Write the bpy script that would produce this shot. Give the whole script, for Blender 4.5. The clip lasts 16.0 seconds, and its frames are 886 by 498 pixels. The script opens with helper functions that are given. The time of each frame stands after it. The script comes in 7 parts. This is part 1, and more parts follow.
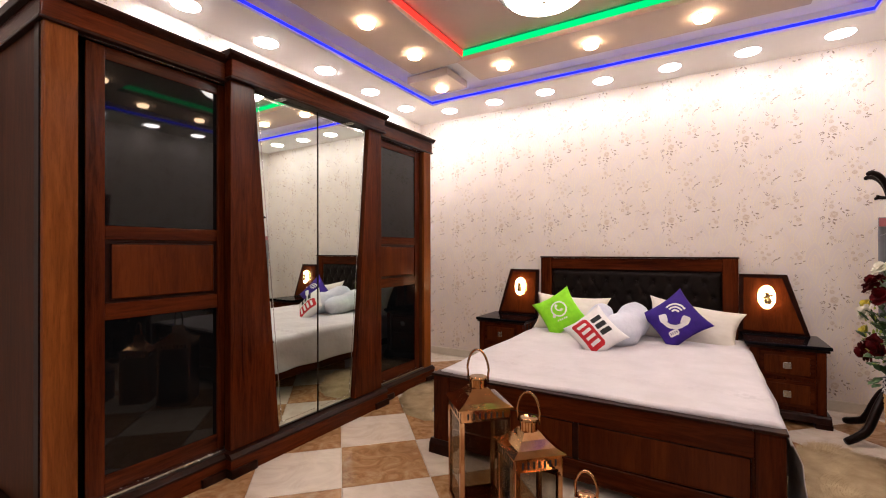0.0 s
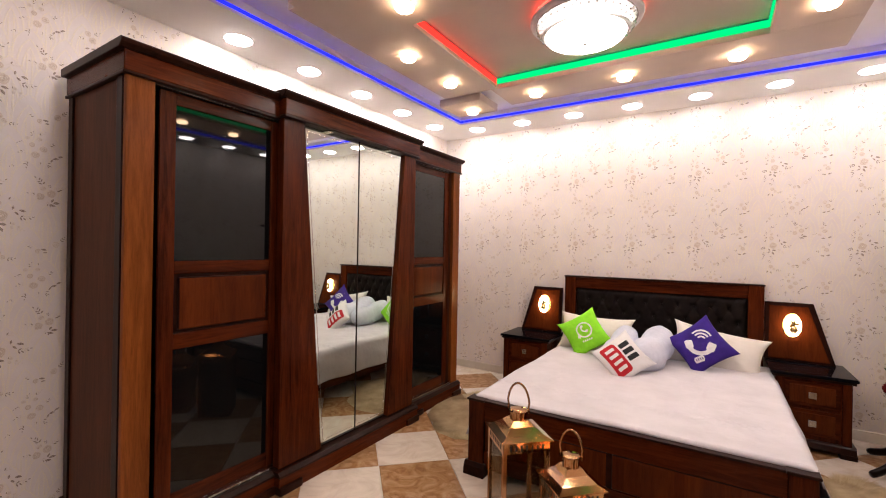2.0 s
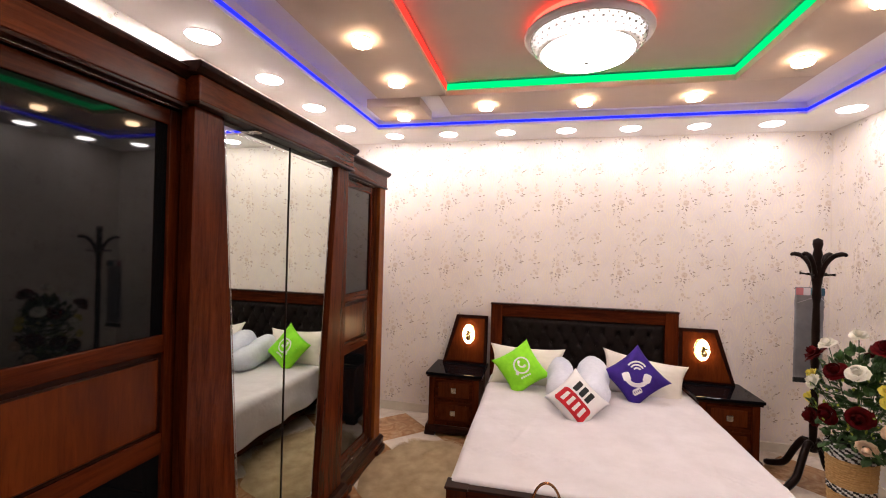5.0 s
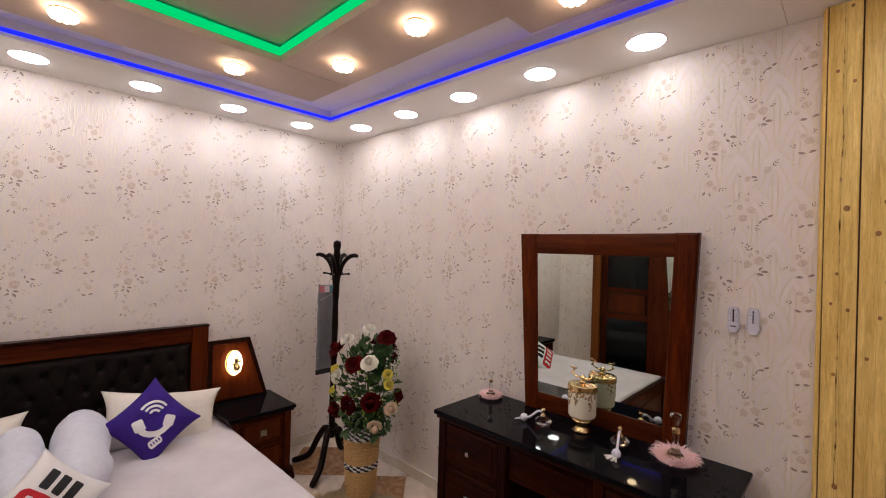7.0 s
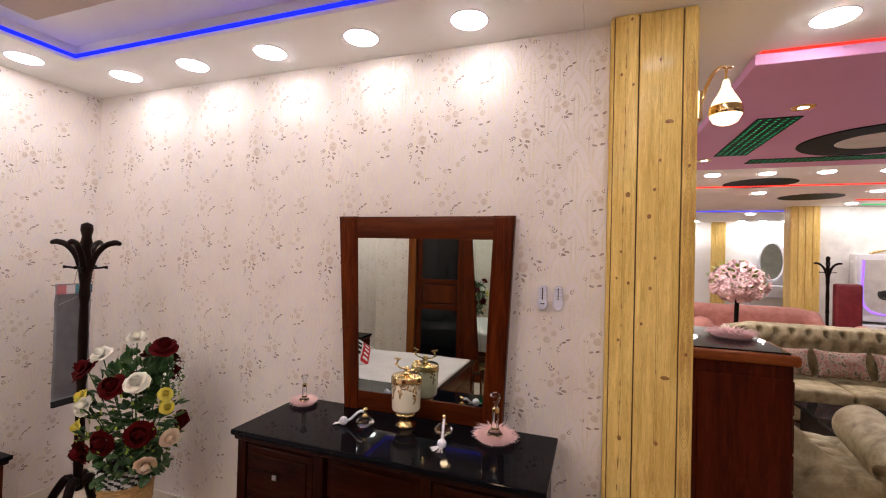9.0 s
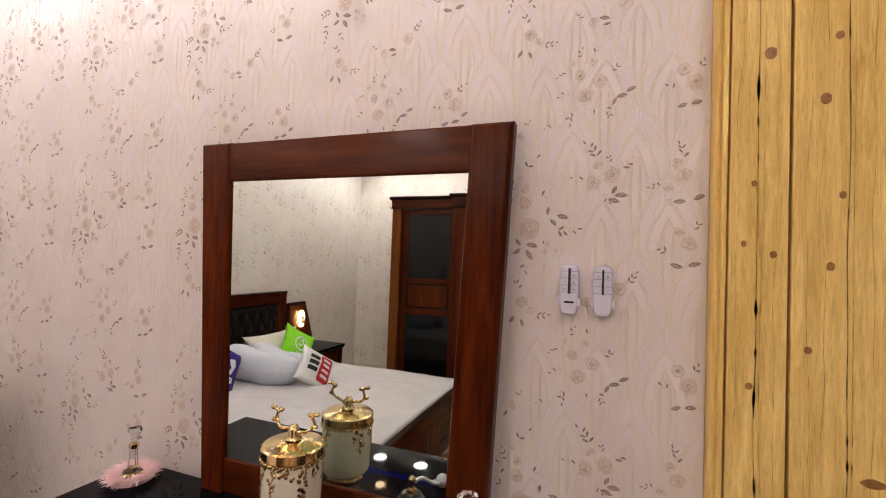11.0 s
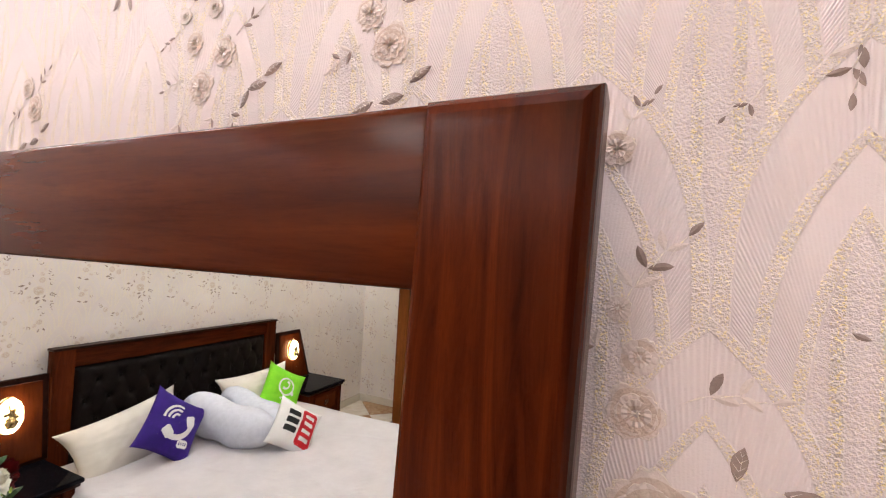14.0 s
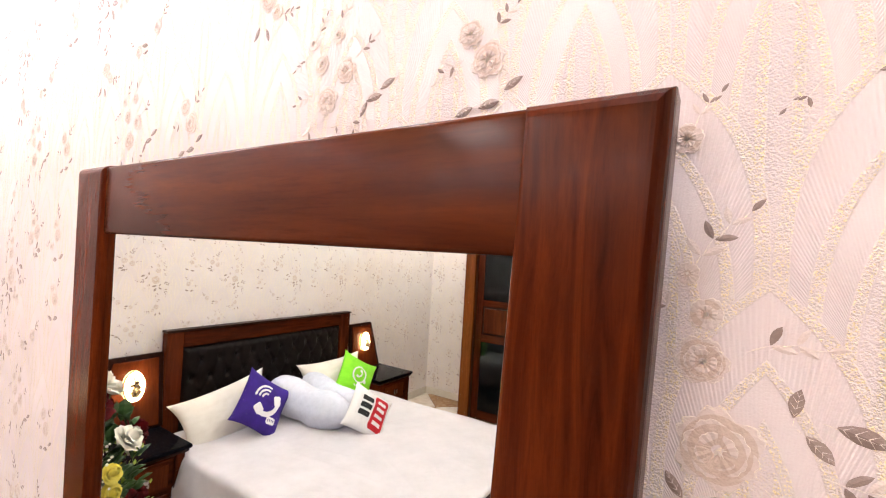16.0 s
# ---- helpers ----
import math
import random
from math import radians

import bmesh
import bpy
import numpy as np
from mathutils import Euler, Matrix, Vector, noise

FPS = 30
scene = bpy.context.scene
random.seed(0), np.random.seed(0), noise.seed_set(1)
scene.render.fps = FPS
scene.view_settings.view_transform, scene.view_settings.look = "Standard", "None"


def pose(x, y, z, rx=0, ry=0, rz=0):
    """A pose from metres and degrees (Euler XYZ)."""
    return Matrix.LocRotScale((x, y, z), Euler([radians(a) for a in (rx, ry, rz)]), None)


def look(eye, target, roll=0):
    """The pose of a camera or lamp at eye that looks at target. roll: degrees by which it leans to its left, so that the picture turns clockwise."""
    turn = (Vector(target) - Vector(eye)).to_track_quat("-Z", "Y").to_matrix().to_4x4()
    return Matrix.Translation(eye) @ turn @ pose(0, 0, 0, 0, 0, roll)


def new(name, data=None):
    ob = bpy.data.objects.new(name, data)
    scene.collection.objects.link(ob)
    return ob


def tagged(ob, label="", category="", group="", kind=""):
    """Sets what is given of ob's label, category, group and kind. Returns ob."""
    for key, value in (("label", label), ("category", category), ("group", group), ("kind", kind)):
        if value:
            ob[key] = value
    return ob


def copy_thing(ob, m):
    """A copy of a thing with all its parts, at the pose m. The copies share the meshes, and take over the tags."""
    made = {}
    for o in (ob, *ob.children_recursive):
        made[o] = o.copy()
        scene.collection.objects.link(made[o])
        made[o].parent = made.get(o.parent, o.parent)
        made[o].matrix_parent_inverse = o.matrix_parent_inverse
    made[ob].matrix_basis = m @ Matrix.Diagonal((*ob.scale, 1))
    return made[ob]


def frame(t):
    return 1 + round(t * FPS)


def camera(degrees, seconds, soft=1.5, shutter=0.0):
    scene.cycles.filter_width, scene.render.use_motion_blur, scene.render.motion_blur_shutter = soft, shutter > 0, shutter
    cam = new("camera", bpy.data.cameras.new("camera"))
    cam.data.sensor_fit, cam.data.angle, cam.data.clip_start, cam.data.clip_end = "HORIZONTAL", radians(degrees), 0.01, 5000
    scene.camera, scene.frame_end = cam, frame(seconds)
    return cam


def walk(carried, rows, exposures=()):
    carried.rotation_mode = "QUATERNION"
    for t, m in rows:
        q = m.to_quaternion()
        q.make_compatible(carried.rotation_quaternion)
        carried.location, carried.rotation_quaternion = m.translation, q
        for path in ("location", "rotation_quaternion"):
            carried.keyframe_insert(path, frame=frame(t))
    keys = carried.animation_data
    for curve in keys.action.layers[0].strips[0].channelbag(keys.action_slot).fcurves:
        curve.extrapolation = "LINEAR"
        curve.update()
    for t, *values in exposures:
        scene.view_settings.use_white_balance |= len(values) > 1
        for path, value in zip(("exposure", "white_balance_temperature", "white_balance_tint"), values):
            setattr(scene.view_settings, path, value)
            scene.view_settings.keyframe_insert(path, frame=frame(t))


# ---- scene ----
cam = camera(91.8, 16.0, soft=1.1)
PATH = [
    (0, (0.541, 0.186, 1.220), (-0.501, 1.893, 1.227), -0.1),
    (0.5, (0.457, 0.127, 1.160), (-0.596, 1.827, 1.165), -0.0),
    (1, (0.433, 0.060, 1.158), (-0.626, 1.757, 1.165), 0.8),
    (1.5, (0.428, 0.031, 1.208), (-0.636, 1.725, 1.212), 0.8),
    (2, (0.436, -0.009, 1.428), (-0.642, 1.676, 1.424), 1.0),
    (2.5, (0.425, -0.113, 1.631), (-0.655, 1.570, 1.628), 1.1),
    (3, (0.374, -0.175, 1.662), (-0.695, 1.515, 1.653), 1.2),
    (3.2, (0.330, -0.143, 1.668), (-0.724, 1.557, 1.649), 1.3),
    (5.3, (-0.608, 0.426, 1.691), (-0.921, 2.401, 1.691), 1.6),
    (5.5, (-0.664, 0.542, 1.724), (-0.895, 2.529, 1.720), 1.7),
    (6, (-0.770, 0.800, 1.758), (-0.559, 2.789, 1.753), 1.8),
    (6.5, (-0.648, 0.946, 1.780), (0.315, 2.699, 1.779), 1.7),
    (7, (-0.382, 1.006, 1.785), (1.060, 2.392, 1.794), 1.7),
    (7.5, (-0.143, 1.125, 1.729), (1.621, 2.065, 1.773), 1.7),
    (8, (-0.073, 1.230, 1.725), (1.816, 1.888, 1.764), 1.4),
    (8.5, (-0.167, 1.176, 1.719), (1.726, 1.819, 1.751), 1.5),
    (9, (-0.174, 1.171, 1.707), (1.712, 1.837, 1.732), 1.5),
    (9.2, (-0.120, 1.219, 1.701), (1.768, 1.878, 1.732), 1.7),
    (11.3, (1.144, 1.368, 1.557), (3.016, 2.069, 1.616), 2.2),
    (11.5, (1.291, 1.394, 1.570), (3.158, 2.110, 1.623), 2.1),
    (12, (1.578, 1.421, 1.631), (3.435, 2.161, 1.682), 2.2),
    (12.5, (1.682, 1.452, 1.700), (3.533, 2.206, 1.756), 2.6),
    (13, (1.703, 1.464, 1.763), (3.547, 2.234, 1.819), 2.7),
    (13.5, (1.714, 1.494, 1.792), (3.551, 2.283, 1.845), 2.8),
    (14, (1.705, 1.528, 1.807), (3.532, 2.340, 1.861), 3.1),
    (14.5, (1.696, 1.570, 1.809), (3.488, 2.458, 1.857), 3.2),
    (15, (1.693, 1.593, 1.802), (3.435, 2.575, 1.840), 3.5),
    (15.5, (1.683, 1.592, 1.798), (3.380, 2.650, 1.827), 3.7),
    (16, (1.625, 1.519, 1.784), (3.315, 2.587, 1.816), 3.5),
]
EXPOSURES = [(0, 0.14, 6500, 10), (3, 0.2, 6500, 10), (5.5, 0.05, 6450, 10), (6.2, -0.32, 6350, 9), (7, -0.46, 6200, 9), (8, -0.32, 6200, 9), (9, -0.1, 6200, 9), (11.5, -0.08, 6300, 10), (12.5, -0.02, 6100, 11), (13, 0.1, 6100, 11), (14, 0.42, 6050, 10), (15, 0.7, 6050, 11), (16, 0.9, 6050, 10)]
walk(cam, [(t, look(eye, target, roll)) for t, eye, target, roll in PATH], EXPOSURES)

# ---- world, light and exposure ----
FL = -0.06          # floor level
world = bpy.data.worlds.new("world")
scene.world = world
world.use_nodes = True
world.node_tree.nodes["Background"].inputs[0].default_value = (0.9, 0.8, 0.75, 1)
world.node_tree.nodes["Background"].inputs[1].default_value = 0.02
DOWN, SPOT, LAMP, LED, OVAL = 45.0, 36.0, 27.0, 2.8, 25.0   # glow of the fittings


# ---- materials ----
def mat(name, color=(0.8, 0.8, 0.8), rough=0.5, metal=0.0, coat=0.0, ior=1.45, spec=0.5):
    m = bpy.data.materials.new(name)
    m.use_nodes = True
    b = m.node_tree.nodes["Principled BSDF"]
    b.inputs["Base Color"].default_value = (*color, 1)
    b.inputs["Roughness"].default_value = rough
    b.inputs["Metallic"].default_value = metal
    b.inputs["Coat Weight"].default_value = coat
    b.inputs["Coat Roughness"].default_value = 0.12
    b.inputs["IOR"].default_value = ior
    b.inputs["Specular IOR Level"].default_value = spec
    return m


def node(m, kind, **values):
    n = m.node_tree.nodes.new(kind)
    for k, v in values.items():
        n.inputs[k].default_value = v
    return n


def link(m, a, b):
    m.node_tree.links.new(a, b)


def coords(m, scale=(1, 1, 1), kind="Object", rot=(0, 0, 0)):
    t = node(m, "ShaderNodeTexCoord")
    p = node(m, "ShaderNodeMapping")
    p.inputs["Scale"].default_value = scale
    p.inputs["Rotation"].default_value = rot
    link(m, t.outputs[kind], p.inputs["Vector"])
    return p.outputs["Vector"]


def ramp(m, fac, stops):
    r = node(m, "ShaderNodeValToRGB")
    e = r.color_ramp.elements
    while len(e) < len(stops):
        e.new(0.5)
    for k, (pos, c) in zip(e, stops):
        k.position, k.color = pos, (*c, 1)
    link(m, fac, r.inputs["Fac"])
    return r.outputs["Color"]


def mottled(name, stops, scale=8.0, rough=0.5, bump=0.1, bump_scale=120.0, metal=0.0, coat=0.0, stretch=(1, 1, 1), detail=6.0, dist=0.002, warp=0.0):
    """Noise-coloured surface with a fine relief and an uneven gloss."""
    m = mat(name, stops[0][1], rough, metal, coat)
    b = m.node_tree.nodes["Principled BSDF"]
    v = coords(m, stretch)
    n = node(m, "ShaderNodeTexNoise", Scale=scale, Detail=detail, Roughness=0.6, Distortion=warp)
    link(m, v, n.inputs["Vector"])
    link(m, ramp(m, n.outputs["Fac"], stops), b.inputs["Base Color"])
    f = node(m, "ShaderNodeTexNoise", Scale=bump_scale, Detail=3.0)
    link(m, v, f.inputs["Vector"])
    if bump:
        k = node(m, "ShaderNodeBump", Strength=bump, Distance=dist)
        link(m, f.outputs["Fac"], k.inputs["Height"])
        link(m, k.outputs["Normal"], b.inputs["Normal"])
    g = node(m, "ShaderNodeMapRange")
    g.inputs["To Min"].default_value, g.inputs["To Max"].default_value = max(0.015, rough - min(0.08, 0.5 * rough)), rough + min(0.08, rough)
    link(m, n.outputs["Fac"], g.inputs["Value"])
    link(m, g.outputs["Result"], b.inputs["Roughness"])
    return m


def wood(name, dark, light, axis="z", rough=0.27, coat=0.03, scale=1.0, warp=1.2):
    """Stained, lacquered wood; the grain runs along axis."""
    long, cross = 1.2 * scale, 14.0 * scale
    st = {"x": (long, cross, cross), "y": (cross, long, cross), "z": (cross, cross, long)}[axis]
    m = mat(name, dark, rough, 0, coat, spec=0.1)
    b = m.node_tree.nodes["Principled BSDF"]
    v = coords(m, st)
    n = node(m, "ShaderNodeTexNoise", Scale=2.2, Detail=7.0, Roughness=0.65, Distortion=warp)
    link(m, v, n.inputs["Vector"])
    w = node(m, "ShaderNodeTexNoise", Scale=0.5, Detail=3.0, Distortion=0.6)
    link(m, v, w.inputs["Vector"])
    f = node(m, "ShaderNodeTexNoise", Scale=14.0, Detail=4.0, Roughness=0.7)
    link(m, v, f.inputs["Vector"])
    mix = node(m, "ShaderNodeMath")
    mix.operation = "MULTIPLY_ADD"
    mix.inputs[1].default_value = 0.55
    link(m, n.outputs["Fac"], mix.inputs[0])
    mul = node(m, "ShaderNodeMath")
    mul.operation = "MULTIPLY"
    mul.inputs[1].default_value = 0.45
    link(m, w.outputs["Fac"], mul.inputs[0])
    link(m, mul.outputs[0], mix.inputs[2])
    mid = tuple((a + c) / 2 for a, c in zip(dark, light))
    c = ramp(m, mix.outputs[0], [(0.34, dark), (0.5, mid), (0.65, light)])
    pores = ramp(m, f.outputs["Fac"], [(0.3, (0.72, 0.68, 0.66)), (0.5, (1, 1, 1))])
    x = node(m, "ShaderNodeMix")
    x.data_type, x.blend_type = "RGBA", "MULTIPLY"
    x.inputs["Factor"].default_value = 0.8
    link(m, c, x.inputs["A"])
    link(m, pores, x.inputs["B"])
    link(m, x.outputs["Result"], b.inputs["Base Color"])
    k = node(m, "ShaderNodeBump", Strength=0.12, Distance=0.001)
    link(m, f.outputs["Fac"], k.inputs["Height"])
    link(m, k.outputs["Normal"], b.inputs["Normal"])
    return m


def glow(name, color, strength):
    m = bpy.data.materials.new(name)
    m.use_nodes = True
    t = m.node_tree
    t.nodes.clear()
    e, o = t.nodes.new("ShaderNodeEmission"), t.nodes.new("ShaderNodeOutputMaterial")
    e.inputs["Color"].default_value, e.inputs["Strength"].default_value = (*color, 1), strength
    t.links.new(e.outputs[0], o.inputs[0])
    return m


MAH_D, MAH_L = (0.015, 0.0025, 0.001), (0.1, 0.0185, 0.0044)
W_Z = wood("mahogany_upright", MAH_D, MAH_L, "z")
W_Y = wood("mahogany_along_y", MAH_D, MAH_L, "y")
W_X = wood("mahogany_along_x", MAH_D, MAH_L, "x")
W_PANEL = wood("mahogany_panel", (0.04, 0.0075, 0.0025), (0.105, 0.022, 0.0052), "z", scale=0.7)
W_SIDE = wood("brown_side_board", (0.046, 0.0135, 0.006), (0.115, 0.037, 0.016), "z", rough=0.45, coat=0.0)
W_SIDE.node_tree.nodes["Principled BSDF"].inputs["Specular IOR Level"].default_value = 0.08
# lighter wood for the wardrobe's front edges: the light on them is in the colour
W_LIT = wood("lit_front_wood", (0.105, 0.027, 0.0065), (0.24, 0.072, 0.0165), "z", scale=0.8)
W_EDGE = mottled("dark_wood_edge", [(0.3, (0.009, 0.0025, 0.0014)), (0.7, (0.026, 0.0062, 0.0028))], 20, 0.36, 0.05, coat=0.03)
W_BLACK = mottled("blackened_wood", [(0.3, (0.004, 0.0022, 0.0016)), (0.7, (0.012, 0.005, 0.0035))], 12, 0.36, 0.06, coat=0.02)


def arch_paper(name, along, sign, u0, v0, relief=0.0011):
    """Vinyl wallpaper with an embossed scale pattern of pointed arches: gilt bands, ribbed fields and pebbled hearts."""
    m = mat(name, (0.72, 0.65, 0.625), 0.52)
    bsdf = m.node_tree.nodes["Principled BSDF"]
    tc = node(m, "ShaderNodeTexCoord")
    sep = node(m, "ShaderNodeSeparateXYZ")
    link(m, tc.outputs["Object"], sep.inputs[0])

    def calc(op, *args):
        n = node(m, "ShaderNodeMath")
        n.operation = op
        for k, v in enumerate(args):
            if isinstance(v, (int, float)):
                n.inputs[k].default_value = v
            else:
                link(m, v, n.inputs[k])
        return n.outputs[0]

    def step(v, a, b):
        n = node(m, "ShaderNodeMapRange")
        n.interpolation_type = "SMOOTHSTEP"
        n.inputs["From Min"].default_value, n.inputs["From Max"].default_value = a, b
        link(m, v, n.inputs["Value"])
        return n.outputs["Result"]

    def total(*terms):
        out = terms[0]
        for t in terms[1:]:
            out = calc("ADD", out, t)
        return out

    def inverse(v):
        return calc("SUBTRACT", 1.0, v)

    pitch, drop, rise = 0.143, 0.34, 0.175
    u = calc("SUBTRACT", calc("MULTIPLY", sep.outputs[along], sign), u0)
    v = calc("SUBTRACT", sep.outputs["Z"], v0)

    def half(d, w):
        """Half the width of a pointed arch at the depth d under its tip."""
        k = calc("MINIMUM", calc("MAXIMUM", calc("DIVIDE", d, rise), 0.0), 1.0)
        return calc("MULTIPLY", inverse(calc("POWER", inverse(k), 3.0)), w)

    def family(uc, tip):
        x = calc("ABSOLUTE", calc("WRAP", calc("SUBTRACT", u, uc), pitch / 2, -pitch / 2))
        d = calc("WRAP", calc("SUBTRACT", tip, v), drop, 0.0)
        miss = calc("GREATER_THAN", x, half(d, pitch / 2))
        return x, calc("ADD", d, calc("MULTIPLY", miss, drop))

    x0, d0 = family(0.027, 0.13)
    x1, d1 = family(0.027 + pitch / 2, 0.13 - drop / 2)
    near = calc("LESS_THAN", d0, d1)
    far = inverse(near)
    x = total(calc("MULTIPLY", x0, near), calc("MULTIPLY", x1, far))
    d = total(calc("MULTIPLY", d0, near), calc("MULTIPLY", d1, far))
    s0 = calc("SUBTRACT", half(d, pitch / 2), x)
    s1 = calc("SUBTRACT", half(calc("SUBTRACT", d, 0.058), 0.052), x)
    s2 = calc("SUBTRACT", half(calc("SUBTRACT", d, 0.1), 0.033), x)
    e = 0.0014
    b0 = calc("MULTIPLY", step(s0, 0, e), inverse(step(s0, 0.011 - e, 0.011)))
    b1 = calc("MULTIPLY", step(s1, 0, e), inverse(step(s1, 0.0095 - e, 0.0095)))
    b2 = calc("MULTIPLY", step(s2, 0, e), inverse(step(s2, 0.008 - e, 0.008)))
    field = calc("MULTIPLY", step(s0, 0.011, 0.012), inverse(step(s1, -0.001, 0)))
    gap = calc("MULTIPLY", step(s1, 0.0095, 0.0105), inverse(step(s2, -0.001, 0)))
    heart = step(s2, 0.008, 0.009)
    bar = calc("MULTIPLY", heart, inverse(step(calc("ABSOLUTE", calc("SUBTRACT", x, 0.0105)), 0.0028, 0.0042)))
    bands = calc("MINIMUM", total(b0, b1, b2, bar), 1.0)
    turn = calc("ARCTAN2", calc("SUBTRACT", 0.26, d), calc("ADD", x, 0.002))
    ribs = calc("SINE", calc("MULTIPLY", turn, 400.0))
    ribbed = calc("MULTIPLY", ribs, total(field, calc("MULTIPLY", gap, calc("ADD", calc("MULTIPLY", step(d, 0.1, 0.18), 0.5), 0.25))))

    def grain(scale, detail, rough=0.5):
        n = node(m, "ShaderNodeTexNoise", Scale=scale, Detail=detail, Roughness=rough)
        link(m, tc.outputs["Object"], n.inputs["Vector"])
        return n.outputs["Fac"]

    pebble = grain(620.0, 1.0)
    speck = grain(800.0, 0.0)
    fine = grain(1100.0, 1.0)
    pebbled = calc("MULTIPLY", calc("SUBTRACT", pebble, 0.5), total(calc("MULTIPLY", bands, 2.4), calc("MULTIPLY", heart, 1.5), 0.25))
    height = total(calc("MULTIPLY", bands, 0.55), calc("MULTIPLY", ribbed, 0.2), pebbled, calc("MULTIPLY", fine, 0.12))
    bump = node(m, "ShaderNodeBump", Strength=0.9, Distance=relief)
    link(m, height, bump.inputs["Height"])
    link(m, bump.outputs["Normal"], bsdf.inputs["Normal"])
    ground = ramp(m, grain(5.0, 6.0, 0.6), [(0.3, (0.69, 0.615, 0.595)), (0.7, (0.76, 0.69, 0.67))])

    def blend(fac, a, b):
        n = node(m, "ShaderNodeMix")
        n.data_type = "RGBA"
        link(m, fac, n.inputs["Factor"])
        link(m, a, n.inputs["A"])
        n.inputs["B"].default_value = (*b, 1)
        return n.outputs["Result"]

    c = blend(calc("MULTIPLY", bands, 0.45), ground, (0.74, 0.67, 0.585))
    glint = calc("MULTIPLY", step(speck, 0.6, 0.66), total(bands, calc("MULTIPLY", heart, 0.25)))
    c = blend(calc("MULTIPLY", glint, 0.75), c, (0.92, 0.8, 0.47))
    link(m, c, bsdf.inputs["Base Color"])
    link(m, calc("SUBTRACT", 0.55, calc("MULTIPLY", glint, 0.28)), bsdf.inputs["Roughness"])
    return m


PAPER_E = arch_paper("wallpaper_east", "Y", -1.0, -1.511, 1.652)
PAPER_N = arch_paper("wallpaper_north", "X", 1.0, -0.3, 1.5, 0.0006)
PAPER_W = arch_paper("wallpaper_west", "Y", 1.0, 0.6, 1.55, 0.0006)
PAPER_LEAF = mottled("wallpaper_leaf", [(0.3, (0.21, 0.155, 0.13)), (0.7, (0.34, 0.26, 0.22))], 60, 0.4, 0.5, 700, dist=0.001)
PAPER_FLOWER = mottled("wallpaper_flower", [(0.3, (0.54, 0.43, 0.35)), (0.7, (0.64, 0.53, 0.445))], 60, 0.42, 0.8, 500, dist=0.0015)
PAPER_PALE = mottled("wallpaper_pale_petal", [(0.3, (0.64, 0.555, 0.5)), (0.7, (0.73, 0.645, 0.59))], 60, 0.42, 0.8, 500, dist=0.001)
GLITTER = mottled("wallpaper_glitter", [(0.35, (0.68, 0.605, 0.555)), (0.55, (0.77, 0.7, 0.62)), (0.66, (0.93, 0.84, 0.6))], 500, 0.36, 1.0, 900, metal=0.1, dist=0.002)
WHITE = mottled("ceiling_paint", [(0.3, (0.86, 0.84, 0.81)), (0.7, (0.9, 0.88, 0.86))], 3, 0.7, 0.08, 90)
TAUPE = mottled("taupe_paint", [(0.3, (0.56, 0.465, 0.41)), (0.7, (0.61, 0.51, 0.45))], 3, 0.6, 0.08, 90)
TILE_W = mottled("cream_floor_tile", [(0.3, (0.52, 0.42, 0.34)), (0.55, (0.66, 0.56, 0.47)), (0.75, (0.7, 0.6, 0.52))], 4, 0.14, 0.0, coat=0.2, warp=1.5)
TILE_B = mottled("brown_marbled_tile", [(0.25, (0.16, 0.075, 0.03)), (0.45, (0.33, 0.17, 0.075)), (0.6, (0.42, 0.25, 0.13)), (0.8, (0.52, 0.36, 0.22))], 7, 0.16, 0.0, coat=0.2, warp=2.0, detail=9)
GROUT = mottled("grout", [(0.3, (0.5, 0.42, 0.35)), (0.7, (0.58, 0.5, 0.42))], 40, 0.8, 0.2)
SKIRT = mottled("cream_skirting_tile", [(0.3, (0.6, 0.53, 0.44)), (0.7, (0.7, 0.63, 0.54))], 6, 0.2, 0.02)
SHEET = mottled("white_cotton_sheet", [(0.3, (0.53, 0.49, 0.51)), (0.7, (0.61, 0.57, 0.59))], 5, 0.75, 0.4, 9, dist=0.025)
COTTON = mottled("white_pillow_cotton", [(0.3, (0.68, 0.66, 0.66)), (0.7, (0.75, 0.73, 0.73))], 6, 0.8, 0.25, 400, dist=0.001)
LINEN = mottled("cream_pillow_cotton", [(0.3, (0.66, 0.6, 0.53)), (0.7, (0.73, 0.68, 0.61))], 6, 0.8, 0.25, 400, dist=0.001)
PLUSH = mottled("pale_plush", [(0.3, (0.56, 0.57, 0.65)), (0.7, (0.64, 0.65, 0.73))], 30, 0.9, 0.6, 300)
GREEN_F = mottled("lime_felt", [(0.3, (0.2, 0.62, 0.012)), (0.7, (0.27, 0.72, 0.02))], 20, 0.85, 0.4, 400)
PURPLE_F = mottled("violet_felt", [(0.3, (0.022, 0.0045, 0.155)), (0.7, (0.036, 0.008, 0.21))], 20, 0.85, 0.4, 400)
RED_F = mottled("red_felt", [(0.3, (0.42, 0.006, 0.014)), (0.7, (0.52, 0.012, 0.02))], 20, 0.8, 0.3, 400)
BLACK_F = mat("black_felt", (0.012, 0.012, 0.013), 0.8)
LEATHER = mottled("dark_brown_leather", [(0.3, (0.005, 0.0032, 0.003)), (0.7, (0.012, 0.0075, 0.0065))], 14, 0.5, 0.35, 220)
GRANITE = mottled("black_polished_top", [(0.4, (0.002, 0.002, 0.003)), (0.75, (0.007, 0.007, 0.01))], 90, 0.02, 0.0, coat=0.0)
GRANITE.node_tree.nodes["Principled BSDF"].inputs["Specular IOR Level"].default_value = 0.09
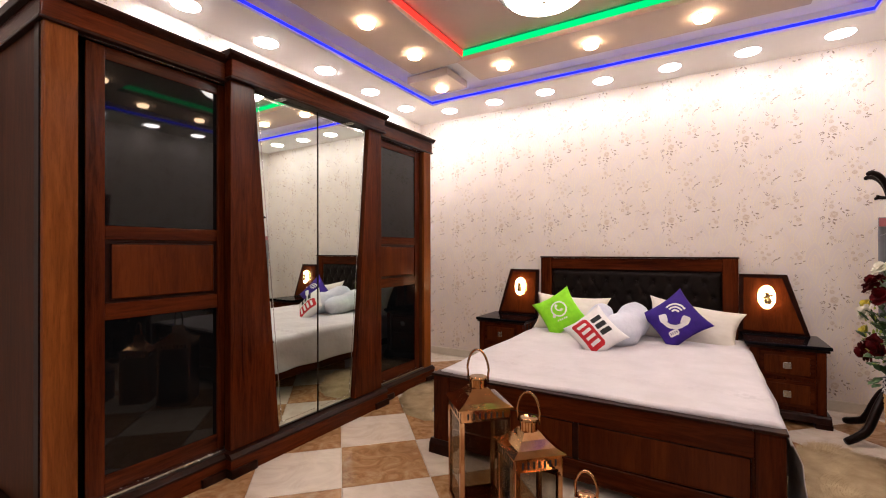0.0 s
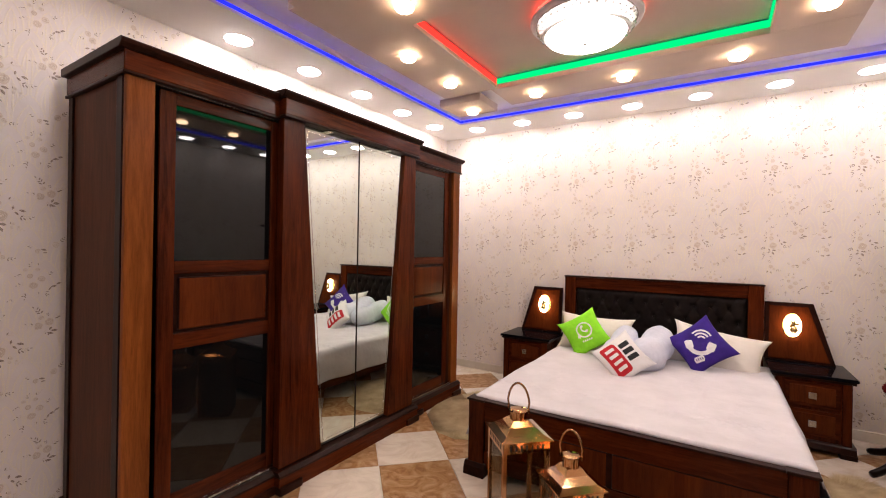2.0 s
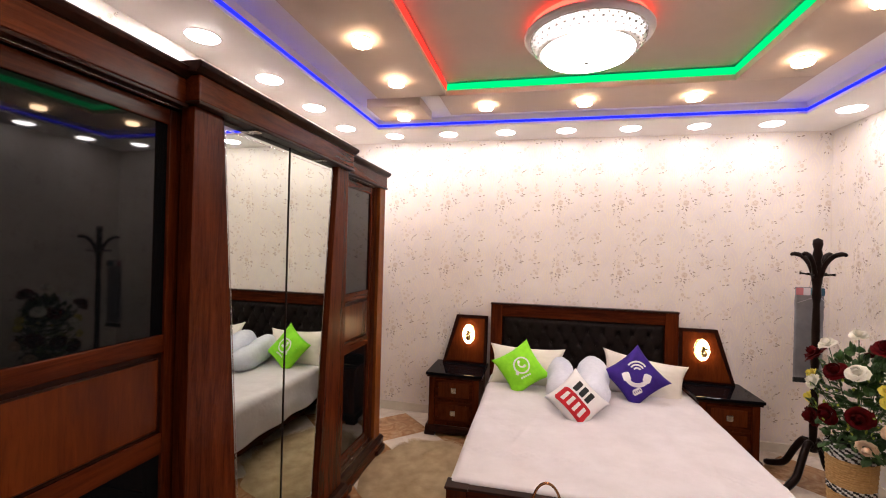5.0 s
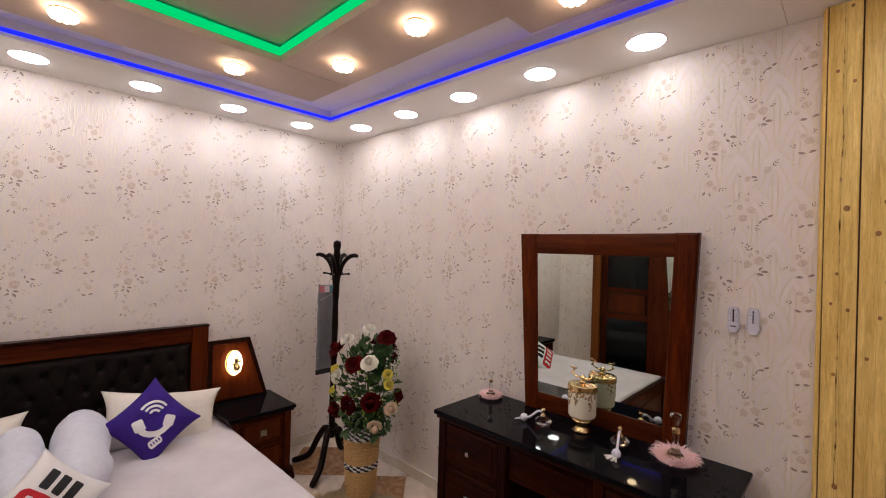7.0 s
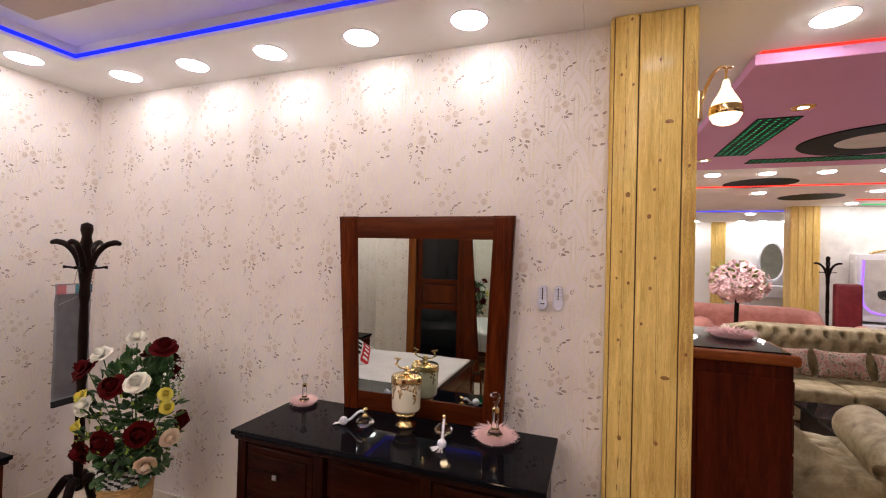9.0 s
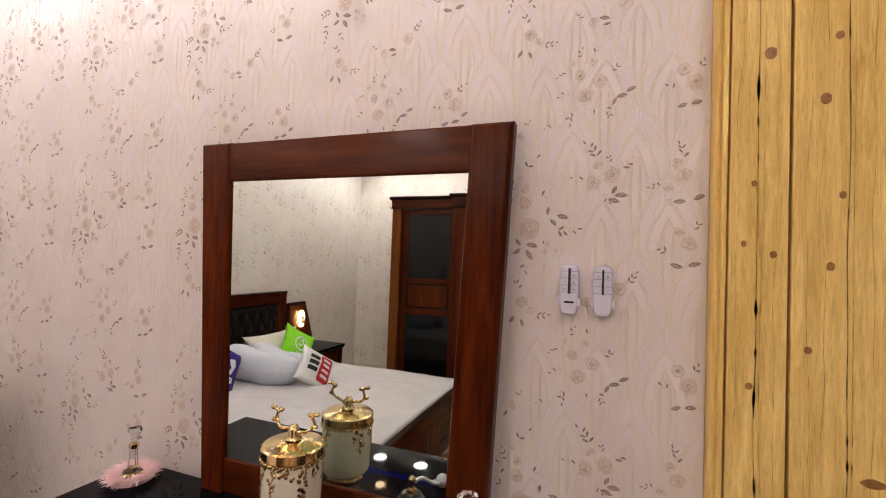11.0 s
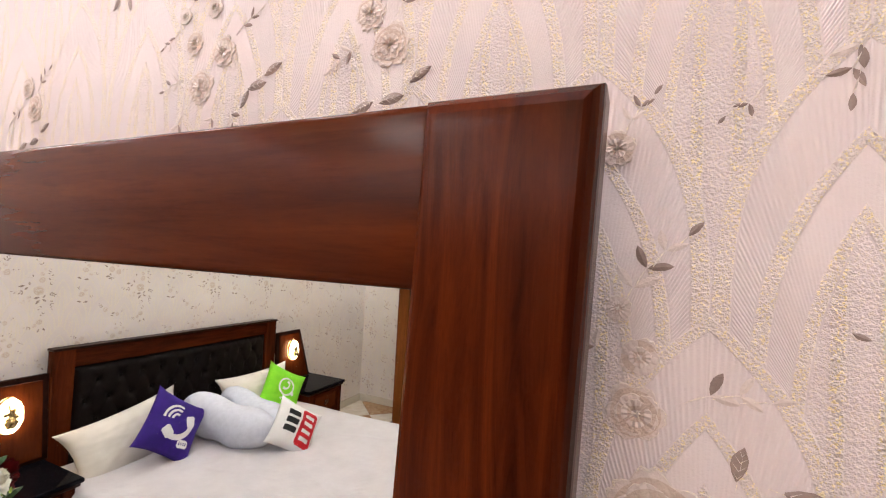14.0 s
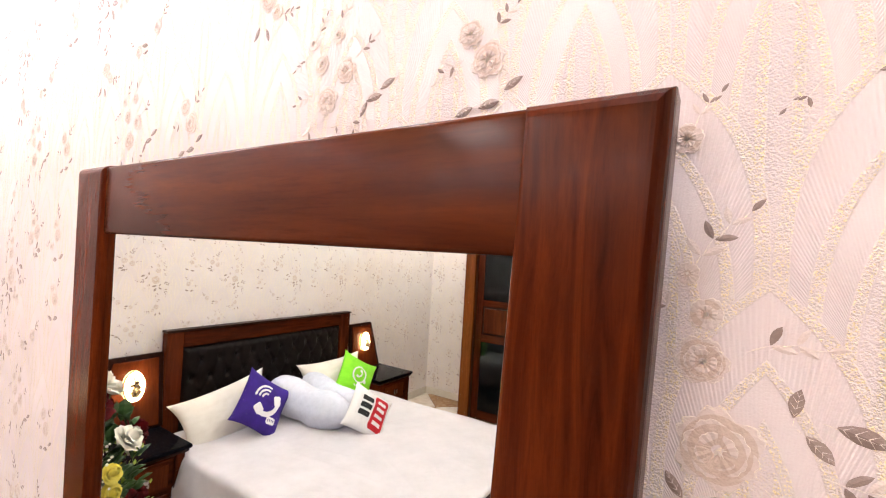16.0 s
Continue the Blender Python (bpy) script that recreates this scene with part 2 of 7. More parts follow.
DARKGLASS = mat("black_tinted_glass", (0.003, 0.0035, 0.004), 0.03, ior=1.42)
MIRROR = mat("mirror_silver", (0.74, 0.81, 0.755), 0.012, 1.0)
GOLD = mottled("polished_gold", [(0.3, (0.66, 0.47, 0.21)), (0.7, (0.82, 0.62, 0.32))], 10, 0.16, 0.04, metal=1.0)
COPPER = mottled("rose_gold_metal", [(0.3, (0.36, 0.18, 0.08)), (0.7, (0.52, 0.29, 0.14))], 12, 0.07, 0.05, metal=1.0)
CHROME = mottled("brushed_steel", [(0.3, (0.5, 0.48, 0.46)), (0.7, (0.66, 0.64, 0.62))], 40, 0.25, 0.05, metal=1.0)
PINE = wood("yellow_pine", (0.58, 0.36, 0.085), (0.9, 0.67, 0.24), "z", rough=0.36, coat=0.1, scale=2.2)
KNOT = mottled("pine_knot", [(0.3, (0.2, 0.085, 0.02)), (0.7, (0.4, 0.2, 0.055))], 60, 0.4, 0.1)
PINE_LINE = mottled("pine_grain_line", [(0.3, (0.3, 0.15, 0.035)), (0.7, (0.46, 0.26, 0.08))], 90, 0.4, 0.1)
for dull in (W_BLACK, W_EDGE, LEATHER):
    dull.node_tree.nodes["Principled BSDF"].inputs["Specular IOR Level"].default_value = 0.11
GROOVE = mat("dark_groove", (0.07, 0.03, 0.01), 0.7)
PLASTIC_W = mottled("white_plastic", [(0.3, (0.6, 0.58, 0.67)), (0.7, (0.66, 0.64, 0.73))], 30, 0.35, 0.02)
GREY_BAG = mottled("grey_garment_film", [(0.3, (0.19, 0.19, 0.21)), (0.7, (0.27, 0.27, 0.29))], 7, 0.4, 0.2, 60)
FUR = mottled("beige_fur", [(0.3, (0.3, 0.21, 0.11)), (0.7, (0.5, 0.38, 0.23))], 8, 0.9, 0.5, 200)
STRAW = mottled("woven_straw", [(0.3, (0.4, 0.22, 0.075)), (0.7, (0.6, 0.37, 0.15))], 60, 0.7, 0.4, 200)
LEAF = mottled("dark_green_leaf", [(0.3, (0.012, 0.036, 0.008)), (0.7, (0.045, 0.11, 0.022))], 20, 0.45, 0.2, 80)
LEAF_Y = mottled("yellow_green_leaf", [(0.3, (0.2, 0.3, 0.03)), (0.7, (0.42, 0.5, 0.07))], 30, 0.5, 0.2, 80)
ROSE_R = mottled("dark_red_petal", [(0.3, (0.036, 0.0006, 0.0012)), (0.7, (0.1, 0.0016, 0.003))], 30, 0.75, 0.2, 90)
ROSE_W = mottled("white_petal", [(0.3, (0.7, 0.66, 0.55)), (0.7, (0.8, 0.78, 0.7))], 30, 0.6, 0.2, 90)
ROSE_Y = mottled("yellow_petal", [(0.3, (0.62, 0.5, 0.04)), (0.7, (0.75, 0.66, 0.12))], 30, 0.6, 0.2, 90)
ROSE_P = mottled("peach_petal", [(0.3, (0.7, 0.45, 0.3)), (0.7, (0.8, 0.66, 0.48))], 30, 0.6, 0.2, 90)
PINK = mottled("pink_feather", [(0.3, (0.84, 0.5, 0.5)), (0.7, (0.92, 0.7, 0.68))], 40, 0.85, 0.3, 200)
DUSK = mottled("unseen_wall_brown", [(0.3, (0.17, 0.12, 0.09)), (0.7, (0.22, 0.16, 0.12))], 3, 0.7, 0.05)
ROSE_R.node_tree.nodes["Principled BSDF"].inputs["Specular IOR Level"].default_value = 0.1
GLOW_DOWN = glow("downlight_glow", (1.0, 0.93, 0.92), DOWN)
GLOW_SPOT = glow("spot_glow", (1.0, 0.66, 0.4), SPOT)
GLOW_LAMP = glow("lamp_glow", (1.0, 0.94, 0.86), LAMP)
GLOW_BLUE = glow("blue_strip", (0.012, 0.018, 1.0), LED * 0.8)
GLOW_GREEN = glow("green_strip", (0.0, 0.8, 0.2), LED * 0.42)
GLOW_WEST = glow("bright_downlight_glow", (1.0, 0.92, 0.88), DOWN * 2.3)
GLOW_RED = glow("red_strip", (1.0, 0.03, 0.02), LED * 0.8)
GLOW_OVAL = glow("oval_glow", (1.0, 0.7, 0.36), OVAL)
CLEAR = mat("clear_glass", (0.9, 0.92, 0.92), 0.02, ior=1.45)
CLEAR.node_tree.nodes["Principled BSDF"].inputs["Transmission Weight"].default_value = 1.0
PANE = mat("lantern_glass", (0.62, 0.6, 0.56), 0.03, ior=1.2)
PANE.node_tree.nodes["Principled BSDF"].inputs["Transmission Weight"].default_value = 1.0


# ---- mesh helpers ----
def mesh_object(name, bm, material, smooth=False):
    me = bpy.data.meshes.new(name)
    bm.normal_update()
    if smooth:
        for f in bm.faces:
            f.smooth = True
    bm.to_mesh(me)
    bm.free()
    for m in material if isinstance(material, (list, tuple)) else [material]:
        me.materials.append(m)
    return new(name, me)


def part(name, bm, material, parent, label="", smooth=False):
    ob = mesh_object(name, bm, material, smooth)
    ob.parent = parent
    return tagged(ob, label)


def thing(name, label, category, at=(0, 0, 0), group="", kind=""):
    ob = new(name)
    ob.location = at
    ob.empty_display_size = 0.1
    return tagged(ob, label, category, group, kind)


def bevel(bm, w, seg=2, angle=0.6):
    es = [e for e in bm.edges if len(e.link_faces) == 2 and e.calc_face_angle(0) > angle]
    bmesh.ops.bevel(bm, geom=es, offset=w, segments=seg, profile=0.6, affect="EDGES", clamp_overlap=True)
    return bm


def box(x0, x1, y0, y1, z0, z1, r=0.004, seg=2, into=None):
    bm = bmesh.new()
    bmesh.ops.create_cube(bm, size=1)
    for v in bm.verts:
        v.co = Vector((x0 + (v.co.x + 0.5) * (x1 - x0), y0 + (v.co.y + 0.5) * (y1 - y0), z0 + (v.co.z + 0.5) * (z1 - z0)))
    if r:
        bevel(bm, min(r, 0.45 * min(x1 - x0, y1 - y0, z1 - z0)), seg)
    if into is not None:
        return join(into, bm)
    return bm


def join(a, b):
    """Adds bmesh b to a and frees b."""
    me = bpy.data.meshes.new("tmp")
    b.to_mesh(me)
    b.free()
    a.from_mesh(me)
    bpy.data.meshes.remove(me)
    return a


def prism(points, axis, a0, a1, r=0.0, seg=2):
    """A polygon of (p, q) pushed from a0 to a1 along axis; p, q are the other two axes in order."""
    bm = bmesh.new()

    def at(p, q, a):
        return {"x": (a, p, q), "y": (p, a, q), "z": (p, q, a)}[axis]

    lo = [bm.verts.new(at(p, q, a0)) for p, q in points]
    hi = [bm.verts.new(at(p, q, a1)) for p, q in points]
    bm.faces.new(lo)
    bm.faces.new(hi)
    n = len(points)
    for i in range(n):
        bm.faces.new((lo[i], lo[(i + 1) % n], hi[(i + 1) % n], hi[i]))
    bmesh.ops.recalc_face_normals(bm, faces=bm.faces)
    if r:
        bevel(bm, r, seg)
    return bm


def lathe(profile, n=24, at=(0, 0, 0)):
    """A turned shape from (radius, z) pairs."""
    bm = bmesh.new()
    rings = []
    for r, z in profile:
        if r < 1e-5:
            rings.append([bm.verts.new((at[0], at[1], at[2] + z))])
        else:
            rings.append([bm.verts.new((at[0] + r * math.cos(2 * math.pi * k / n), at[1] + r * math.sin(2 * math.pi * k / n), at[2] + z)) for k in range(n)])
    for a, b in zip(rings, rings[1:]):
        for k in range(n):
            q = [a[k % len(a)], a[(k + 1) % len(a)], b[(k + 1) % len(b)], b[k % len(b)]]
            q = list(dict.fromkeys(q))
            if len(q) > 2:
                bm.faces.new(q)
    bmesh.ops.recalc_face_normals(bm, faces=bm.faces)
    return bm


def tube(points, radius, n=10, closed=False):
    """A round bar along points; radius a number or one for each point."""
    bm = bmesh.new()
    pts = [Vector(p) for p in points]
    rad = radius if isinstance(radius, (list, tuple)) else [radius] * len(pts)
    rings, last = [], None
    for i, p in enumerate(pts):
        a = pts[(i - 1) % len(pts)] if closed or i else p
        b = pts[(i + 1) % len(pts)] if closed or i < len(pts) - 1 else p
        d = (b - a).normalized()
        side = (last or Vector((0.31, 0.17, 0.93))).cross(d)
        if side.length < 1e-4:
            side = Vector((1, 0, 0)).cross(d)
        side.normalize()
        up = d.cross(side)
        last = up
        rings.append([bm.verts.new(p + rad[i] * (math.cos(2 * math.pi * k / n) * side + math.sin(2 * math.pi * k / n) * up)) for k in range(n)])
    pairs = list(zip(rings, rings[1:])) + ([(rings[-1], rings[0])] if closed else [])
    for a, b in pairs:
        for k in range(n):
            bm.faces.new((a[k], a[(k + 1) % n], b[(k + 1) % n], b[k]))
    if not closed:
        bm.faces.new(rings[0])
        bm.faces.new(rings[-1])
    bmesh.ops.recalc_face_normals(bm, faces=bm.faces)
    return bm


def curve(points, steps=6):
    """A smooth line through points."""
    p = [Vector(q) for q in points]
    p = [2 * p[0] - p[1], *p, 2 * p[-1] - p[-2]]
    out = []
    for a, b, c, d in zip(p, p[1:], p[2:], p[3:]):
        for k in range(steps):
            t = k / steps
            out.append(0.5 * (2 * b + (c - a) * t + (2 * a - 5 * b + 4 * c - d) * t * t + (3 * b - a - 3 * c + d) * t ** 3))
    return [*out, p[-2]]


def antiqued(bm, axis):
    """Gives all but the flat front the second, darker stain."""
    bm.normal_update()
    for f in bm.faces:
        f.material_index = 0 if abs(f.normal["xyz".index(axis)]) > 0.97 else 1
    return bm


def ball(r, at=(0, 0, 0), squash=(1, 1, 1), u=16, v=10):
    bm = bmesh.new()
    bmesh.ops.create_uvsphere(bm, u_segments=u, v_segments=v, radius=r)
    for w in bm.verts:
        w.co = Vector((w.co.x * squash[0] + at[0], w.co.y * squash[1] + at[1], w.co.z * squash[2] + at[2]))
    return bm


def moved(bm, m):
    bmesh.ops.transform(bm, matrix=m, verts=bm.verts)
    return bm


def structure(name, bm, material, label, category):
    return tagged(mesh_object(name, bm, material), label, category, kind="structure")


# ---- the room ----
XW, XE, YN, ZC = -2.56, 2.012, 4.72, 2.824
ZR, ZI = 2.92, 2.95            # the recess, and the inner field of the ceiling
wall_west = structure("wall_west", box(XW - 0.15, XW, -3.2, YN + 0.15, FL - 0.1, 3.1, 0), PAPER_W, "cream wall with embossed floral wallpaper behind the wardrobe", "wall")
wall_north = structure("wall_north", box(XW, XE + 0.12, YN, YN + 0.15, FL - 0.1, 3.1, 0), PAPER_N, "cream wall with embossed floral wallpaper behind the bed", "wall")
wall_east = structure("wall_east", box(XE, XE + 0.12, 1.12, YN, FL - 0.1, 3.1, 0), PAPER_E, "pinkish cream wall with embossed floral wallpaper behind the dresser", "wall")
# south and far west walls are unseen additions; their brown darkens reflections in the furniture
wall_south = structure("wall_south", box(XW, 16.0, -8.15, -8.0, FL - 0.1, 3.1, 0), DUSK, "unseen plain wall added to close the place, brown to darken reflections", "wall")
wall_west_2 = structure("wall_west_2", box(XW - 0.15, XW, -8.15, -3.2, FL - 0.1, 3.1, 0), DUSK, "unseen plain wall added to close the place, brown to darken reflections", "wall")
wall_north_2 = structure("wall_north_2", box(XE + 0.12, 16.0, YN, YN + 0.15, FL - 0.1, 3.1, 0), WHITE, "plain pale showroom wall", "wall")


def skirting(name, bm):
    return structure(name, bm, SKIRT, "cream glazed tile skirting along the wall", "skirting")


skirting("baseboard_west", box(XW, XW + 0.014, -3.2, YN - 0.014, FL, FL + 0.085, 0.004))
skirting("baseboard_north", box(XW, XE, YN - 0.014, YN, FL, FL + 0.085, 0.004))
skirting("baseboard_east", box(XE - 0.014, XE, 1.13, YN - 0.014, FL, FL + 0.085, 0.004))

# ceiling: a dropped border with a recess, in which taupe panels hang
RX0, RX1, RY0, RY1 = -2.045, 1.53, 1.24, 4.19
border = bmesh.new()
for b in ((XW, RX0, -8.0, YN), (RX1, XE + 0.12, RY0, YN), (RX0, RX1, RY1, YN), (RX0, 16.0, -8.0, RY0 - 0.002), (XE + 0.12, 16.0, RY0 - 0.002, YN)):
    box(b[0], b[1], b[2], b[3], ZC, ZC + 0.16, 0, into=border)
structure("ceiling", border, WHITE, "white dropped ceiling border with round downlights", "ceiling")
structure("ceiling_recess", box(RX0 - 0.05, RX1 + 0.05, RY0 - 0.05, RY1 + 0.05, ZR, ZR + 0.05, 0), WHITE, "white recessed ceiling field above the bed", "ceiling")


def strip(name, x0, x1, y0, y1, z0, z1, material, label):
    return tagged(mesh_object(name, box(x0, x1, y0, y1, z0, z1, 0), material), label, "light strip", kind="structure")


ZB = ZC + 0.022
strip("blue_light_strip", RX0, RX1, RY1 - 0.006, RY1 - 0.001, ZB, ZB + 0.022, GLOW_BLUE, "glowing blue light strip along the ceiling recess")
strip("blue_light_strip", RX0 + 0.001, RX0 + 0.006, RY0, RY1 - 0.01, ZB, ZB + 0.022, GLOW_BLUE, "glowing blue light strip along the ceiling recess")
strip("blue_light_strip", RX1 - 0.006, RX1 - 0.001, RY0, RY1 - 0.01, ZB, ZB + 0.022, GLOW_BLUE, "glowing blue light strip along the ceiling recess")


def hung(name, x0, x1, y0, y1, z0, z1, label):
    return tagged(mesh_object(name, box(x0, x1, y0, y1, z0, z1, 0.004), TAUPE), label, "ceiling panel", kind="structure")


IX0, IX1, IY0, IY1 = -1.19, 0.69, 2.1, 3.34
hung("ceiling_panel_west", -1.72, IX0, 1.62, 3.36, 2.815, 2.885, "taupe suspended ceiling panel with spotlights")
hung("ceiling_panel_corner", -1.87, -1.43, 3.49, 3.87, 2.8, 2.87, "small taupe suspended ceiling panel at the corner")
hung("ceiling_panel_north", -1.24, 1.13, IY1, 3.785, 2.805, 2.875, "taupe suspended ceiling panel with spotlights")
hung("ceiling_panel_east", IX1, 1.128, 2.1, IY1 - 0.002, 2.805, 2.875, "taupe suspended ceiling panel with spotlights")
hung("ceiling_panel_south", -1.62, 1.29, 1.54, IY0 - 0.004, 2.79, 2.86, "taupe suspended ceiling panel with spotlights")
hung("ceiling_field", IX0 + 0.01, IX1 - 0.01, IY0 + 0.01, IY1 - 0.01, 2.9, 2.918, "taupe ceiling field round the ceiling lamp")
strip("green_light_strip", IX0, IX1, IY1 - 0.008, IY1 - 0.002, 2.845, 2.89, GLOW_GREEN, "glowing green light strip along the inner ceiling edge")
strip("green_light_strip", IX1 - 0.008, IX1 - 0.002, IY0, IY1 - 0.01, 2.845, 2.89, GLOW_GREEN, "glowing green light strip along the inner ceiling edge")
strip("red_light_strip", IX0 + 0.002, IX0 + 0.008, IY0, IY1 - 0.01, 2.845, 2.89, GLOW_RED, "glowing red light strip along the inner ceiling edge")
strip("red_light_strip", -1.55, 1.2, 1.545, 1.552, 2.862, 2.9, GLOW_RED, "glowing red light strip above the ceiling panel")


def downlight(r=0.086):
    t = thing("downlight", "round white recessed downlight, switched on", "downlight", group="ceiling downlights")
    part("trim_ring", lathe([(r, 0.004), (r, -0.003), (r + 0.004, -0.0035), (r + 0.007, -0.002), (r + 0.008, 0.002)], 28), PLASTIC_W, t, smooth=True)
    part("diffuser", lathe([(0, -0.017), (r * 0.45, -0.0155), (r * 0.75, -0.012), (r * 0.93, -0.007), (r, -0.001), (r, 0.0), (0, 0.0)], 28), GLOW_DOWN, t, "glowing round diffuser")
    return t


dl = downlight()
BRIGHT = next(k for k in dl.children if k.name.startswith("diffuser")).data.copy()     # the stronger lamps over the wardrobe and past the column
BRIGHT.materials[0] = GLOW_WEST
dl.location = (-1.959, 4.437, ZC)
spots = [(-1.959 + 0.5605 * k, 4.437) for k in range(1, 7)]
spots += [(1.77, 4.095 - 0.585 * k) for k in range(5)]
spots += [(-2.34, 4.107 - 0.603 * k) for k in range(5)]
spots += [(-2.0 + 0.56 * k, 0.86) for k in range(7)]
# all but the first are unseen lamps, added to brighten the west wall and surroundings
spots += [(2.22, 0.17), (2.22, -1.2), (-2.1, -0.5), (-1.9, -1.7), (-0.4, -1.7), (1.1, -1.7)]
for x, y in spots:
    lamp = copy_thing(dl, pose(x, y, ZC))
    if x == -2.34 or x == 2.22:
        for piece in lamp.children:
            if piece.name.startswith("diffuser"):
                piece.data = BRIGHT


def spotlight():
    """A small flower-shaped crystal spot."""
    t = thing("spotlight", "small flower-shaped crystal ceiling spot, warm and lit", "spotlight", group="ceiling spotlights")
    part("rim", lathe([(0.02, 0.002), (0.05, 0.002), (0.052, -0.004), (0.045, -0.007), (0.02, -0.006)], 24), GOLD, t, smooth=True)
    for k in range(10):
        a = 2 * math.pi * k / 10
        part("crystal_petal", ball(0.0155, (0.04 * math.cos(a), 0.04 * math.sin(a), -0.019), (1, 1, 1.25), 8, 6), GLOW_SPOT, t, smooth=True)
    part("crystal_heart", ball(0.028, (0, 0, -0.022), (1, 1, 0.8), 10, 6), GLOW_SPOT, t, "glowing crystal", smooth=True)
    return t


sp = spotlight()
sp.location = (-1.468, 2.458, 2.815)
for x, y, z in [(-1.466, 3.035, 2.815), (-1.632, 3.725, 2.8), (-0.922, 3.575, 2.805), (-0.198, 3.575, 2.805), (0.534, 3.575, 2.805), (0.921, 3.061, 2.805), (0.906, 2.448, 2.805), (-1.06, 1.885, 2.79), (-0.332, 1.883, 2.79), (0.395, 1.883, 2.79), (1.12, 1.8, 2.79)]:
    copy_thing(sp, pose(x, y, z))


def ceiling_lamp(x, y):
    t = thing("ceiling_lamp", "round ceiling lamp with a crystal rim, switched on", "ceiling lamp", (x, y, 2.9))
    part("base_plate", lathe([(0, -0.03), (0.3, -0.03), (0.325, -0.038), (0.335, -0.05), (0.33, -0.062), (0.29, -0.07), (0, -0.07)], 48), PLASTIC_W, t, "white round base", smooth=True)
    part("halo", lathe([(0.3, 0.0), (0.304, -0.004), (0.304, -0.029), (0.28, -0.029), (0.28, 0.0)], 48), GLOW_HALO, t, "red glowing ring above the base")
    part("diffuser", lathe([(0.235, -0.12), (0.24, -0.135), (0.225, -0.16), (0.17, -0.18), (0.09, -0.19), (0, -0.193)], 48), GLOW_LAMP, t, "glowing white glass bowl", smooth=True)
    rim = lathe([(0.285, -0.062), (0.292, -0.075), (0.288, -0.1), (0.27, -0.125), (0.243, -0.145), (0.238, -0.14), (0.262, -0.118), (0.28, -0.095), (0.284, -0.075)], 64)
    for v in rim.verts:
        a = math.atan2(v.co.y, v.co.x)
        s = 1 + 0.012 * math.cos(28 * a)
        v.co.x, v.co.y = v.co.x * s, v.co.y * s
    part("crystal_rim", rim, CRYSTAL, t, "scalloped crystal rim", smooth=True)
    dots = bmesh.new()
    for k in range(40):
        a = 2 * math.pi * (k + 0.5) / 40
        for r0, z0, size, turn in ((0.292, -0.078, 0.005, 0.0), (0.288, -0.096, 0.0075, 0.5), (0.275, -0.118, 0.006, 0.0), (0.26, -0.134, 0.004, 0.5)):
            g = a + turn * 2 * math.pi / 40
            join(dots, ball(size, (r0 * math.cos(g), r0 * math.sin(g), z0), (1, 1, 0.8), 8, 6))
    tagged(part("bead_row", dots, BEAD, t, "dark lattice of beads in the rim", smooth=True), kind="stuff")
    part("rim_wire", tube([(0.297 * math.cos(q), 0.297 * math.sin(q), -0.066) for q in (2 * math.pi * k / 56 for k in range(56))], 0.004, 6, True), BEAD, t, smooth=True)
    part("finial", lathe([(0, -0.205), (0.01, -0.202), (0.014, -0.194), (0.01, -0.19), (0, -0.19)], 16), CHROME, t, smooth=True)


BEAD = mottled("tarnished_silver", [(0.3, (0.12, 0.11, 0.1)), (0.7, (0.3, 0.28, 0.26))], 40, 0.3, 0.05, metal=0.8)
GLOW_HALO = glow("red_halo", (1.0, 0.05, 0.03), LED * 2.2)
CRYSTAL = mat("rim_crystal", (0.85, 0.82, 0.78), 0.12, ior=1.5)
CRYSTAL.node_tree.nodes["Principled BSDF"].inputs["Transmission Weight"].default_value = 0.6
ceiling_lamp(-0.275, 2.69)


# ---- wardrobe ----


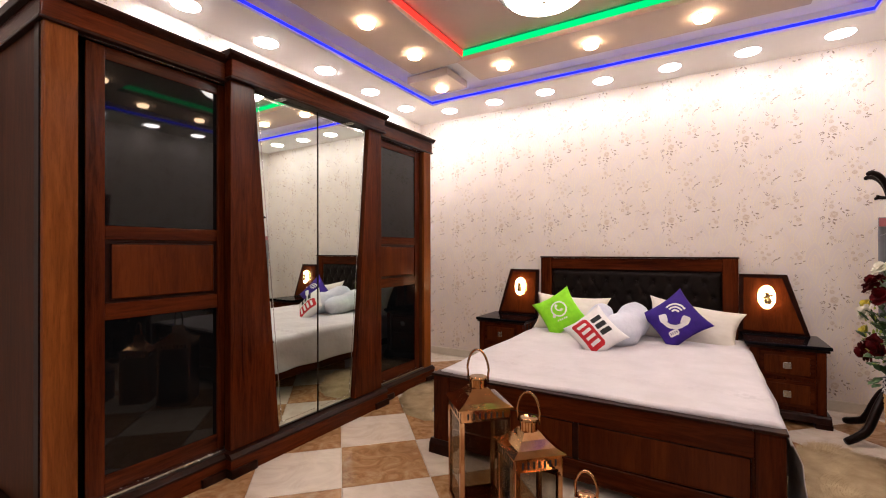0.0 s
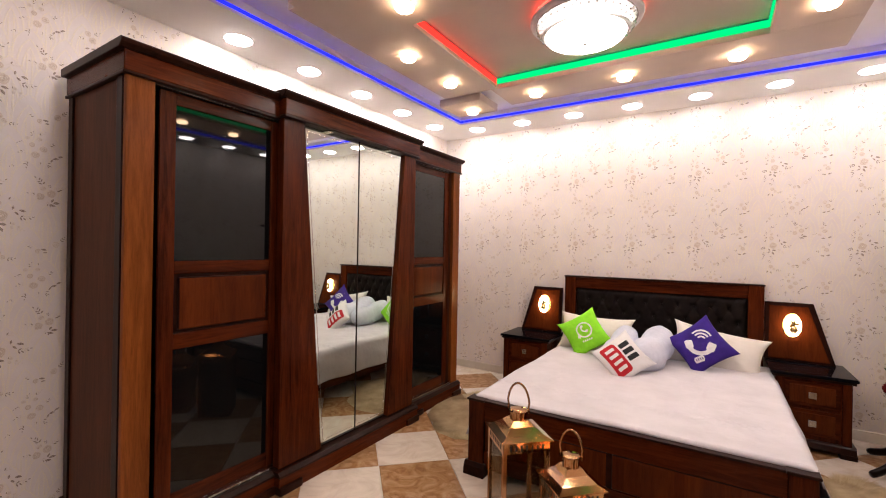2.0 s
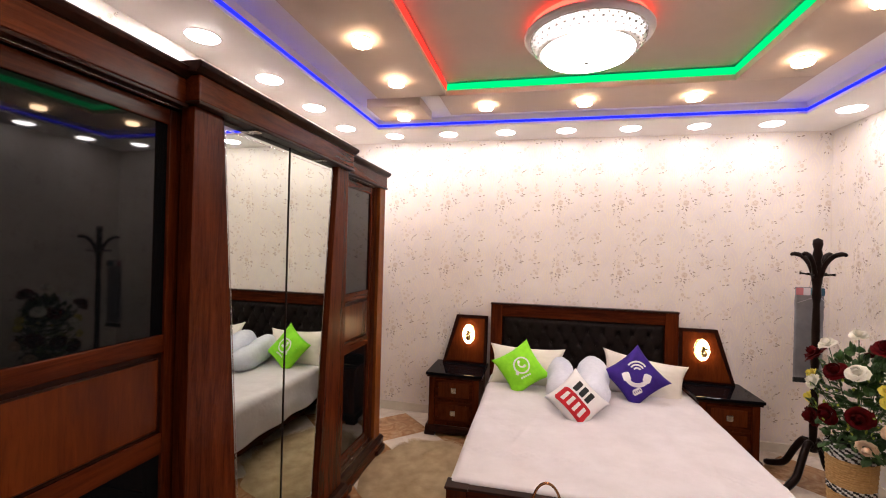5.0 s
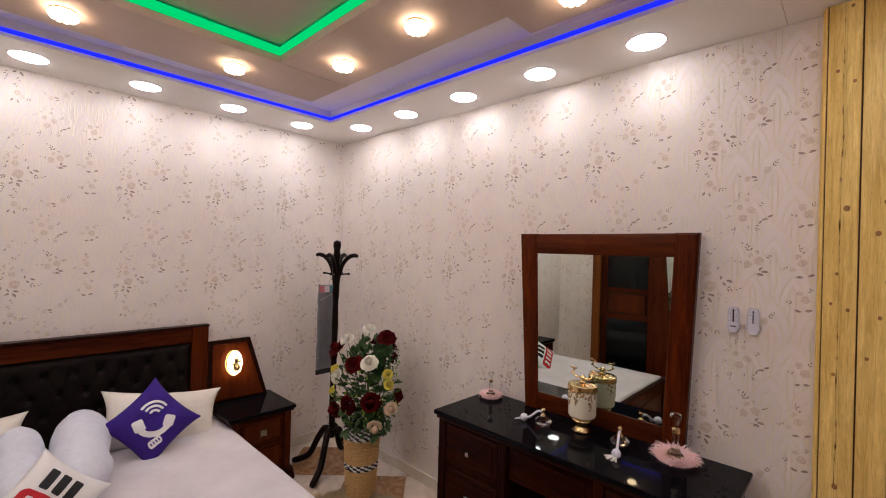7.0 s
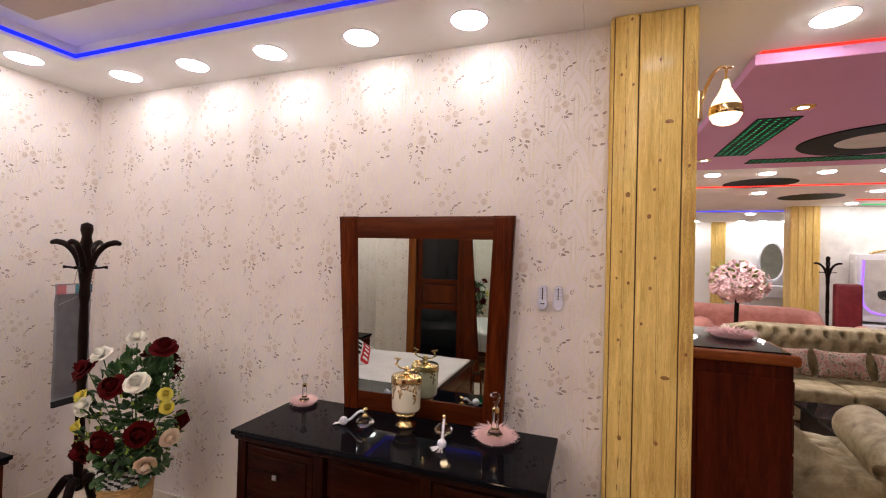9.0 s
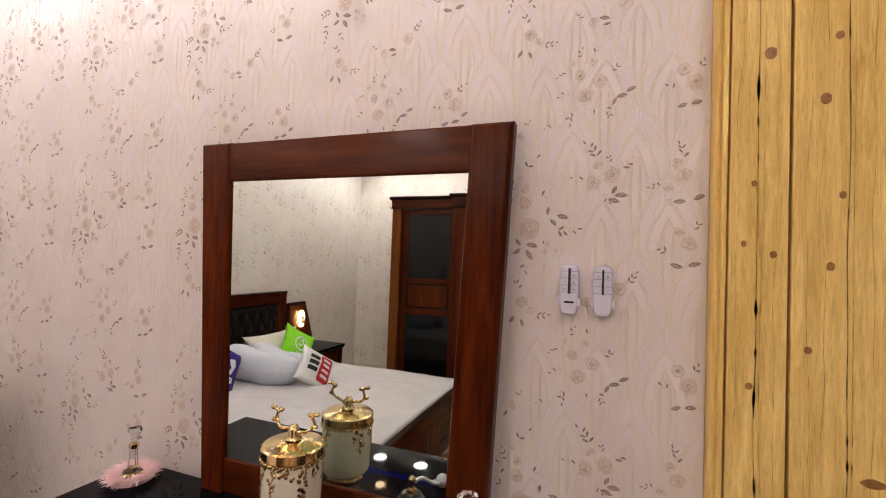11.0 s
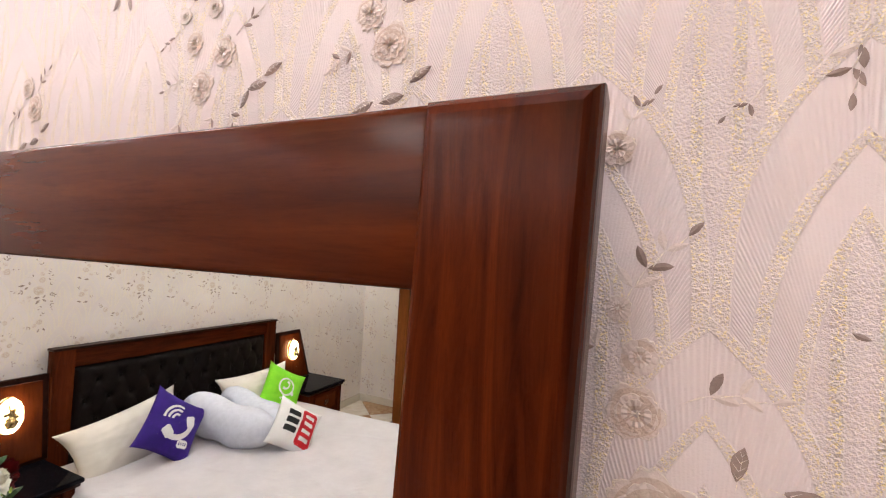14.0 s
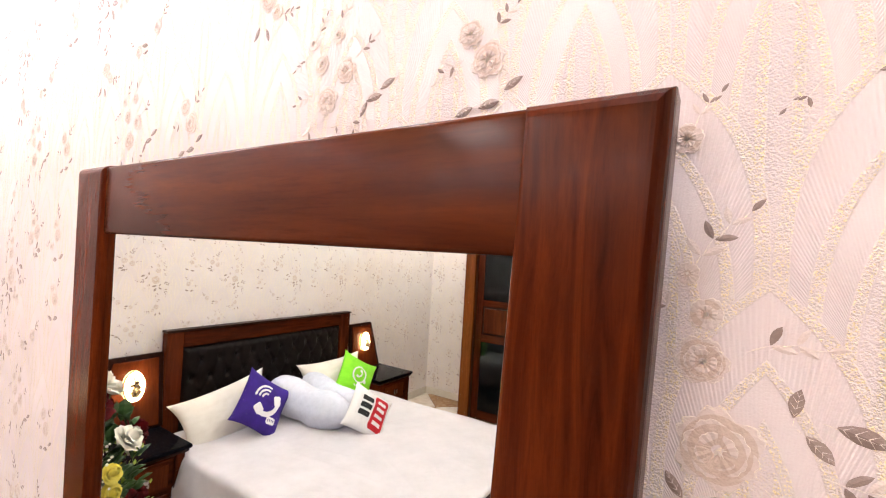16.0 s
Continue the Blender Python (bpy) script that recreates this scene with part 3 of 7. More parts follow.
def wardrobe():
    t = thing("wardrobe", "large mahogany wardrobe with black glass sliding doors and tapered mirrors", "wardrobe", (-2.2, 2.315, FL))
    o = Matrix.Translation((2.2, -2.315, -FL))
    X0, XF, XC = XW + 0.07, -1.805, -1.77      # back, side front, centre front
    Y0, Y1 = 0.84, 3.795
    ZT = 2.2                                    # underside of the cornice

    def p(name, bm, material, label="", parent=None, smooth=False):
        return part(name, moved(bm, o), material, parent or t, label, smooth)

    # carcass
    p("back_board", box(X0, X0 + 0.02, Y0 + 0.01, Y1 - 0.01, 0.06, ZT, 0), W_BLACK)
    for y0, y1 in ((Y0, Y0 + 0.12), (Y1 - 0.12, Y1)):
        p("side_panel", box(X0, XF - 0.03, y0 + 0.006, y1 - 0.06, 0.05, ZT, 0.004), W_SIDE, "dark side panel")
        p("front_strip", box(XF - 0.03, XF, y0, y1, 0.05, ZT, 0.007, 3), W_LIT, "upright front edge strip, its lit face coloured a lighter orange-brown")
    for y0, y1 in ((Y0 - 0.004, Y0 + 0.006), (Y1 - 0.006, Y1 + 0.004)):
        p("side_stile", box(X0 + 0.005, X0 + 0.06, y0, y1, 0.05, ZT, 0.003), W_EDGE)
        p("side_stile", box(XF - 0.09, XF - 0.032, y0, y1, 0.05, ZT, 0.003), W_EDGE)
    # added black board in place of the shade in the gaps round the doors
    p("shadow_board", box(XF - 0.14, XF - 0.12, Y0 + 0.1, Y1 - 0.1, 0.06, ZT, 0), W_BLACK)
    p("roof_board", box(X0, XF - 0.02, Y0 + 0.01, Y1 - 0.01, ZT, ZT + 0.03, 0), W_BLACK)

    # cornices: a frieze with a dark lip above and a bead below
    def cornice(y0, y1, xf, z, h):
        fr = p("cornice", box(X0 - 0.005, xf + 0.01, y0 - 0.012, y1 + 0.012, z, z + h, 0.008, 3), W_Y, "cornice with a dark moulded lip")
        part("cornice_lip", moved(prism([(X0 - 0.01, z + h), (xf + 0.012, z + h), (xf + 0.035, z + h + 0.018), (xf + 0.04, z + h + 0.034), (xf + 0.03, z + h + 0.042), (X0 - 0.01, z + h + 0.042)], "y", y0 - 0.035, y1 + 0.035, 0.004), o), W_EDGE, fr)
        part("cornice_bead", moved(box(X0 - 0.005, xf + 0.016, y0 - 0.018, y1 + 0.018, z - 0.014, z, 0.004), o), W_EDGE, fr)

    cornice(Y0, 1.62, XF, ZT, 0.095)
    cornice(3.01, Y1, XF, ZT, 0.095)
    cornice(1.645, 2.985, XC + 0.02, ZT + 0.012, 0.1)
    for y in (2.0, 2.62):
        p("downlight_rim", lathe([(0.0, 0.0), (0.026, 0.0), (0.03, -0.004), (0.022, -0.006), (0.0, -0.003)], 20, (XC - 0.005, y, ZT - 0.003)), CHROME, "small chrome spot under the cornice", smooth=True)

    # plinths
    for y0, y1, xf in ((Y0 - 0.02, 1.64, XF + 0.03), (2.99, Y1 + 0.02, XF + 0.03), (1.62, 3.01, XC + 0.045)):
        pl = p("plinth", box(X0, xf, y0, y1, FL, 0.04, 0.006), W_Y)
        part("plinth_moulding", moved(prism([(X0, 0.04), (xf + 0.004, 0.04), (xf + 0.004, 0.052), (xf - 0.02, 0.072), (X0, 0.072)], "y", y0, y1, 0.003), o), W_EDGE, pl)
        part("plinth_foot", moved(box(X0, xf + 0.016, y0 - 0.005, y0 + 0.16, FL, FL + 0.05, 0.008), o), W_EDGE, pl)
        part("plinth_foot", moved(box(X0, xf + 0.016, y1 - 0.16, y1 + 0.005, FL, FL + 0.05, 0.008), o), W_EDGE, pl)

    # sliding doors
    def door(y0, y1, xd):
        d = p("door", box(xd - 0.02, xd, y0, y0 + 0.075, 0.085, ZT - 0.02, 0.005), W_Z, "sliding door with black glass panes and a raised wooden panel")

        def q(name, bm, material, label="", smooth=False):
            return part(name, moved(bm, o), material, d, label, smooth)

        q("door_stile", box(xd - 0.02, xd, y1 - 0.075, y1, 0.085, ZT - 0.02, 0.005), W_Z)
        a, b = y0 + 0.075, y1 - 0.075
        for z0, z1 in ((0.085, 0.17), (0.895, 0.975), (1.275, 1.34), (2.12, ZT - 0.02)):
            q("door_rail", box(xd - 0.02, xd - 0.002, a, b, z0, z1, 0.004), W_Y)
        for z0, z1 in ((0.17, 0.895), (1.34, 2.12)):
            q("glass_pane", box(xd - 0.018, xd - 0.009, a, b, z0, z1, 0.002, 1), DARKGLASS, "black tinted glass pane")
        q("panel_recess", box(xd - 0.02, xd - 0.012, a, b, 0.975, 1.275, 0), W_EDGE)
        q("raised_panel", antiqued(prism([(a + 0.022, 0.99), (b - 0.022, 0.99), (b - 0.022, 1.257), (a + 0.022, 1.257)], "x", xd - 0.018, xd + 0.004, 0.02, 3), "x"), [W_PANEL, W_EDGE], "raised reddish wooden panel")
        return d

    door(1.0, 1.692, XF - 0.045)
    door(2.955, 3.66, XF - 0.045)
    for y0, y1 in ((Y0 + 0.12, 1.64), (2.99, Y1 - 0.12)):
        p("floor_track", box(XF - 0.04, XF - 0.006, y0, y1, 0.0735, 0.09, 0.002), CHROME, "aluminium sliding track")
        p("head_track", box(XF - 0.04, XF - 0.022, y0, y1, ZT - 0.016, ZT - 0.002, 0.001), CHROME, "aluminium sliding track")

    # tapered posts and mirrors of the middle
    yl0, yl1, ylb = 1.645, 1.8, 1.975
    yr0, yr1, yrb = 2.985, 2.83, 2.66
    p("tapered_post", prism([(yl0, 0.075), (ylb, 0.075), (yl1, ZT), (yl0, ZT)], "x", XC - 0.06, XC, 0.005), W_Z, "upright post, wider at its foot")
    p("tapered_post", prism([(yr0, 0.075), (yrb, 0.075), (yr1, ZT), (yr0, ZT)], "x", XC - 0.06, XC, 0.005), W_Z, "upright post, wider at its foot")
    p("mirror_backing", box(XC - 0.05, XC - 0.03, 1.78, 2.85, 0.075, ZT, 0), W_BLACK)
    ym = 2.313

    def mirror(ya_t, ya_b, yb):
        s = 1 if yb > ya_t else -1
        m = p("mirror_pane", prism([(ya_b, 0.085), (yb - s * 0.004, 0.085), (yb - s * 0.004, ZT - 0.006), (ya_t, ZT - 0.006)], "x", XC - 0.03, XC - 0.024, 0), MIRROR, "tall tapered mirror with a bevelled edge")
        w = 0.03
        for pts in ([(ya_b + s * w, 0.085 + w), (ya_b + s * (w + 0.004), 0.085 + w), (ya_t + s * (w + 0.004), ZT - 0.006 - w), (ya_t + s * w, ZT - 0.006 - w)],
                    [(ya_b + s * w, 0.085 + w), (yb - s * w, 0.085 + w), (yb - s * w, 0.089 + w), (ya_b + s * w, 0.089 + w)],
                    [(ya_t + s * w, ZT - 0.01 - w), (yb - s * w, ZT - 0.01 - w), (yb - s * w, ZT - 0.006 - w), (ya_t + s * w, ZT - 0.006 - w)]):
            part("bevel_line", moved(prism(pts, "x", XC - 0.025, XC - 0.0225), o), CHROME, m)

    mirror(yl1 + 0.003, ylb + 0.003, ym)
    mirror(yr1 - 0.003, yrb - 0.003, ym)
    p("mirror_joint", box(XC - 0.03, XC - 0.02, ym - 0.004, ym + 0.004, 0.085, ZT, 0.001), W_BLACK, "dark joint between the mirrors")


wardrobe()


# ---- bed ----
BX0, BX1, BYF = -0.945, 0.835, 2.5


def bed():
    t = thing("bed", "dark mahogany double bed with a tufted leather headboard", "bed", (-0.055, 3.6, FL))
    o = Matrix.Translation((0.055, -3.6, -FL))

    def p(name, bm, material, label="", parent=None, smooth=False):
        return part(name, moved(bm, o), material, parent or t, label, smooth)

    hx0, hx1 = -0.955, 0.785
    y0, y1 = 4.64, 4.7
    for a, b in ((hx0, hx0 + 0.115), (hx1 - 0.115, hx1)):
        p("headboard_post", box(a, b, y0 - 0.004, y1, FL, 1.145, 0.008, 3), W_Z)
    p("headboard_rail", box(hx0 + 0.115, hx1 - 0.115, y0 + 0.004, y1, 1.03, 1.14, 0.006, 3), W_X)
    p("headboard_cap", box(hx0 - 0.006, hx1 + 0.006, y0 - 0.012, y1, 1.142, 1.158, 0.006, 3), W_EDGE)
    p("headboard_back", box(hx0 + 0.1, hx1 - 0.1, y0 + 0.03, y1, 0.1, 1.04, 0), W_BLACK)
    # deep-buttoned panel: the padding dips at each button
    a, b, c, d = hx0 + 0.118, hx1 - 0.118, 0.32, 1.022
    nx, nz = 150, 72
    bm = bmesh.new()
    sx, sz = (b - a) / 11, 0.125
    knots = [(a + (i + (0.5 if j % 2 else 1.0)) * sx, d - 0.1 - j * sz) for j in range(6) for i in range(11 - (0 if j % 2 else 1))]
    grid = []
    for j in range(nz + 1):
        row = []
        for i in range(nx + 1):
            x, z = a + (b - a) * i / nx, c + (d - c) * j / nz
            e = min(x - a, b - x, z - c, d - z)
            h = 0.03 * min(1, e / 0.035) ** 0.5
            for kx, kz in knots:
                r2 = (x - kx) ** 2 + (z - kz) ** 2
                if r2 < 0.02:
                    h -= 0.02 * math.exp(-r2 / 0.0006)
            u, w = (x - a) / sx, (d - 0.1 - z) / sz
            for q in (u + w / 1.0 * 0.5, u - w * 0.5):
                f = abs(q - round(q))
                h -= 0.006 * math.exp(-(f / 0.07) ** 2)
            row.append(bm.verts.new((x, y0 + 0.03 - h, z)))
        grid.append(row)
    for j in range(nz):
        for i in range(nx):
            bm.faces.new((grid[j][i], grid[j][i + 1], grid[j + 1][i + 1], grid[j + 1][i]))
    pad = p("tufted_panel", bm, LEATHER, "dark brown deep-buttoned leather panel", smooth=True)
    but = bmesh.new()
    for kx, kz in knots:
        join(but, ball(0.009, (kx, y0 + 0.016, kz), (1, 0.6, 1), 8, 6))
    tagged(part("button_field", moved(but, o), LEATHER, pad, smooth=True), kind="stuff")

    # footboard
    for a, b in ((BX0, BX0 + 0.11), (BX1 - 0.11, BX1)):
        f = p("foot_post", box(a, b, BYF, BYF + 0.085, FL, 0.425, 0.008, 3), W_Z)
        part("post_cap", moved(box(a - 0.008, b + 0.008, BYF - 0.01, BYF + 0.09, 0.425, 0.44, 0.005), o), W_EDGE, f)
        part("post_foot", moved(prism([(BYF - 0.03, FL), (BYF + 0.1, FL), (BYF + 0.1, FL + 0.07), (BYF - 0.005, FL + 0.085), (BYF - 0.022, FL + 0.06)], "x", a - 0.02, b + 0.02, 0.005), o), W_EDGE, f)
    p("foot_rail", box(BX0 + 0.11, BX1 - 0.11, BYF + 0.012, BYF + 0.07, 0.3, 0.425, 0.006, 3), W_X)
    p("foot_cap", box(BX0 + 0.11, BX1 - 0.11, BYF + 0.0, BYF + 0.08, 0.425, 0.437, 0.004), W_EDGE)
    p("foot_rail", box(BX0 + 0.11, BX1 - 0.11, BYF + 0.012, BYF + 0.07, FL + 0.05, 0.1, 0.006, 3), W_X)
    p("foot_panel", box(BX0 + 0.1, BX1 - 0.1, BYF + 0.034, BYF + 0.06, 0.09, 0.31, 0), W_PANEL)
    x = BX0 + 0.11
    w = (BX1 - BX0 - 0.22) / 2
    for k in range(2):
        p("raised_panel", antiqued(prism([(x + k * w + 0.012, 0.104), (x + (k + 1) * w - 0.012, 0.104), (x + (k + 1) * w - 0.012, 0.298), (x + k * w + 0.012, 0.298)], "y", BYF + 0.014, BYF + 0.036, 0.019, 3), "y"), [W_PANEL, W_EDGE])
        if k:
            p("panel_divider", box(x + k * w - 0.014, x + k * w + 0.014, BYF + 0.018, BYF + 0.036, 0.1, 0.3, 0.004), W_EDGE)
    for a, b in ((BX0 + 0.02, BX0 + 0.05), (BX1 - 0.05, BX1 - 0.02)):
        p("side_rail", box(a, b, BYF + 0.085, y0, 0.08, 0.28, 0.005), W_Y)
    m = p("mattress", box(BX0 + 0.055, BX1 - 0.055, BYF + 0.09, y0 - 0.005, 0.2, 0.43, 0.05, 4), COTTON, "white mattress under the sheet", smooth=True)


bed()


def bedsheet():
    """A cloth laid over the mattress: it breaks over both sides and lies in low folds."""
    bm = bmesh.new()
    x0, x1, y0, y1, zt = BX0 + 0.004, BX1 + 0.014, BYF + 0.05, 4.6, 0.455
    left, right = 0.27, 0.42
    nu, nv = 170, 150
    grid = []
    for j in range(nv + 1):
        y = y0 + (y1 - y0) * j / nv
        row = []
        for i in range(nu + 1):
            s = -left + (x1 - x0 + left + right) * i / nu      # run across the bed, from hem to hem
            n = noise.noise(Vector((s * 1.6, y * 1.3, 3.0)))
            f = noise.noise(Vector((s * 5.0 + y * 2.0, y * 2.2 - s, 7.0)))
            r = 0.05
            if s < r:
                k = (r - s) / r
                if k < 1.57:
                    x, z = x0 + r - r * math.sin(k), zt - r + r * math.cos(k)
                else:
                    x, z = x0, zt - r - (k - 1.57) * r
            elif s > x1 - x0 - r:
                k = (s - (x1 - x0 - r)) / r
                if k < 1.57:
                    x, z = x1 - r + r * math.sin(k), zt - r + r * math.cos(k)
                else:
                    x, z = x1, zt - r - (k - 1.57) * r
            else:
                x, z = x0 + s, zt
            hang = max(0.0, zt - 0.05 - z)
            out = (hang * 0.12 + 0.06 * hang * math.sin(y * 13 + 2.0 * n) + 0.03 * f * min(1, hang * 8)) * (1 if s > 0.5 else -1)
            x += out
            if s > 0.5:
                x += 0.02 * min(1, hang * 10)
            top = 1.0 - min(1.0, hang * 20)
            crease = sum(h * math.exp(-((s - a - k * (y - 3.4) + 0.012 * n) / 0.014) ** 2) * max(0.0, 1 - abs(y - c) / w) for a, k, c, w, h in ((0.42, 0.32, 3.2, 0.45, 0.006), (0.95, -0.5, 3.05, 0.35, 0.006), (1.15, 0.25, 3.7, 0.4, 0.007), (0.65, -0.2, 2.85, 0.25, 0.005), (1.5, 0.12, 3.0, 0.5, 0.006)))
            z += top * crease
            z += top * (0.011 * n + 0.006 * f + 0.008 * math.exp(-((s - 1.32 - 0.1 * (y - 3.5)) / 0.018) ** 2) * max(0.0, 1 - abs(y - 3.35) / 0.5))
            lace = math.exp(-((y - 2.93 - 0.03 * n) / 0.035) ** 2)
            z += top * lace * 0.006 * (math.sin(s * 90) * math.sin(y * 110) + 0.5)
            yy = y
            if j == 0 and top > 0.5:
                z -= 0.02
            row.append(bm.verts.new((x, yy, max(z, FL + 0.015))))
        grid.append(row)
    for j in range(nv):
        for i in range(nu):
            bm.faces.new((grid[j][i], grid[j][i + 1], grid[j + 1][i + 1], grid[j + 1][i]))
    lace, runs = bmesh.new(), []
    for j in range(nv + 1):
        if 2.86 < y0 + (y1 - y0) * j / nv < 2.99:
            runs.append([lace.verts.new(v.co + Vector((0, 0.006 * math.sin(i * 0.9), 0.0065))) for i, v in enumerate(grid[j][32:-42])])
    for a, b in zip(runs, runs[1:]):
        for k in range(len(a) - 1):
            lace.faces.new((a[k], a[k + 1], b[k + 1], b[k]))
    ob = mesh_object("bedsheet", bm, SHEET, True)
    part("lace_band", lace, SHEET, ob, "pale woven lace band", True)
    sol = ob.modifiers.new("cloth", "SOLIDIFY")
    sol.thickness, sol.offset = 0.004, 1.0
    tagged(ob, "white cotton bedsheet hanging over the bed's sides", "bedsheet")


bedsheet()


# ---- pillows ----
def swell(u, v, k=2.6):
    return max(0.0, (1 - abs(u) ** k)) ** 0.55 * max(0.0, (1 - abs(v) ** k)) ** 0.55


def pillow(name, w, h, d, m, material, label, ears=0.0, seed=0, n=44, marks=(), puff=2.6):
    """A stuffed cushion standing in its own xz plane, its face towards -y; marks are (name, material, inside(u, v), label)."""
    t = thing(name, label, "cushion" if "cushion" in name else "pillow")

    def at(u, v, side, lift=0.0):
        pinch = 1 - 0.09 * (1 - abs(u) ** 2) * abs(v) ** 3 * 1
        if puff < 2.2:
            u, v = u * math.sqrt(1 - v * v / 2), v * math.sqrt(1 - u * u / 2)
        x = 0.5 * w * u * (1 - 0.07 * (1 - v * v)) * (1 + ears * (abs(u * v)) ** 3)
        z = 0.5 * h * v * (1 - 0.07 * (1 - u * u)) * (1 + ears * (abs(u * v)) ** 3)
        wob = noise.noise(Vector((u * 2.2 + seed, v * 2.2, seed * 3.1))) * 0.1 + 0.05 * noise.noise(Vector((u * 6 + seed, v * 6, 1.0)))
        body = math.sqrt(max(0.0, 1 - u * u - v * v)) if puff < 2.2 else swell(u, v, puff)
        y = side * (0.5 * d * body * (1 + wob) + 0.003 + lift)
        return (x, y, z)

    bm = bmesh.new()
    for side in (-1, 1):
        g = [[bm.verts.new(at(2 * i / n - 1, 2 * j / n - 1, side)) for i in range(n + 1)] for j in range(n + 1)]
        for j in range(n):
            for i in range(n):
                q = (g[j][i], g[j][i + 1], g[j + 1][i + 1], g[j + 1][i])
                bm.faces.new(q if side < 0 else q[::-1])
    bmesh.ops.remove_doubles(bm, verts=bm.verts, dist=0.0075)
    part("cover", bm, material, t, smooth=True)
    N = 150
    for mark, mm, inside, lab in marks:
        bm = bmesh.new()
        seen = {}

        def vert(i, j):
            if (i, j) not in seen:
                seen[i, j] = bm.verts.new(at(2 * i / N - 1, 2 * j / N - 1, -1, 0.0022))
            return seen[i, j]

        for j in range(N):
            for i in range(N):
                if inside((2 * i + 1) / N - 1, (2 * j + 1) / N - 1):
                    bm.faces.new((vert(i, j), vert(i + 1, j), vert(i + 1, j + 1), vert(i, j + 1)))
        part(mark, bm, mm, t, lab, smooth=True)
    t.matrix_world = m
    return t


def rounded(u, v, cx, cy, hw, hh, r, turn=0.0):
    c, s = math.cos(turn), math.sin(turn)
    x, y = (u - cx) * c + (v - cy) * s, -(u - cx) * s + (v - cy) * c
    qx, qy = max(abs(x) - hw + r, 0), max(abs(y) - hh + r, 0)
    return math.hypot(qx, qy) <= r and abs(x) <= hw and abs(y) <= hh


def arc(u, v, cx, cy, r0, r1, a0, a1):
    x, y = u - cx, v - cy
    r, a = math.hypot(x, y), math.degrees(math.atan2(y, x)) % 360
    lo, hi = a0 % 360, a1 % 360
    return r0 <= r <= r1 and ((lo <= a <= hi) if lo <= hi else (a >= lo or a <= hi))


def handset(u, v, cx, cy, r, turn):
    """A bent telephone receiver."""
    c, s = math.cos(turn), math.sin(turn)
    x, y = (u - cx) * c + (v - cy) * s, -(u - cx) * s + (v - cy) * c
    if arc(x, y, 0, 0, 0.78 * r, 1.12 * r, 215, 325):
        return True
    return rounded(x, y, -0.82 * r, -0.3 * r, 0.3 * r, 0.36 * r, 0.14 * r, 0.3) or rounded(x, y, 0.82 * r, -0.3 * r, 0.3 * r, 0.36 * r, 0.14 * r, -0.3)


def ring_mark(u, v):
    c, s = math.cos(0.95), math.sin(0.95)
    x, y = u * c + v * s, -u * s + v * c
    ring = 0.36 <= math.hypot(x, y - 0.1) <= 0.44
    tail = abs(x + 0.2) < 0.08 and -0.42 < y < -0.22
    bars = any(rounded(x, y, 0.05 + 0.1 * k, -0.55 + 0.06 * k, 0.035, 0.05, 0.02) for k in range(5))
    return ring or tail or bars or handset(x, y, 0.02, 0.22, 0.22, -0.5)


def call_mark(u, v):
    c, s = math.cos(0.87), math.sin(0.87)
    x, y = u * c + v * s, -u * s + v * c
    waves = any(arc(x, y, 0.03, 0.2, r, r + 0.08, 35, 145) for r in (0.14, 0.29, 0.44))
    bubble = rounded(x, y, 0.02, -0.7, 0.22, 0.13, 0.09, 0.5) and not any(rounded(x, y, -0.1 + 0.08 * k, -0.76 + 0.043 * k, 0.02, 0.05, 0.01, 0.5) for k in range(4))
    return waves or bubble or handset(x, y, 0.0, 0.1, 0.56, 0.0)


def red_mark(u, v):
    if not rounded(u, v, 0.0, -0.4, 0.82, 0.4, 0.18):
        return False
    return not red_bars(u, v)


def red_bars(u, v):
    return any(rounded(u, v, cx, -0.4, 0.085, 0.24, 0.03) for cx in (-0.51, -0.18, 0.16, 0.5))


def black_bar(cx):
    return lambda u, v: rounded(u, v, cx, 0.38, 0.125, 0.29, 0.05)


pillow("sleeping_pillow", 0.66, 0.36, 0.15, pose(-0.58, 4.42, 0.6, -26, 2, 4), LINEN, "cream sleeping pillow leaning on the headboard", 0.08, 2)
pillow("sleeping_pillow", 0.68, 0.36, 0.15, pose(0.44, 4.42, 0.58, -28, 9, -3), LINEN, "cream sleeping pillow leaning on the headboard", 0.08, 5)
pillow("throw_cushion", 0.36, 0.36, 0.13, pose(-0.63, 4.21, 0.635, -22, 0, 8) @ pose(0, 0, 0, 0, 57, 0), GREEN_F, "lime green square cushion with a white ring emblem", 0.06, 1, marks=[("ring_emblem", COTTON, ring_mark, "white ring and receiver shape")])
pillow("throw_cushion", 0.37, 0.37, 0.13, pose(0.33, 4.2, 0.645, -22, 0, -4) @ pose(0, 0, 0, 0, 50, 0), PURPLE_F, "violet square cushion with a white receiver emblem", 0.06, 3, marks=[("receiver_emblem", COTTON, call_mark, "white receiver, waves and bubble")])
pillow("throw_cushion", 0.33, 0.33, 0.14, pose(-0.19, 3.66, 0.575, -32, 0, 12) @ pose(0, 0, 0, 0, 50, 0), COTTON, "white square cushion with a red block and black bars", 0.06, 7, marks=[("red_block", RED_F, red_mark, "red rounded block with pale bars"), *[("black_bar", BLACK_F, black_bar(cx), "bold black bar") for cx in (-0.42, -0.06, 0.3)]])


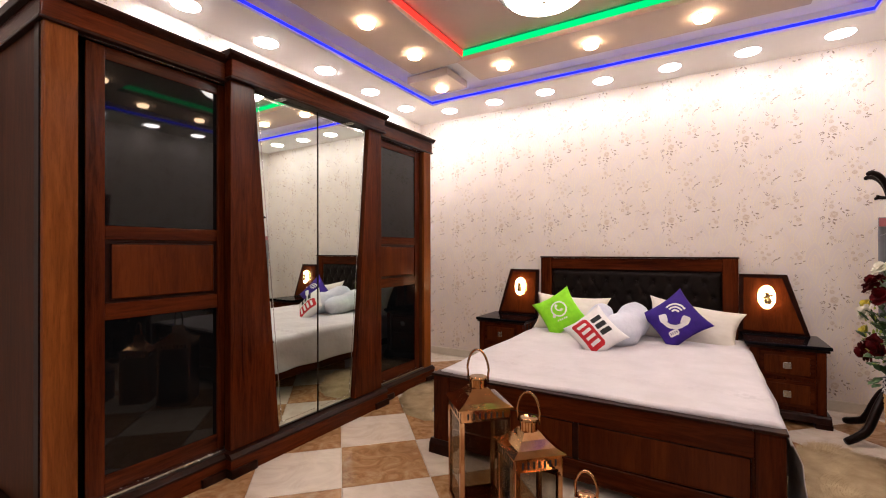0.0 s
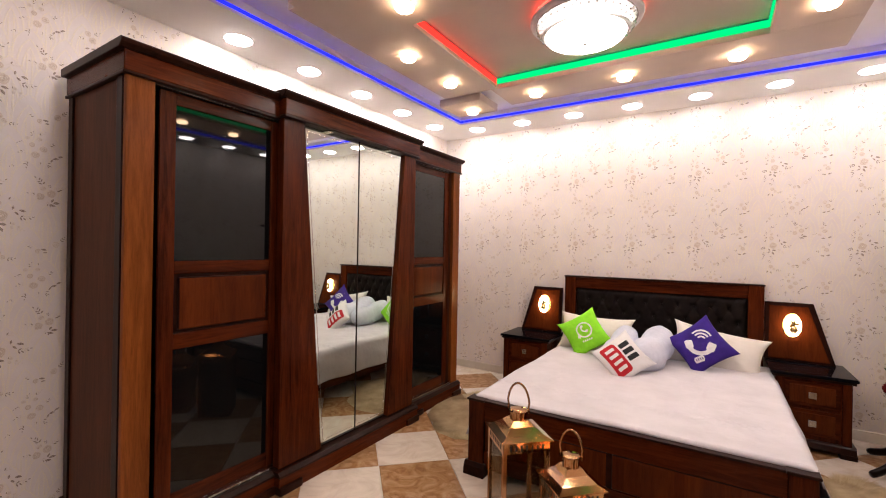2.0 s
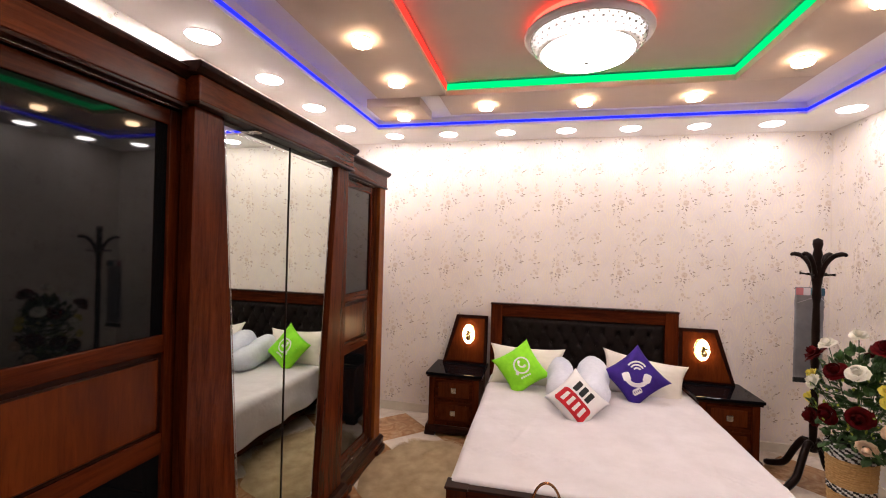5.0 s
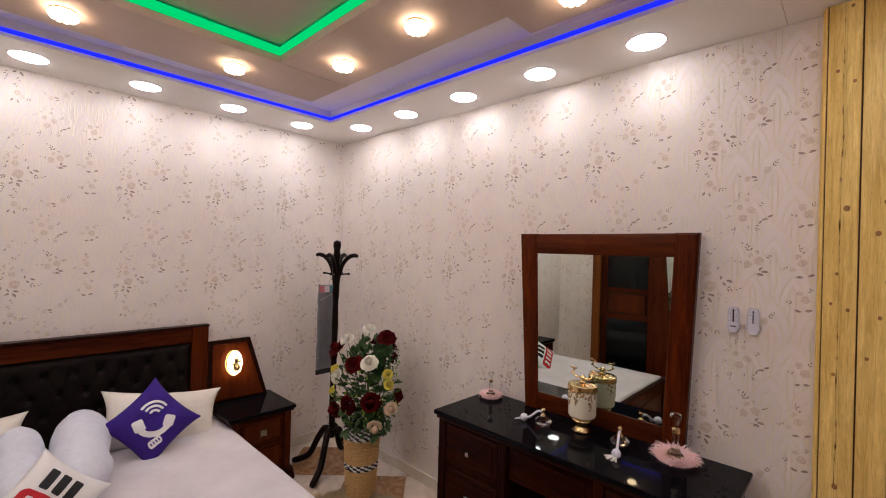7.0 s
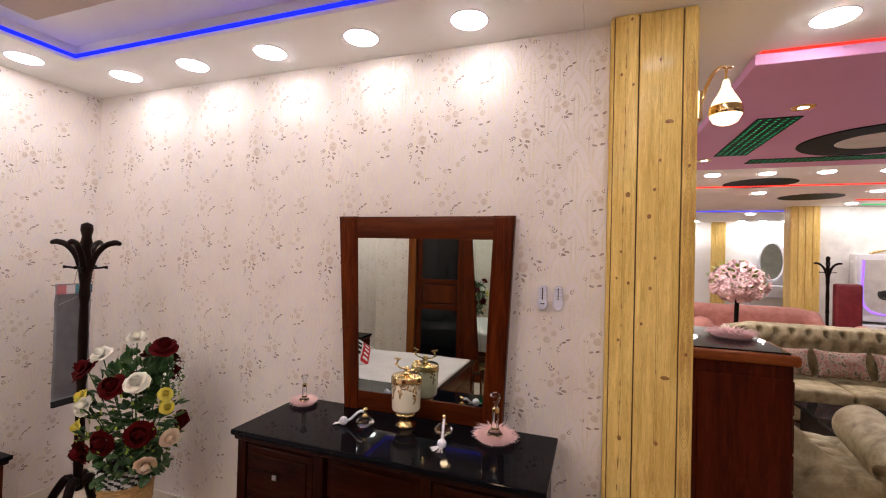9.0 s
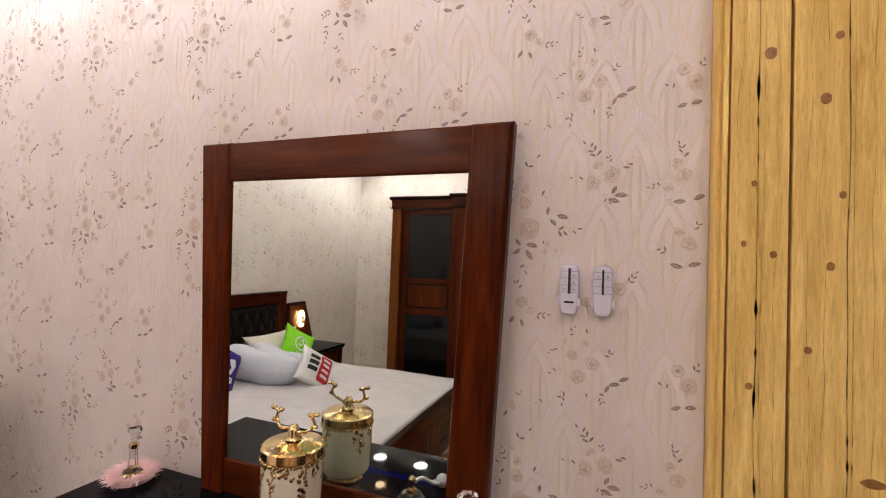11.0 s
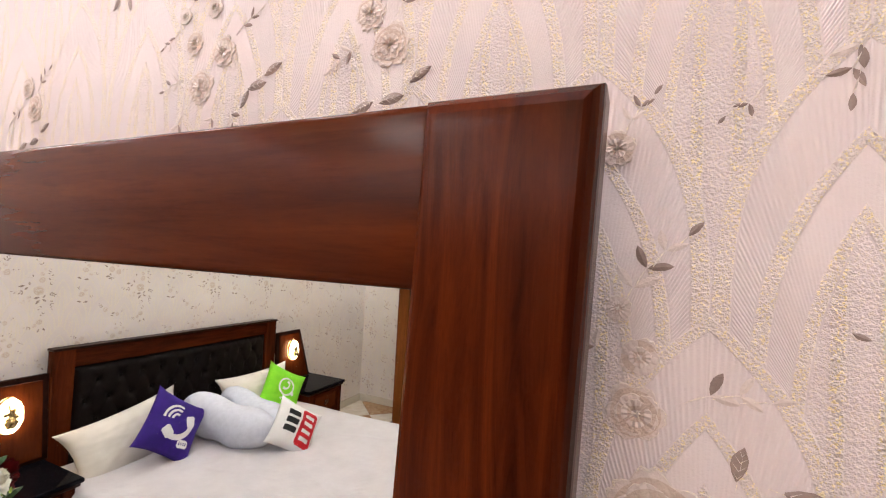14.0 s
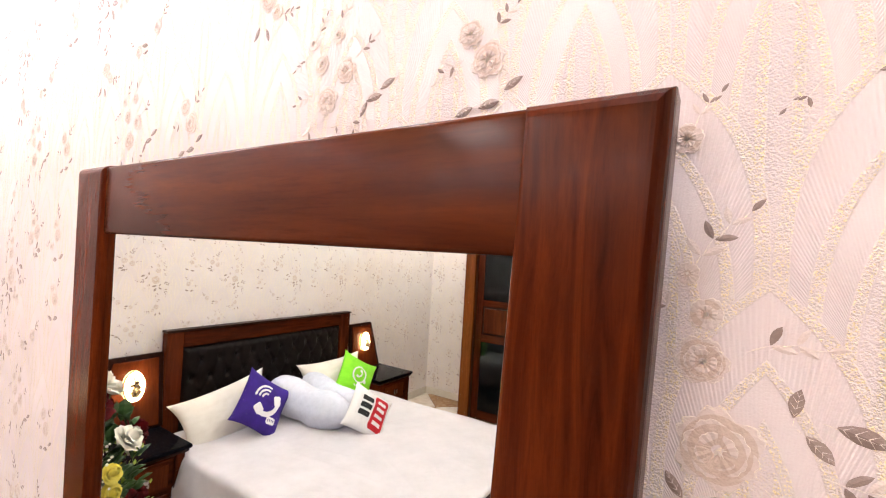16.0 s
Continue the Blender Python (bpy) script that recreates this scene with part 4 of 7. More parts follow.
def bolster(a, b, r, seed):
    """A soft plush roll from a (at the headboard) down to b, fuller at its ends."""
    a, b = Vector(a), Vector(b)
    t = thing("bolster_cushion", "pale plush bolster lying on the bed behind the white cushion", "cushion", a, "plush bolsters")
    w = (b - a)
    m = w.to_track_quat("Z", "Y").to_matrix().to_4x4()
    L, bm, rings = w.length, bmesh.new(), []
    for k in range(29):
        s = k / 28
        e = 2 * s - 1
        f = (1 - abs(e) ** 3.2) ** 0.5 * (1 - 0.13 * math.exp(-(e / 0.28) ** 2)) if 0 < k < 28 else 0.02
        ring = []
        for q in range(36):
            g = 2 * math.pi * q / 36
            n = 1 + 0.09 * noise.noise(Vector((1.6 * math.cos(g) + seed, 1.6 * math.sin(g), 4.0 * s))) + 0.03 * noise.noise(Vector((5 * math.cos(g), 5 * math.sin(g) + seed, 10 * s)))
            p = m @ Vector((r * f * n * math.cos(g), r * f * n * math.sin(g), L * s))
            p.z += -0.045 * math.sin(math.pi * s)
            ring.append(bm.verts.new(p))
        rings.append(ring)
    for p, q in zip(rings, rings[1:]):
        for k in range(36):
            bm.faces.new((p[k], p[(k + 1) % 36], q[(k + 1) % 36], q[k]))
    bm.faces.new(rings[0][::-1])
    bm.faces.new(rings[-1])
    bmesh.ops.recalc_face_normals(bm, faces=bm.faces)
    part("cover", bm, PLUSH, t, smooth=True)


bolster((-0.27, 4.46, 0.66), (-0.3, 3.8, 0.55), 0.125, 9)
bolster((0.015, 4.5, 0.665), (-0.075, 3.74, 0.565), 0.15, 11)


# ---- bedside tables ----
def nightstand(side):
    """side -1: outer edge towards -x."""
    inner, outer = (-0.985, -1.5) if side < 0 else (0.81, 1.3)
    x0, x1 = min(inner, outer), max(inner, outer)
    yf, yb, zt = 4.22, 4.7, 0.5
    cx = (x0 + x1) / 2
    t = thing("nightstand", "mahogany bedside table with a black top and a lit back panel", "nightstand", (cx, 4.45, FL), "bedside tables")
    o = Matrix.Translation((-cx, -4.45, -FL))

    def p(name, bm, material, label="", parent=None, smooth=False):
        return part(name, moved(bm, o), material, parent or t, label, smooth)

    p("body", box(x0 + 0.02, x1 - 0.02, yf + 0.022, yb, FL + 0.05, zt - 0.02, 0.004), W_Z)
    p("top", box(x0 - 0.012, x1 + 0.012, yf - 0.016, yb, zt, zt + 0.026, 0.009, 3), GRANITE, "polished black top")
    p("top_moulding", box(x0, x1, yf - 0.004, yb, zt - 0.02, zt, 0.006, 3), W_EDGE)
    b = p("plinth", prism([(yf - 0.02, FL + 0.035), (yb, FL + 0.035), (yb, FL + 0.09), (yf + 0.012, FL + 0.09), (yf - 0.004, FL + 0.075)], "x", x0 - 0.006, x1 + 0.006, 0.004), W_EDGE)
    for a in (x0 - 0.01, x1 - 0.09):
        part("foot", moved(box(a, a + 0.1, yf - 0.024, yf + 0.06, FL, FL + 0.038, 0.008), o), W_EDGE, b)
        part("foot", moved(box(a, a + 0.1, yb - 0.08, yb, FL, FL + 0.038, 0.008), o), W_EDGE, b)
    for a in (x0 + 0.02, x1 - 0.075):
        p("front_post", box(a, a + 0.055, yf + 0.004, yf + 0.03, FL + 0.09, zt - 0.02, 0.006, 3), W_Z)
    for z0, z1 in ((0.06, 0.255), (0.275, 0.46)):
        d = p("drawer", box(x0 + 0.082, x1 - 0.082, yf + 0.012, yf + 0.03, z0, z1, 0.006, 3), W_X, "drawer with a square patterned knob")
        part("drawer_field", moved(prism([(x0 + 0.11, z0 + 0.025), (x1 - 0.11, z0 + 0.025), (x1 - 0.11, z1 - 0.025), (x0 + 0.11, z1 - 0.025)], "y", yf + 0.004, yf + 0.016, 0.009), o), W_PANEL, d)
        zc = (z0 + z1) / 2
        h = part("knob", moved(box(cx - 0.024, cx + 0.024, yf - 0.01, yf + 0.006, zc - 0.024, zc + 0.024, 0.003), o), CHROME, d, "square patterned metal knob")
    # back panel with an oval lamp
    ti, to = (-0.985, -1.31) if side < 0 else (0.79, 1.115)
    bi, bo = (-0.985, -1.44) if side < 0 else (0.785, 1.255)
    ya, ybk = 4.615, 4.645
    tilt = Matrix.Translation((0, 4.6, 0.526)) @ Matrix.Rotation(radians(-5), 4, "X") @ Matrix.Translation((0, -4.6, -0.526))

    def trap(k, y0, y1, r):
        s = -1 if side < 0 else 1
        pts = [(bi + s * k, 0.528 + k * 0.6), (bo - s * k * 1.25, 0.528 + k * 0.6), (to - s * k * 1.1, 1.02 - k), (ti + s * k, 1.02 - k)]
        return moved(prism(pts, "y", y0, y1, r, 3), tilt)

    bp = p("back_panel", trap(0.0, ya, ybk, 0.005), W_EDGE, "slanted wooden panel with a lit oval")
    part("panel_field", moved(trap(0.03, ya - 0.008, ya + 0.002, 0.006), o), W_PANEL, bp)
    ox = -1.175 if side < 0 else 0.975
    oz = 0.83
    ell = []
    for k in range(40):
        a = 2 * math.pi * k / 40
        ell.append((ox + 0.062 * math.cos(a), oz + 0.098 * math.sin(a)))
    dome = ball(1.0, (ox, ya - 0.04, oz), (0.058, 0.02, 0.094), 24, 14)
    part("oval_light", moved(moved(dome, tilt), o), GLOW_OVAL, bp, "glowing oval shade", True)
    part("oval_rim", moved(moved(tube([(x, ya - 0.01, z) for x, z in ell], 0.004, 6, True), tilt), o), GOLD, bp, smooth=True)
    orn = bmesh.new()
    join(orn, tube(curve([(ox - 0.005, ya - 0.016, oz + 0.09), (ox + 0.012, ya - 0.064, oz + 0.05), (ox + 0.004, ya - 0.068, oz + 0.01), (ox, ya - 0.064, oz - 0.05)]), 0.006, 8))
    for k in range(9):
        a = k * 2.4
        r = 0.006 + 0.003 * k
        join(orn, ball(0.013, (ox + r * math.cos(a), ya - 0.064, oz + r * 1.3 * math.sin(a)), (1, 0.6, 1), 8, 6))
    join(orn, moved(lathe([(0.02, -0.03), (0.032, 0.0), (0.012, 0.03), (0, 0.034)], 14), Matrix.Translation((ox + 0.004, ya - 0.064, oz - 0.03))))
    part("ornament", moved(moved(orn, tilt), o), GOLD, bp, "gold leaf ornament in the oval", smooth=True)
    return t


nightstand(-1)
nightstand(1)


# ---- dresser and its mirror ----
# mahogany darkened for the dresser: its poorly lit front is put into the colour
W_DARKY = wood("shaded_mahogany_along_y", (0.007, 0.0013, 0.0007), (0.036, 0.0066, 0.0022), "y")
W_DARKZ = wood("shaded_mahogany_upright", (0.007, 0.0013, 0.0007), (0.034, 0.006, 0.002), "z")


def dresser():
    x0, x1, y0, y1, zt = 1.47, 1.98, 1.33, 2.8, 0.81
    t = thing("dresser", "mahogany dresser with a polished black top", "dresser", (1.72, 2.06, FL))
    o = Matrix.Translation((-1.72, -2.06, -FL))

    def p(name, bm, material, label="", parent=None):
        return part(name, moved(bm, o), material, parent or t, label)

    p("top", box(x0 - 0.015, x1 + 0.005, y0 - 0.012, y1 + 0.012, zt, zt + 0.026, 0.009, 3), GRANITE, "polished black top")
    p("top_moulding", box(x0, x1, y0, y1, zt - 0.022, zt, 0.006, 3), W_EDGE)
    for a, b in ((y0 + 0.015, y0 + 0.5), (y1 - 0.5, y1 - 0.015)):
        body = p("pedestal", box(x0 + 0.025, x1, a, b, FL + 0.05, zt - 0.022, 0.004), W_DARKZ)
        part("pedestal_foot", moved(box(x0 - 0.005, x1, a - 0.01, b + 0.01, FL, FL + 0.06, 0.008), o), W_EDGE, body)
        for c in (a, b - 0.05):
            part("pedestal_post", moved(box(x0 + 0.008, x0 + 0.03, c, c + 0.05, FL + 0.06, zt - 0.022, 0.006, 3), o), W_DARKZ, body)
        for k in range(3):
            z0 = 0.06 + 0.243 * k
            d = p("drawer", box(x0 + 0.014, x0 + 0.03, a + 0.056, b - 0.056, z0, z0 + 0.22, 0.006, 3), W_DARKY, "drawer with a small metal knob")
            part("drawer_field", moved(prism([(a + 0.085, z0 + 0.03), (b - 0.085, z0 + 0.03), (b - 0.085, z0 + 0.19), (a + 0.085, z0 + 0.19)], "x", x0 + 0.005, x0 + 0.016, 0.006), o), W_DARKY, d)
            yk = (a + b) / 2
            part("knob", moved(join(box(x0 - 0.018, x0 - 0.008, yk - 0.013, yk + 0.013, z0 + 0.097, z0 + 0.123, 0.004), box(x0 - 0.01, x0 + 0.008, yk - 0.005, yk + 0.005, z0 + 0.105, z0 + 0.115, 0)), o), CHROME, d, "small faceted square metal knob")
    d = p("centre_drawer", box(x0 + 0.03, x0 + 0.05, y0 + 0.51, y1 - 0.51, 0.6, zt - 0.03, 0.006, 3), W_DARKY)
    part("drawer_field", moved(box(x0 + 0.022, x0 + 0.032, y0 + 0.54, y1 - 0.54, 0.625, zt - 0.055, 0.006), o), W_DARKY, d)
    p("modesty_board", box(x1 - 0.06, x1 - 0.03, y0 + 0.5, y1 - 0.5, FL + 0.06, 0.6, 0), W_BLACK)


dresser()


def dresser_mirror():
    t = thing("dresser_mirror", "tapered mahogany framed mirror standing on the dresser against the wall", "mirror", (1.96, 2.055, 0.836))
    o = Matrix.Translation((-1.96, -2.055, -0.836))
    zb, zt, xf, xb = 0.836, 1.91, 1.945, 1.985

    def p(name, bm, material, label="", smooth=False):
        return part(name, moved(bm, o), material, t, label, smooth)

    # outer edge and glass edge at foot and head
    lo_b, lo_t, lg_b, lg_t = 2.49, 2.556, 2.4, 2.44
    ro_b, ro_t, rg_b, rg_t = 1.587, 1.545, 1.693, 1.653
    zg0, zg1 = 0.938, 1.787
    def stile(a, b, c, d):
        """An upright with a rounded front rim and a square outline: foot a-b, head d-c."""
        bm, rings = bmesh.new(), []
        s = 1 if b > a else -1
        for inset, x in ((0, xb), (0, xf + 0.012), (0.0006, xf + 0.007), (0.0025, xf + 0.002), (0.006, xf - 0.0025), (0.0105, xf - 0.0048), (0.014, xf - 0.005)):
            i = s * inset
            rings.append([bm.verts.new((x, y, z)) for y, z in ((a + i, zb), (b - i * 0.6, zb), (c - i * 0.6, zt - inset * 1.25), (d + i, zt - inset * 1.25))])
        for p0, p1 in zip(rings, rings[1:]):
            for k in range(4):
                bm.faces.new((p0[k], p0[(k + 1) % 4], p1[(k + 1) % 4], p1[k]))
        bm.faces.new(rings[0])
        bm.faces.new(rings[-1])
        bmesh.ops.recalc_face_normals(bm, faces=bm.faces)
        return bm

    p("stile", stile(lo_b, lg_b, lg_t, lo_t), W_MIR, "tapered upright of the frame")
    p("stile", stile(ro_b, rg_b, rg_t, ro_t), W_MIR, "tapered upright of the frame")
    p("head_rail", prism([(rg_t - 0.002, zg1), (lg_t + 0.002, zg1), (lg_t + 0.006, zt - 0.003), (rg_t - 0.006, zt - 0.003)], "x", xf + 0.002, xb, 0.006, 4), W_MIRY, "top rail of the frame", True)
    p("foot_rail", prism([(rg_b - 0.002, zb), (lg_b + 0.002, zb), (lg_b + 0.004, zg0), (rg_b - 0.004, zg0)], "x", xf + 0.002, xb, 0.006, 4), W_MIRY, "bottom rail of the frame", True)
    p("rebate", prism([(rg_b - 0.006, zg0 - 0.004), (lg_b + 0.006, zg0 - 0.004), (lg_t + 0.006, zg1 + 0.004), (rg_t - 0.006, zg1 + 0.004)], "x", xf + 0.0135, xb - 0.004), W_BLACK)
    p("mirror_glass", prism([(rg_b - 0.005, zg0 - 0.003), (lg_b + 0.005, zg0 - 0.003), (lg_t + 0.005, zg1 + 0.003), (rg_t - 0.005, zg1 + 0.003)], "x", xf + 0.009, xf + 0.0125), MIRROR, "clear mirror glass")


W_MIR = wood("reddish_walnut_upright", (0.016, 0.0022, 0.0008), (0.12, 0.021, 0.0036), "z", rough=0.24, coat=0.02, scale=1.6)
W_MIRY = wood("reddish_walnut_along_y", (0.022, 0.0036, 0.0012), (0.12, 0.024, 0.005), "y", rough=0.24, coat=0.04, scale=0.8, warp=0.25)
dresser_mirror()


# ---- pine column with a sconce ----
def column():
    t = thing("pine_column", "column clad in varnished knotty yellow pine boards", "column", (1.97, 0.94, FL), kind="structure")
    o = Matrix.Translation((-1.97, -0.94, -FL))

    def p(name, bm, material, label="", parent=None, smooth=False):
        return part(name, moved(bm, o), material, parent or t, label, smooth)

    p("core", box(1.95, 2.3, 0.775, 1.105, FL, ZC - 0.002, 0), GROOVE)
    xf = 1.934
    boards = [(1.112, 1.103), (1.1, 1.0), (0.995, 0.822), (0.817, 0.765)]
    for a, b in boards:
        p("board", box(xf, xf + 0.02, b, a, FL, ZC - 0.002, 0.004), PINE, "varnished pine board")
    for k in range(3):
        p("board", box(1.956 + 0.115 * k, 2.067 + 0.115 * k, 0.757, 0.775, FL, ZC - 0.002, 0.004), PINE)
        p("board", box(1.956 + 0.115 * k, 2.067 + 0.115 * k, 1.105, 1.119, FL, ZC - 0.002, 0.004), PINE)
    rnd = random.Random(4)

    def grain_line(y, z0, z1, wide, wave, beads):
        """A dark growth line that wanders, with small beads along it."""
        left, right = [], []
        n = int((z1 - z0) / 0.012)
        for k in range(n + 1):
            z = z0 + (z1 - z0) * k / n
            c = y + wave * noise.noise(Vector((z * 5, y * 40, 1)))
            h = wide * (0.45 + 0.55 * abs(noise.noise(Vector((z * 26, y * 30, 7))))) + beads * max(0.0, noise.noise(Vector((z * 40, y * 9, 3))) - 0.12)
            left.append((c - h, z))
            right.append((c + h, z))
        bm = bmesh.new()
        lo = [bm.verts.new((xf - 0.0004, *q)) for q in left]
        hi = [bm.verts.new((xf - 0.0004, *q)) for q in right]
        for k in range(n):
            bm.faces.new((lo[k], lo[k + 1], hi[k + 1], hi[k]))
        bmesh.ops.solidify(bm, geom=bm.faces[:], thickness=-0.001)
        bmesh.ops.recalc_face_normals(bm, faces=bm.faces)
        return bm

    for y, wide, wave, beads in ((0.909, 0.0009, 0.003, 0.004), (0.901, 0.0005, 0.004, 0.002), (1.052, 0.0008, 0.005, 0.006), (1.043, 0.0004, 0.006, 0.001)):
        p("grain_line", grain_line(y, FL + 0.01, ZC - 0.01, wide, wave, beads), PINE_LINE, "dark growth line")
    for k, y in enumerate((1.02, 1.083, 0.97, 0.945, 0.87, 0.848)):
        p("grain_line", grain_line(y, FL + 0.01, ZC - 0.01, 0.00035, 0.012, 0.0005), PINE_LINE)
    # pointed growth rings of the narrow flat-sawn board
    z = FL + 0.05
    while z < ZC - 0.35:
        h = rnd.uniform(0.24, 0.34)
        for k in range(6):
            f = 1 - 0.155 * k
            ring = [(0.791 + 0.019 * f * math.cos(a) * (1 + 0.06 * rnd.uniform(-1, 1)), z + h / 2 + h * 0.5 * f * math.copysign(abs(math.sin(a)) ** 0.8, math.sin(a))) for a in (2 * math.pi * i / 36 for i in range(36))]
            p("growth_ring", tube([(xf, *q) for q in ring], 0.0009, 4, True), PINE_LINE)
        z += h * rnd.uniform(0.97, 1.05)
    knots = [(1.034, 2.0, 1.2), (1.058, 1.74, 0.6), (1.074, 1.62, 0.6), (1.025, 1.6, 0.7), (1.062, 1.34, 0.7), (0.925, 2.02, 0.8), (0.945, 1.9, 1.0), (0.918, 1.715, 0.7), (0.935, 1.58, 0.8),
             (0.968, 1.42, 0.7), (0.87, 2.32, 2.05), (0.87, 1.19, 2.05), (1.05, 0.9, 1.0), (0.9, 0.9, 0.9), (0.91, 2.6, 0.7), (1.03, 2.8, 0.7), (1.07, 2.55, 0.7), (1.02, 2.5, 0.7), (0.905, 2.15, 0.7), (0.79, 2.12, 0.8), (0.79, 1.3, 0.7)]
    for y, z, s in knots:
        w, h = (0.009 * s, 0.0045 * s) if s > 2 else (0.009 * s, 0.011 * s)
        pts = [(y + w * math.cos(a) * rnd.uniform(0.85, 1.1), z + h * math.sin(a) * rnd.uniform(0.85, 1.1)) for a in (2 * math.pi * k / 12 for k in range(12))]
        p("knot", prism(pts, "x", xf - 0.0007, xf + 0.002), KNOT)


column()


def sconce():
    t = thing("wall_sconce", "gold wall sconce with a glowing teardrop glass", "wall lamp", (2.0, 0.757, 2.4))
    o = Matrix.Translation((-2.0, -0.757, -2.4))
    part("bracket", moved(box(1.975, 2.02, 0.735, 0.757, 2.33, 2.46, 0.008, 3), o), GOLD, t)
    part("arm", moved(tube(curve([(2.0, 0.74, 2.4), (2.0, 0.72, 2.47), (2.02, 0.69, 2.54), (2.045, 0.655, 2.58), (2.07, 0.625, 2.585), (2.08, 0.6, 2.59)]), 0.008, 8), o), GOLD, t, smooth=True)
    c = (2.07, 0.625, 0)
    part("stem", moved(tube([(c[0], c[1], 2.585), (c[0], c[1], 2.53)], 0.005, 8), o), GOLD, t)
    prof = [(0, 2.325), (0.028, 2.328), (0.05, 2.34), (0.063, 2.364), (0.066, 2.385)]
    up = [(0.063, 2.408), (0.05, 2.437), (0.033, 2.466), (0.019, 2.495), (0.012, 2.53), (0, 2.532)]
    part("shade", moved(lathe([*prof, (0.0662, 2.393), *up], 28, (c[0], c[1], 0)), o), GLOW_DROP, t, "glowing teardrop glass", True)
    part("band", moved(lathe([(0.0652, 2.368), (0.068, 2.378), (0.068, 2.396), (0.065, 2.408)], 28, (c[0], c[1], 0)), o), GOLD, t, "gold leaf band", True)


GLOW_DROP = glow("teardrop_glow", (1.0, 0.74, 0.42), 2.8)
sconce()


# ---- remote controls on the wall ----
def lettering(word, size, at):
    """Flat printed letters on a face towards -x, read from that side."""
    cu = bpy.data.curves.new("lettering", "FONT")
    cu.body, cu.size, cu.align_x, cu.align_y, cu.extrude = word, size, "CENTER", "CENTER", 0.0001
    ob = bpy.data.objects.new("lettering", cu)
    bm = bmesh.new()
    me = ob.to_mesh()
    bm.from_mesh(me)
    ob.to_mesh_clear()
    bpy.data.objects.remove(ob)
    bpy.data.curves.remove(cu)
    return moved(bm, Matrix.Translation(at) @ Matrix(((0, 0, -1, 0), (-1, 0, 0, 0), (0, 1, 0, 0), (0, 0, 0, 1))))


def remote(y, z, keys, label):
    t = thing("remote_control", label, "remote control", (XE, y, z), "wall remotes")
    pts = []
    for k in range(24):
        a = 2 * math.pi * k / 24
        cx, cz = math.cos(a), math.sin(a)
        e = 0.42 if cz > 0 else 0.5
        pts.append((0.0218 * math.copysign(abs(cx) ** e, cx), 0.0595 * math.copysign(abs(cz) ** e, cz)))
    part("case", prism(pts, "x", -0.022, -0.003, 0.005, 3), PLASTIC_W, t, smooth=True)
    part("slot", box(-0.0235, -0.0215, -0.0022, 0.0022, -0.008, 0.05, 0.0008), BLACK_F, t, "dark slot")
    for k in range(4):
        part("line", box(-0.0228, -0.0215, -0.019, 0.019, 0.0435 - 0.0165 * k, 0.0445 - 0.0165 * k, 0), INK, t)
    for k, pair in enumerate(keys):
        for word, side in zip(pair, (-1, 1)):
            part("key_letter", lettering(word, 0.0062 if len(word) == 1 else 0.0048, (-0.0226, -side * 0.0105, 0.0335 - 0.0165 * k)), BLACK_F, t)
    if len(keys) > 2:
        part("slot_frame", box(-0.0229, -0.0215, -0.0034, 0.0034, -0.0092, 0.0512, 0.0006), CHROME, t, "steel frame round the slot")
        part("maker_bar", box(-0.0228, -0.0215, -0.011, 0.011, -0.032, -0.027, 0), BLACK_F, t)
    for s in (-1, 1):
        part("holder", box(-0.0235, 0.0, s * 0.0225 - 0.0035, s * 0.0225 + 0.0035, -0.038, -0.018, 0.002), PLASTIC_W, t)


INK = mat("grey_ink", (0.2, 0.2, 0.22), 0.5)
remote(1.409, 1.506, ("AB", "CD", ("ON", "OFF")), "white remote control with small keys in a wall holder")
remote(1.334, 1.506, ("AB",), "white remote control with a long slot in a wall holder")


# ---- coat rack and hanging film ----
def coat_rack(name, label, m, s=1.0):
    t = thing(name, label, "coat rack")
    h = 1.91
    pr = [(0.0, 0.26), (0.03, 0.26), (0.034, 0.3), (0.024, 0.34), (0.027, 0.45), (0.024, 0.9), (0.03, 0.95), (0.024, 1.0), (0.027, 1.2), (0.022, 1.4), (0.03, 1.46), (0.026, 1.52), (0.034, 1.58), (0.034, 1.68), (0.024, 1.74), (0.032, 1.78), (0.024, 1.82), (0.033, 1.86), (0.03, 1.895), (0.0, h)]
    part("pole", lathe(pr, 16), W_BLACK, t, smooth=True)
    for k in range(4):
        a = math.pi * k / 2 + 0.25
        c, n = math.cos(a), math.sin(a)
        pts = curve([(0.02 * c, 0.02 * n, 1.6), (0.05 * c, 0.05 * n, 1.7), (0.1 * c, 0.1 * n, 1.765), (0.155 * c, 0.155 * n, 1.785), (0.185 * c, 0.185 * n, 1.775)], 4)
        part("hook", tube(pts, [0.018] * (len(pts) - 4) + [0.016, 0.015, 0.014, 0.009], 8), W_BLACK, t, smooth=True)
        pts = [(0.02 * c, 0.02 * n, 1.62), (0.1 * c, 0.1 * n, 1.63), (0.115 * c, 0.115 * n, 1.63)]
        part("peg", tube(pts, [0.007, 0.007, 0.011], 8), W_BLACK, t, smooth=True)
        leg = curve([(0.02 * c, 0.02 * n, 0.3), (0.06 * c, 0.06 * n, 0.33), (0.12 * c, 0.12 * n, 0.24), (0.19 * c, 0.19 * n, 0.1), (0.27 * c, 0.27 * n, 0.05), (0.34 * c, 0.34 * n, 0.025)], 4)
        part("leg", tube(leg, [0.026] * (len(leg) - 3) + [0.025, 0.025, 0.02], 8), W_BLACK, t, smooth=True)
    t.matrix_world = m
    return t


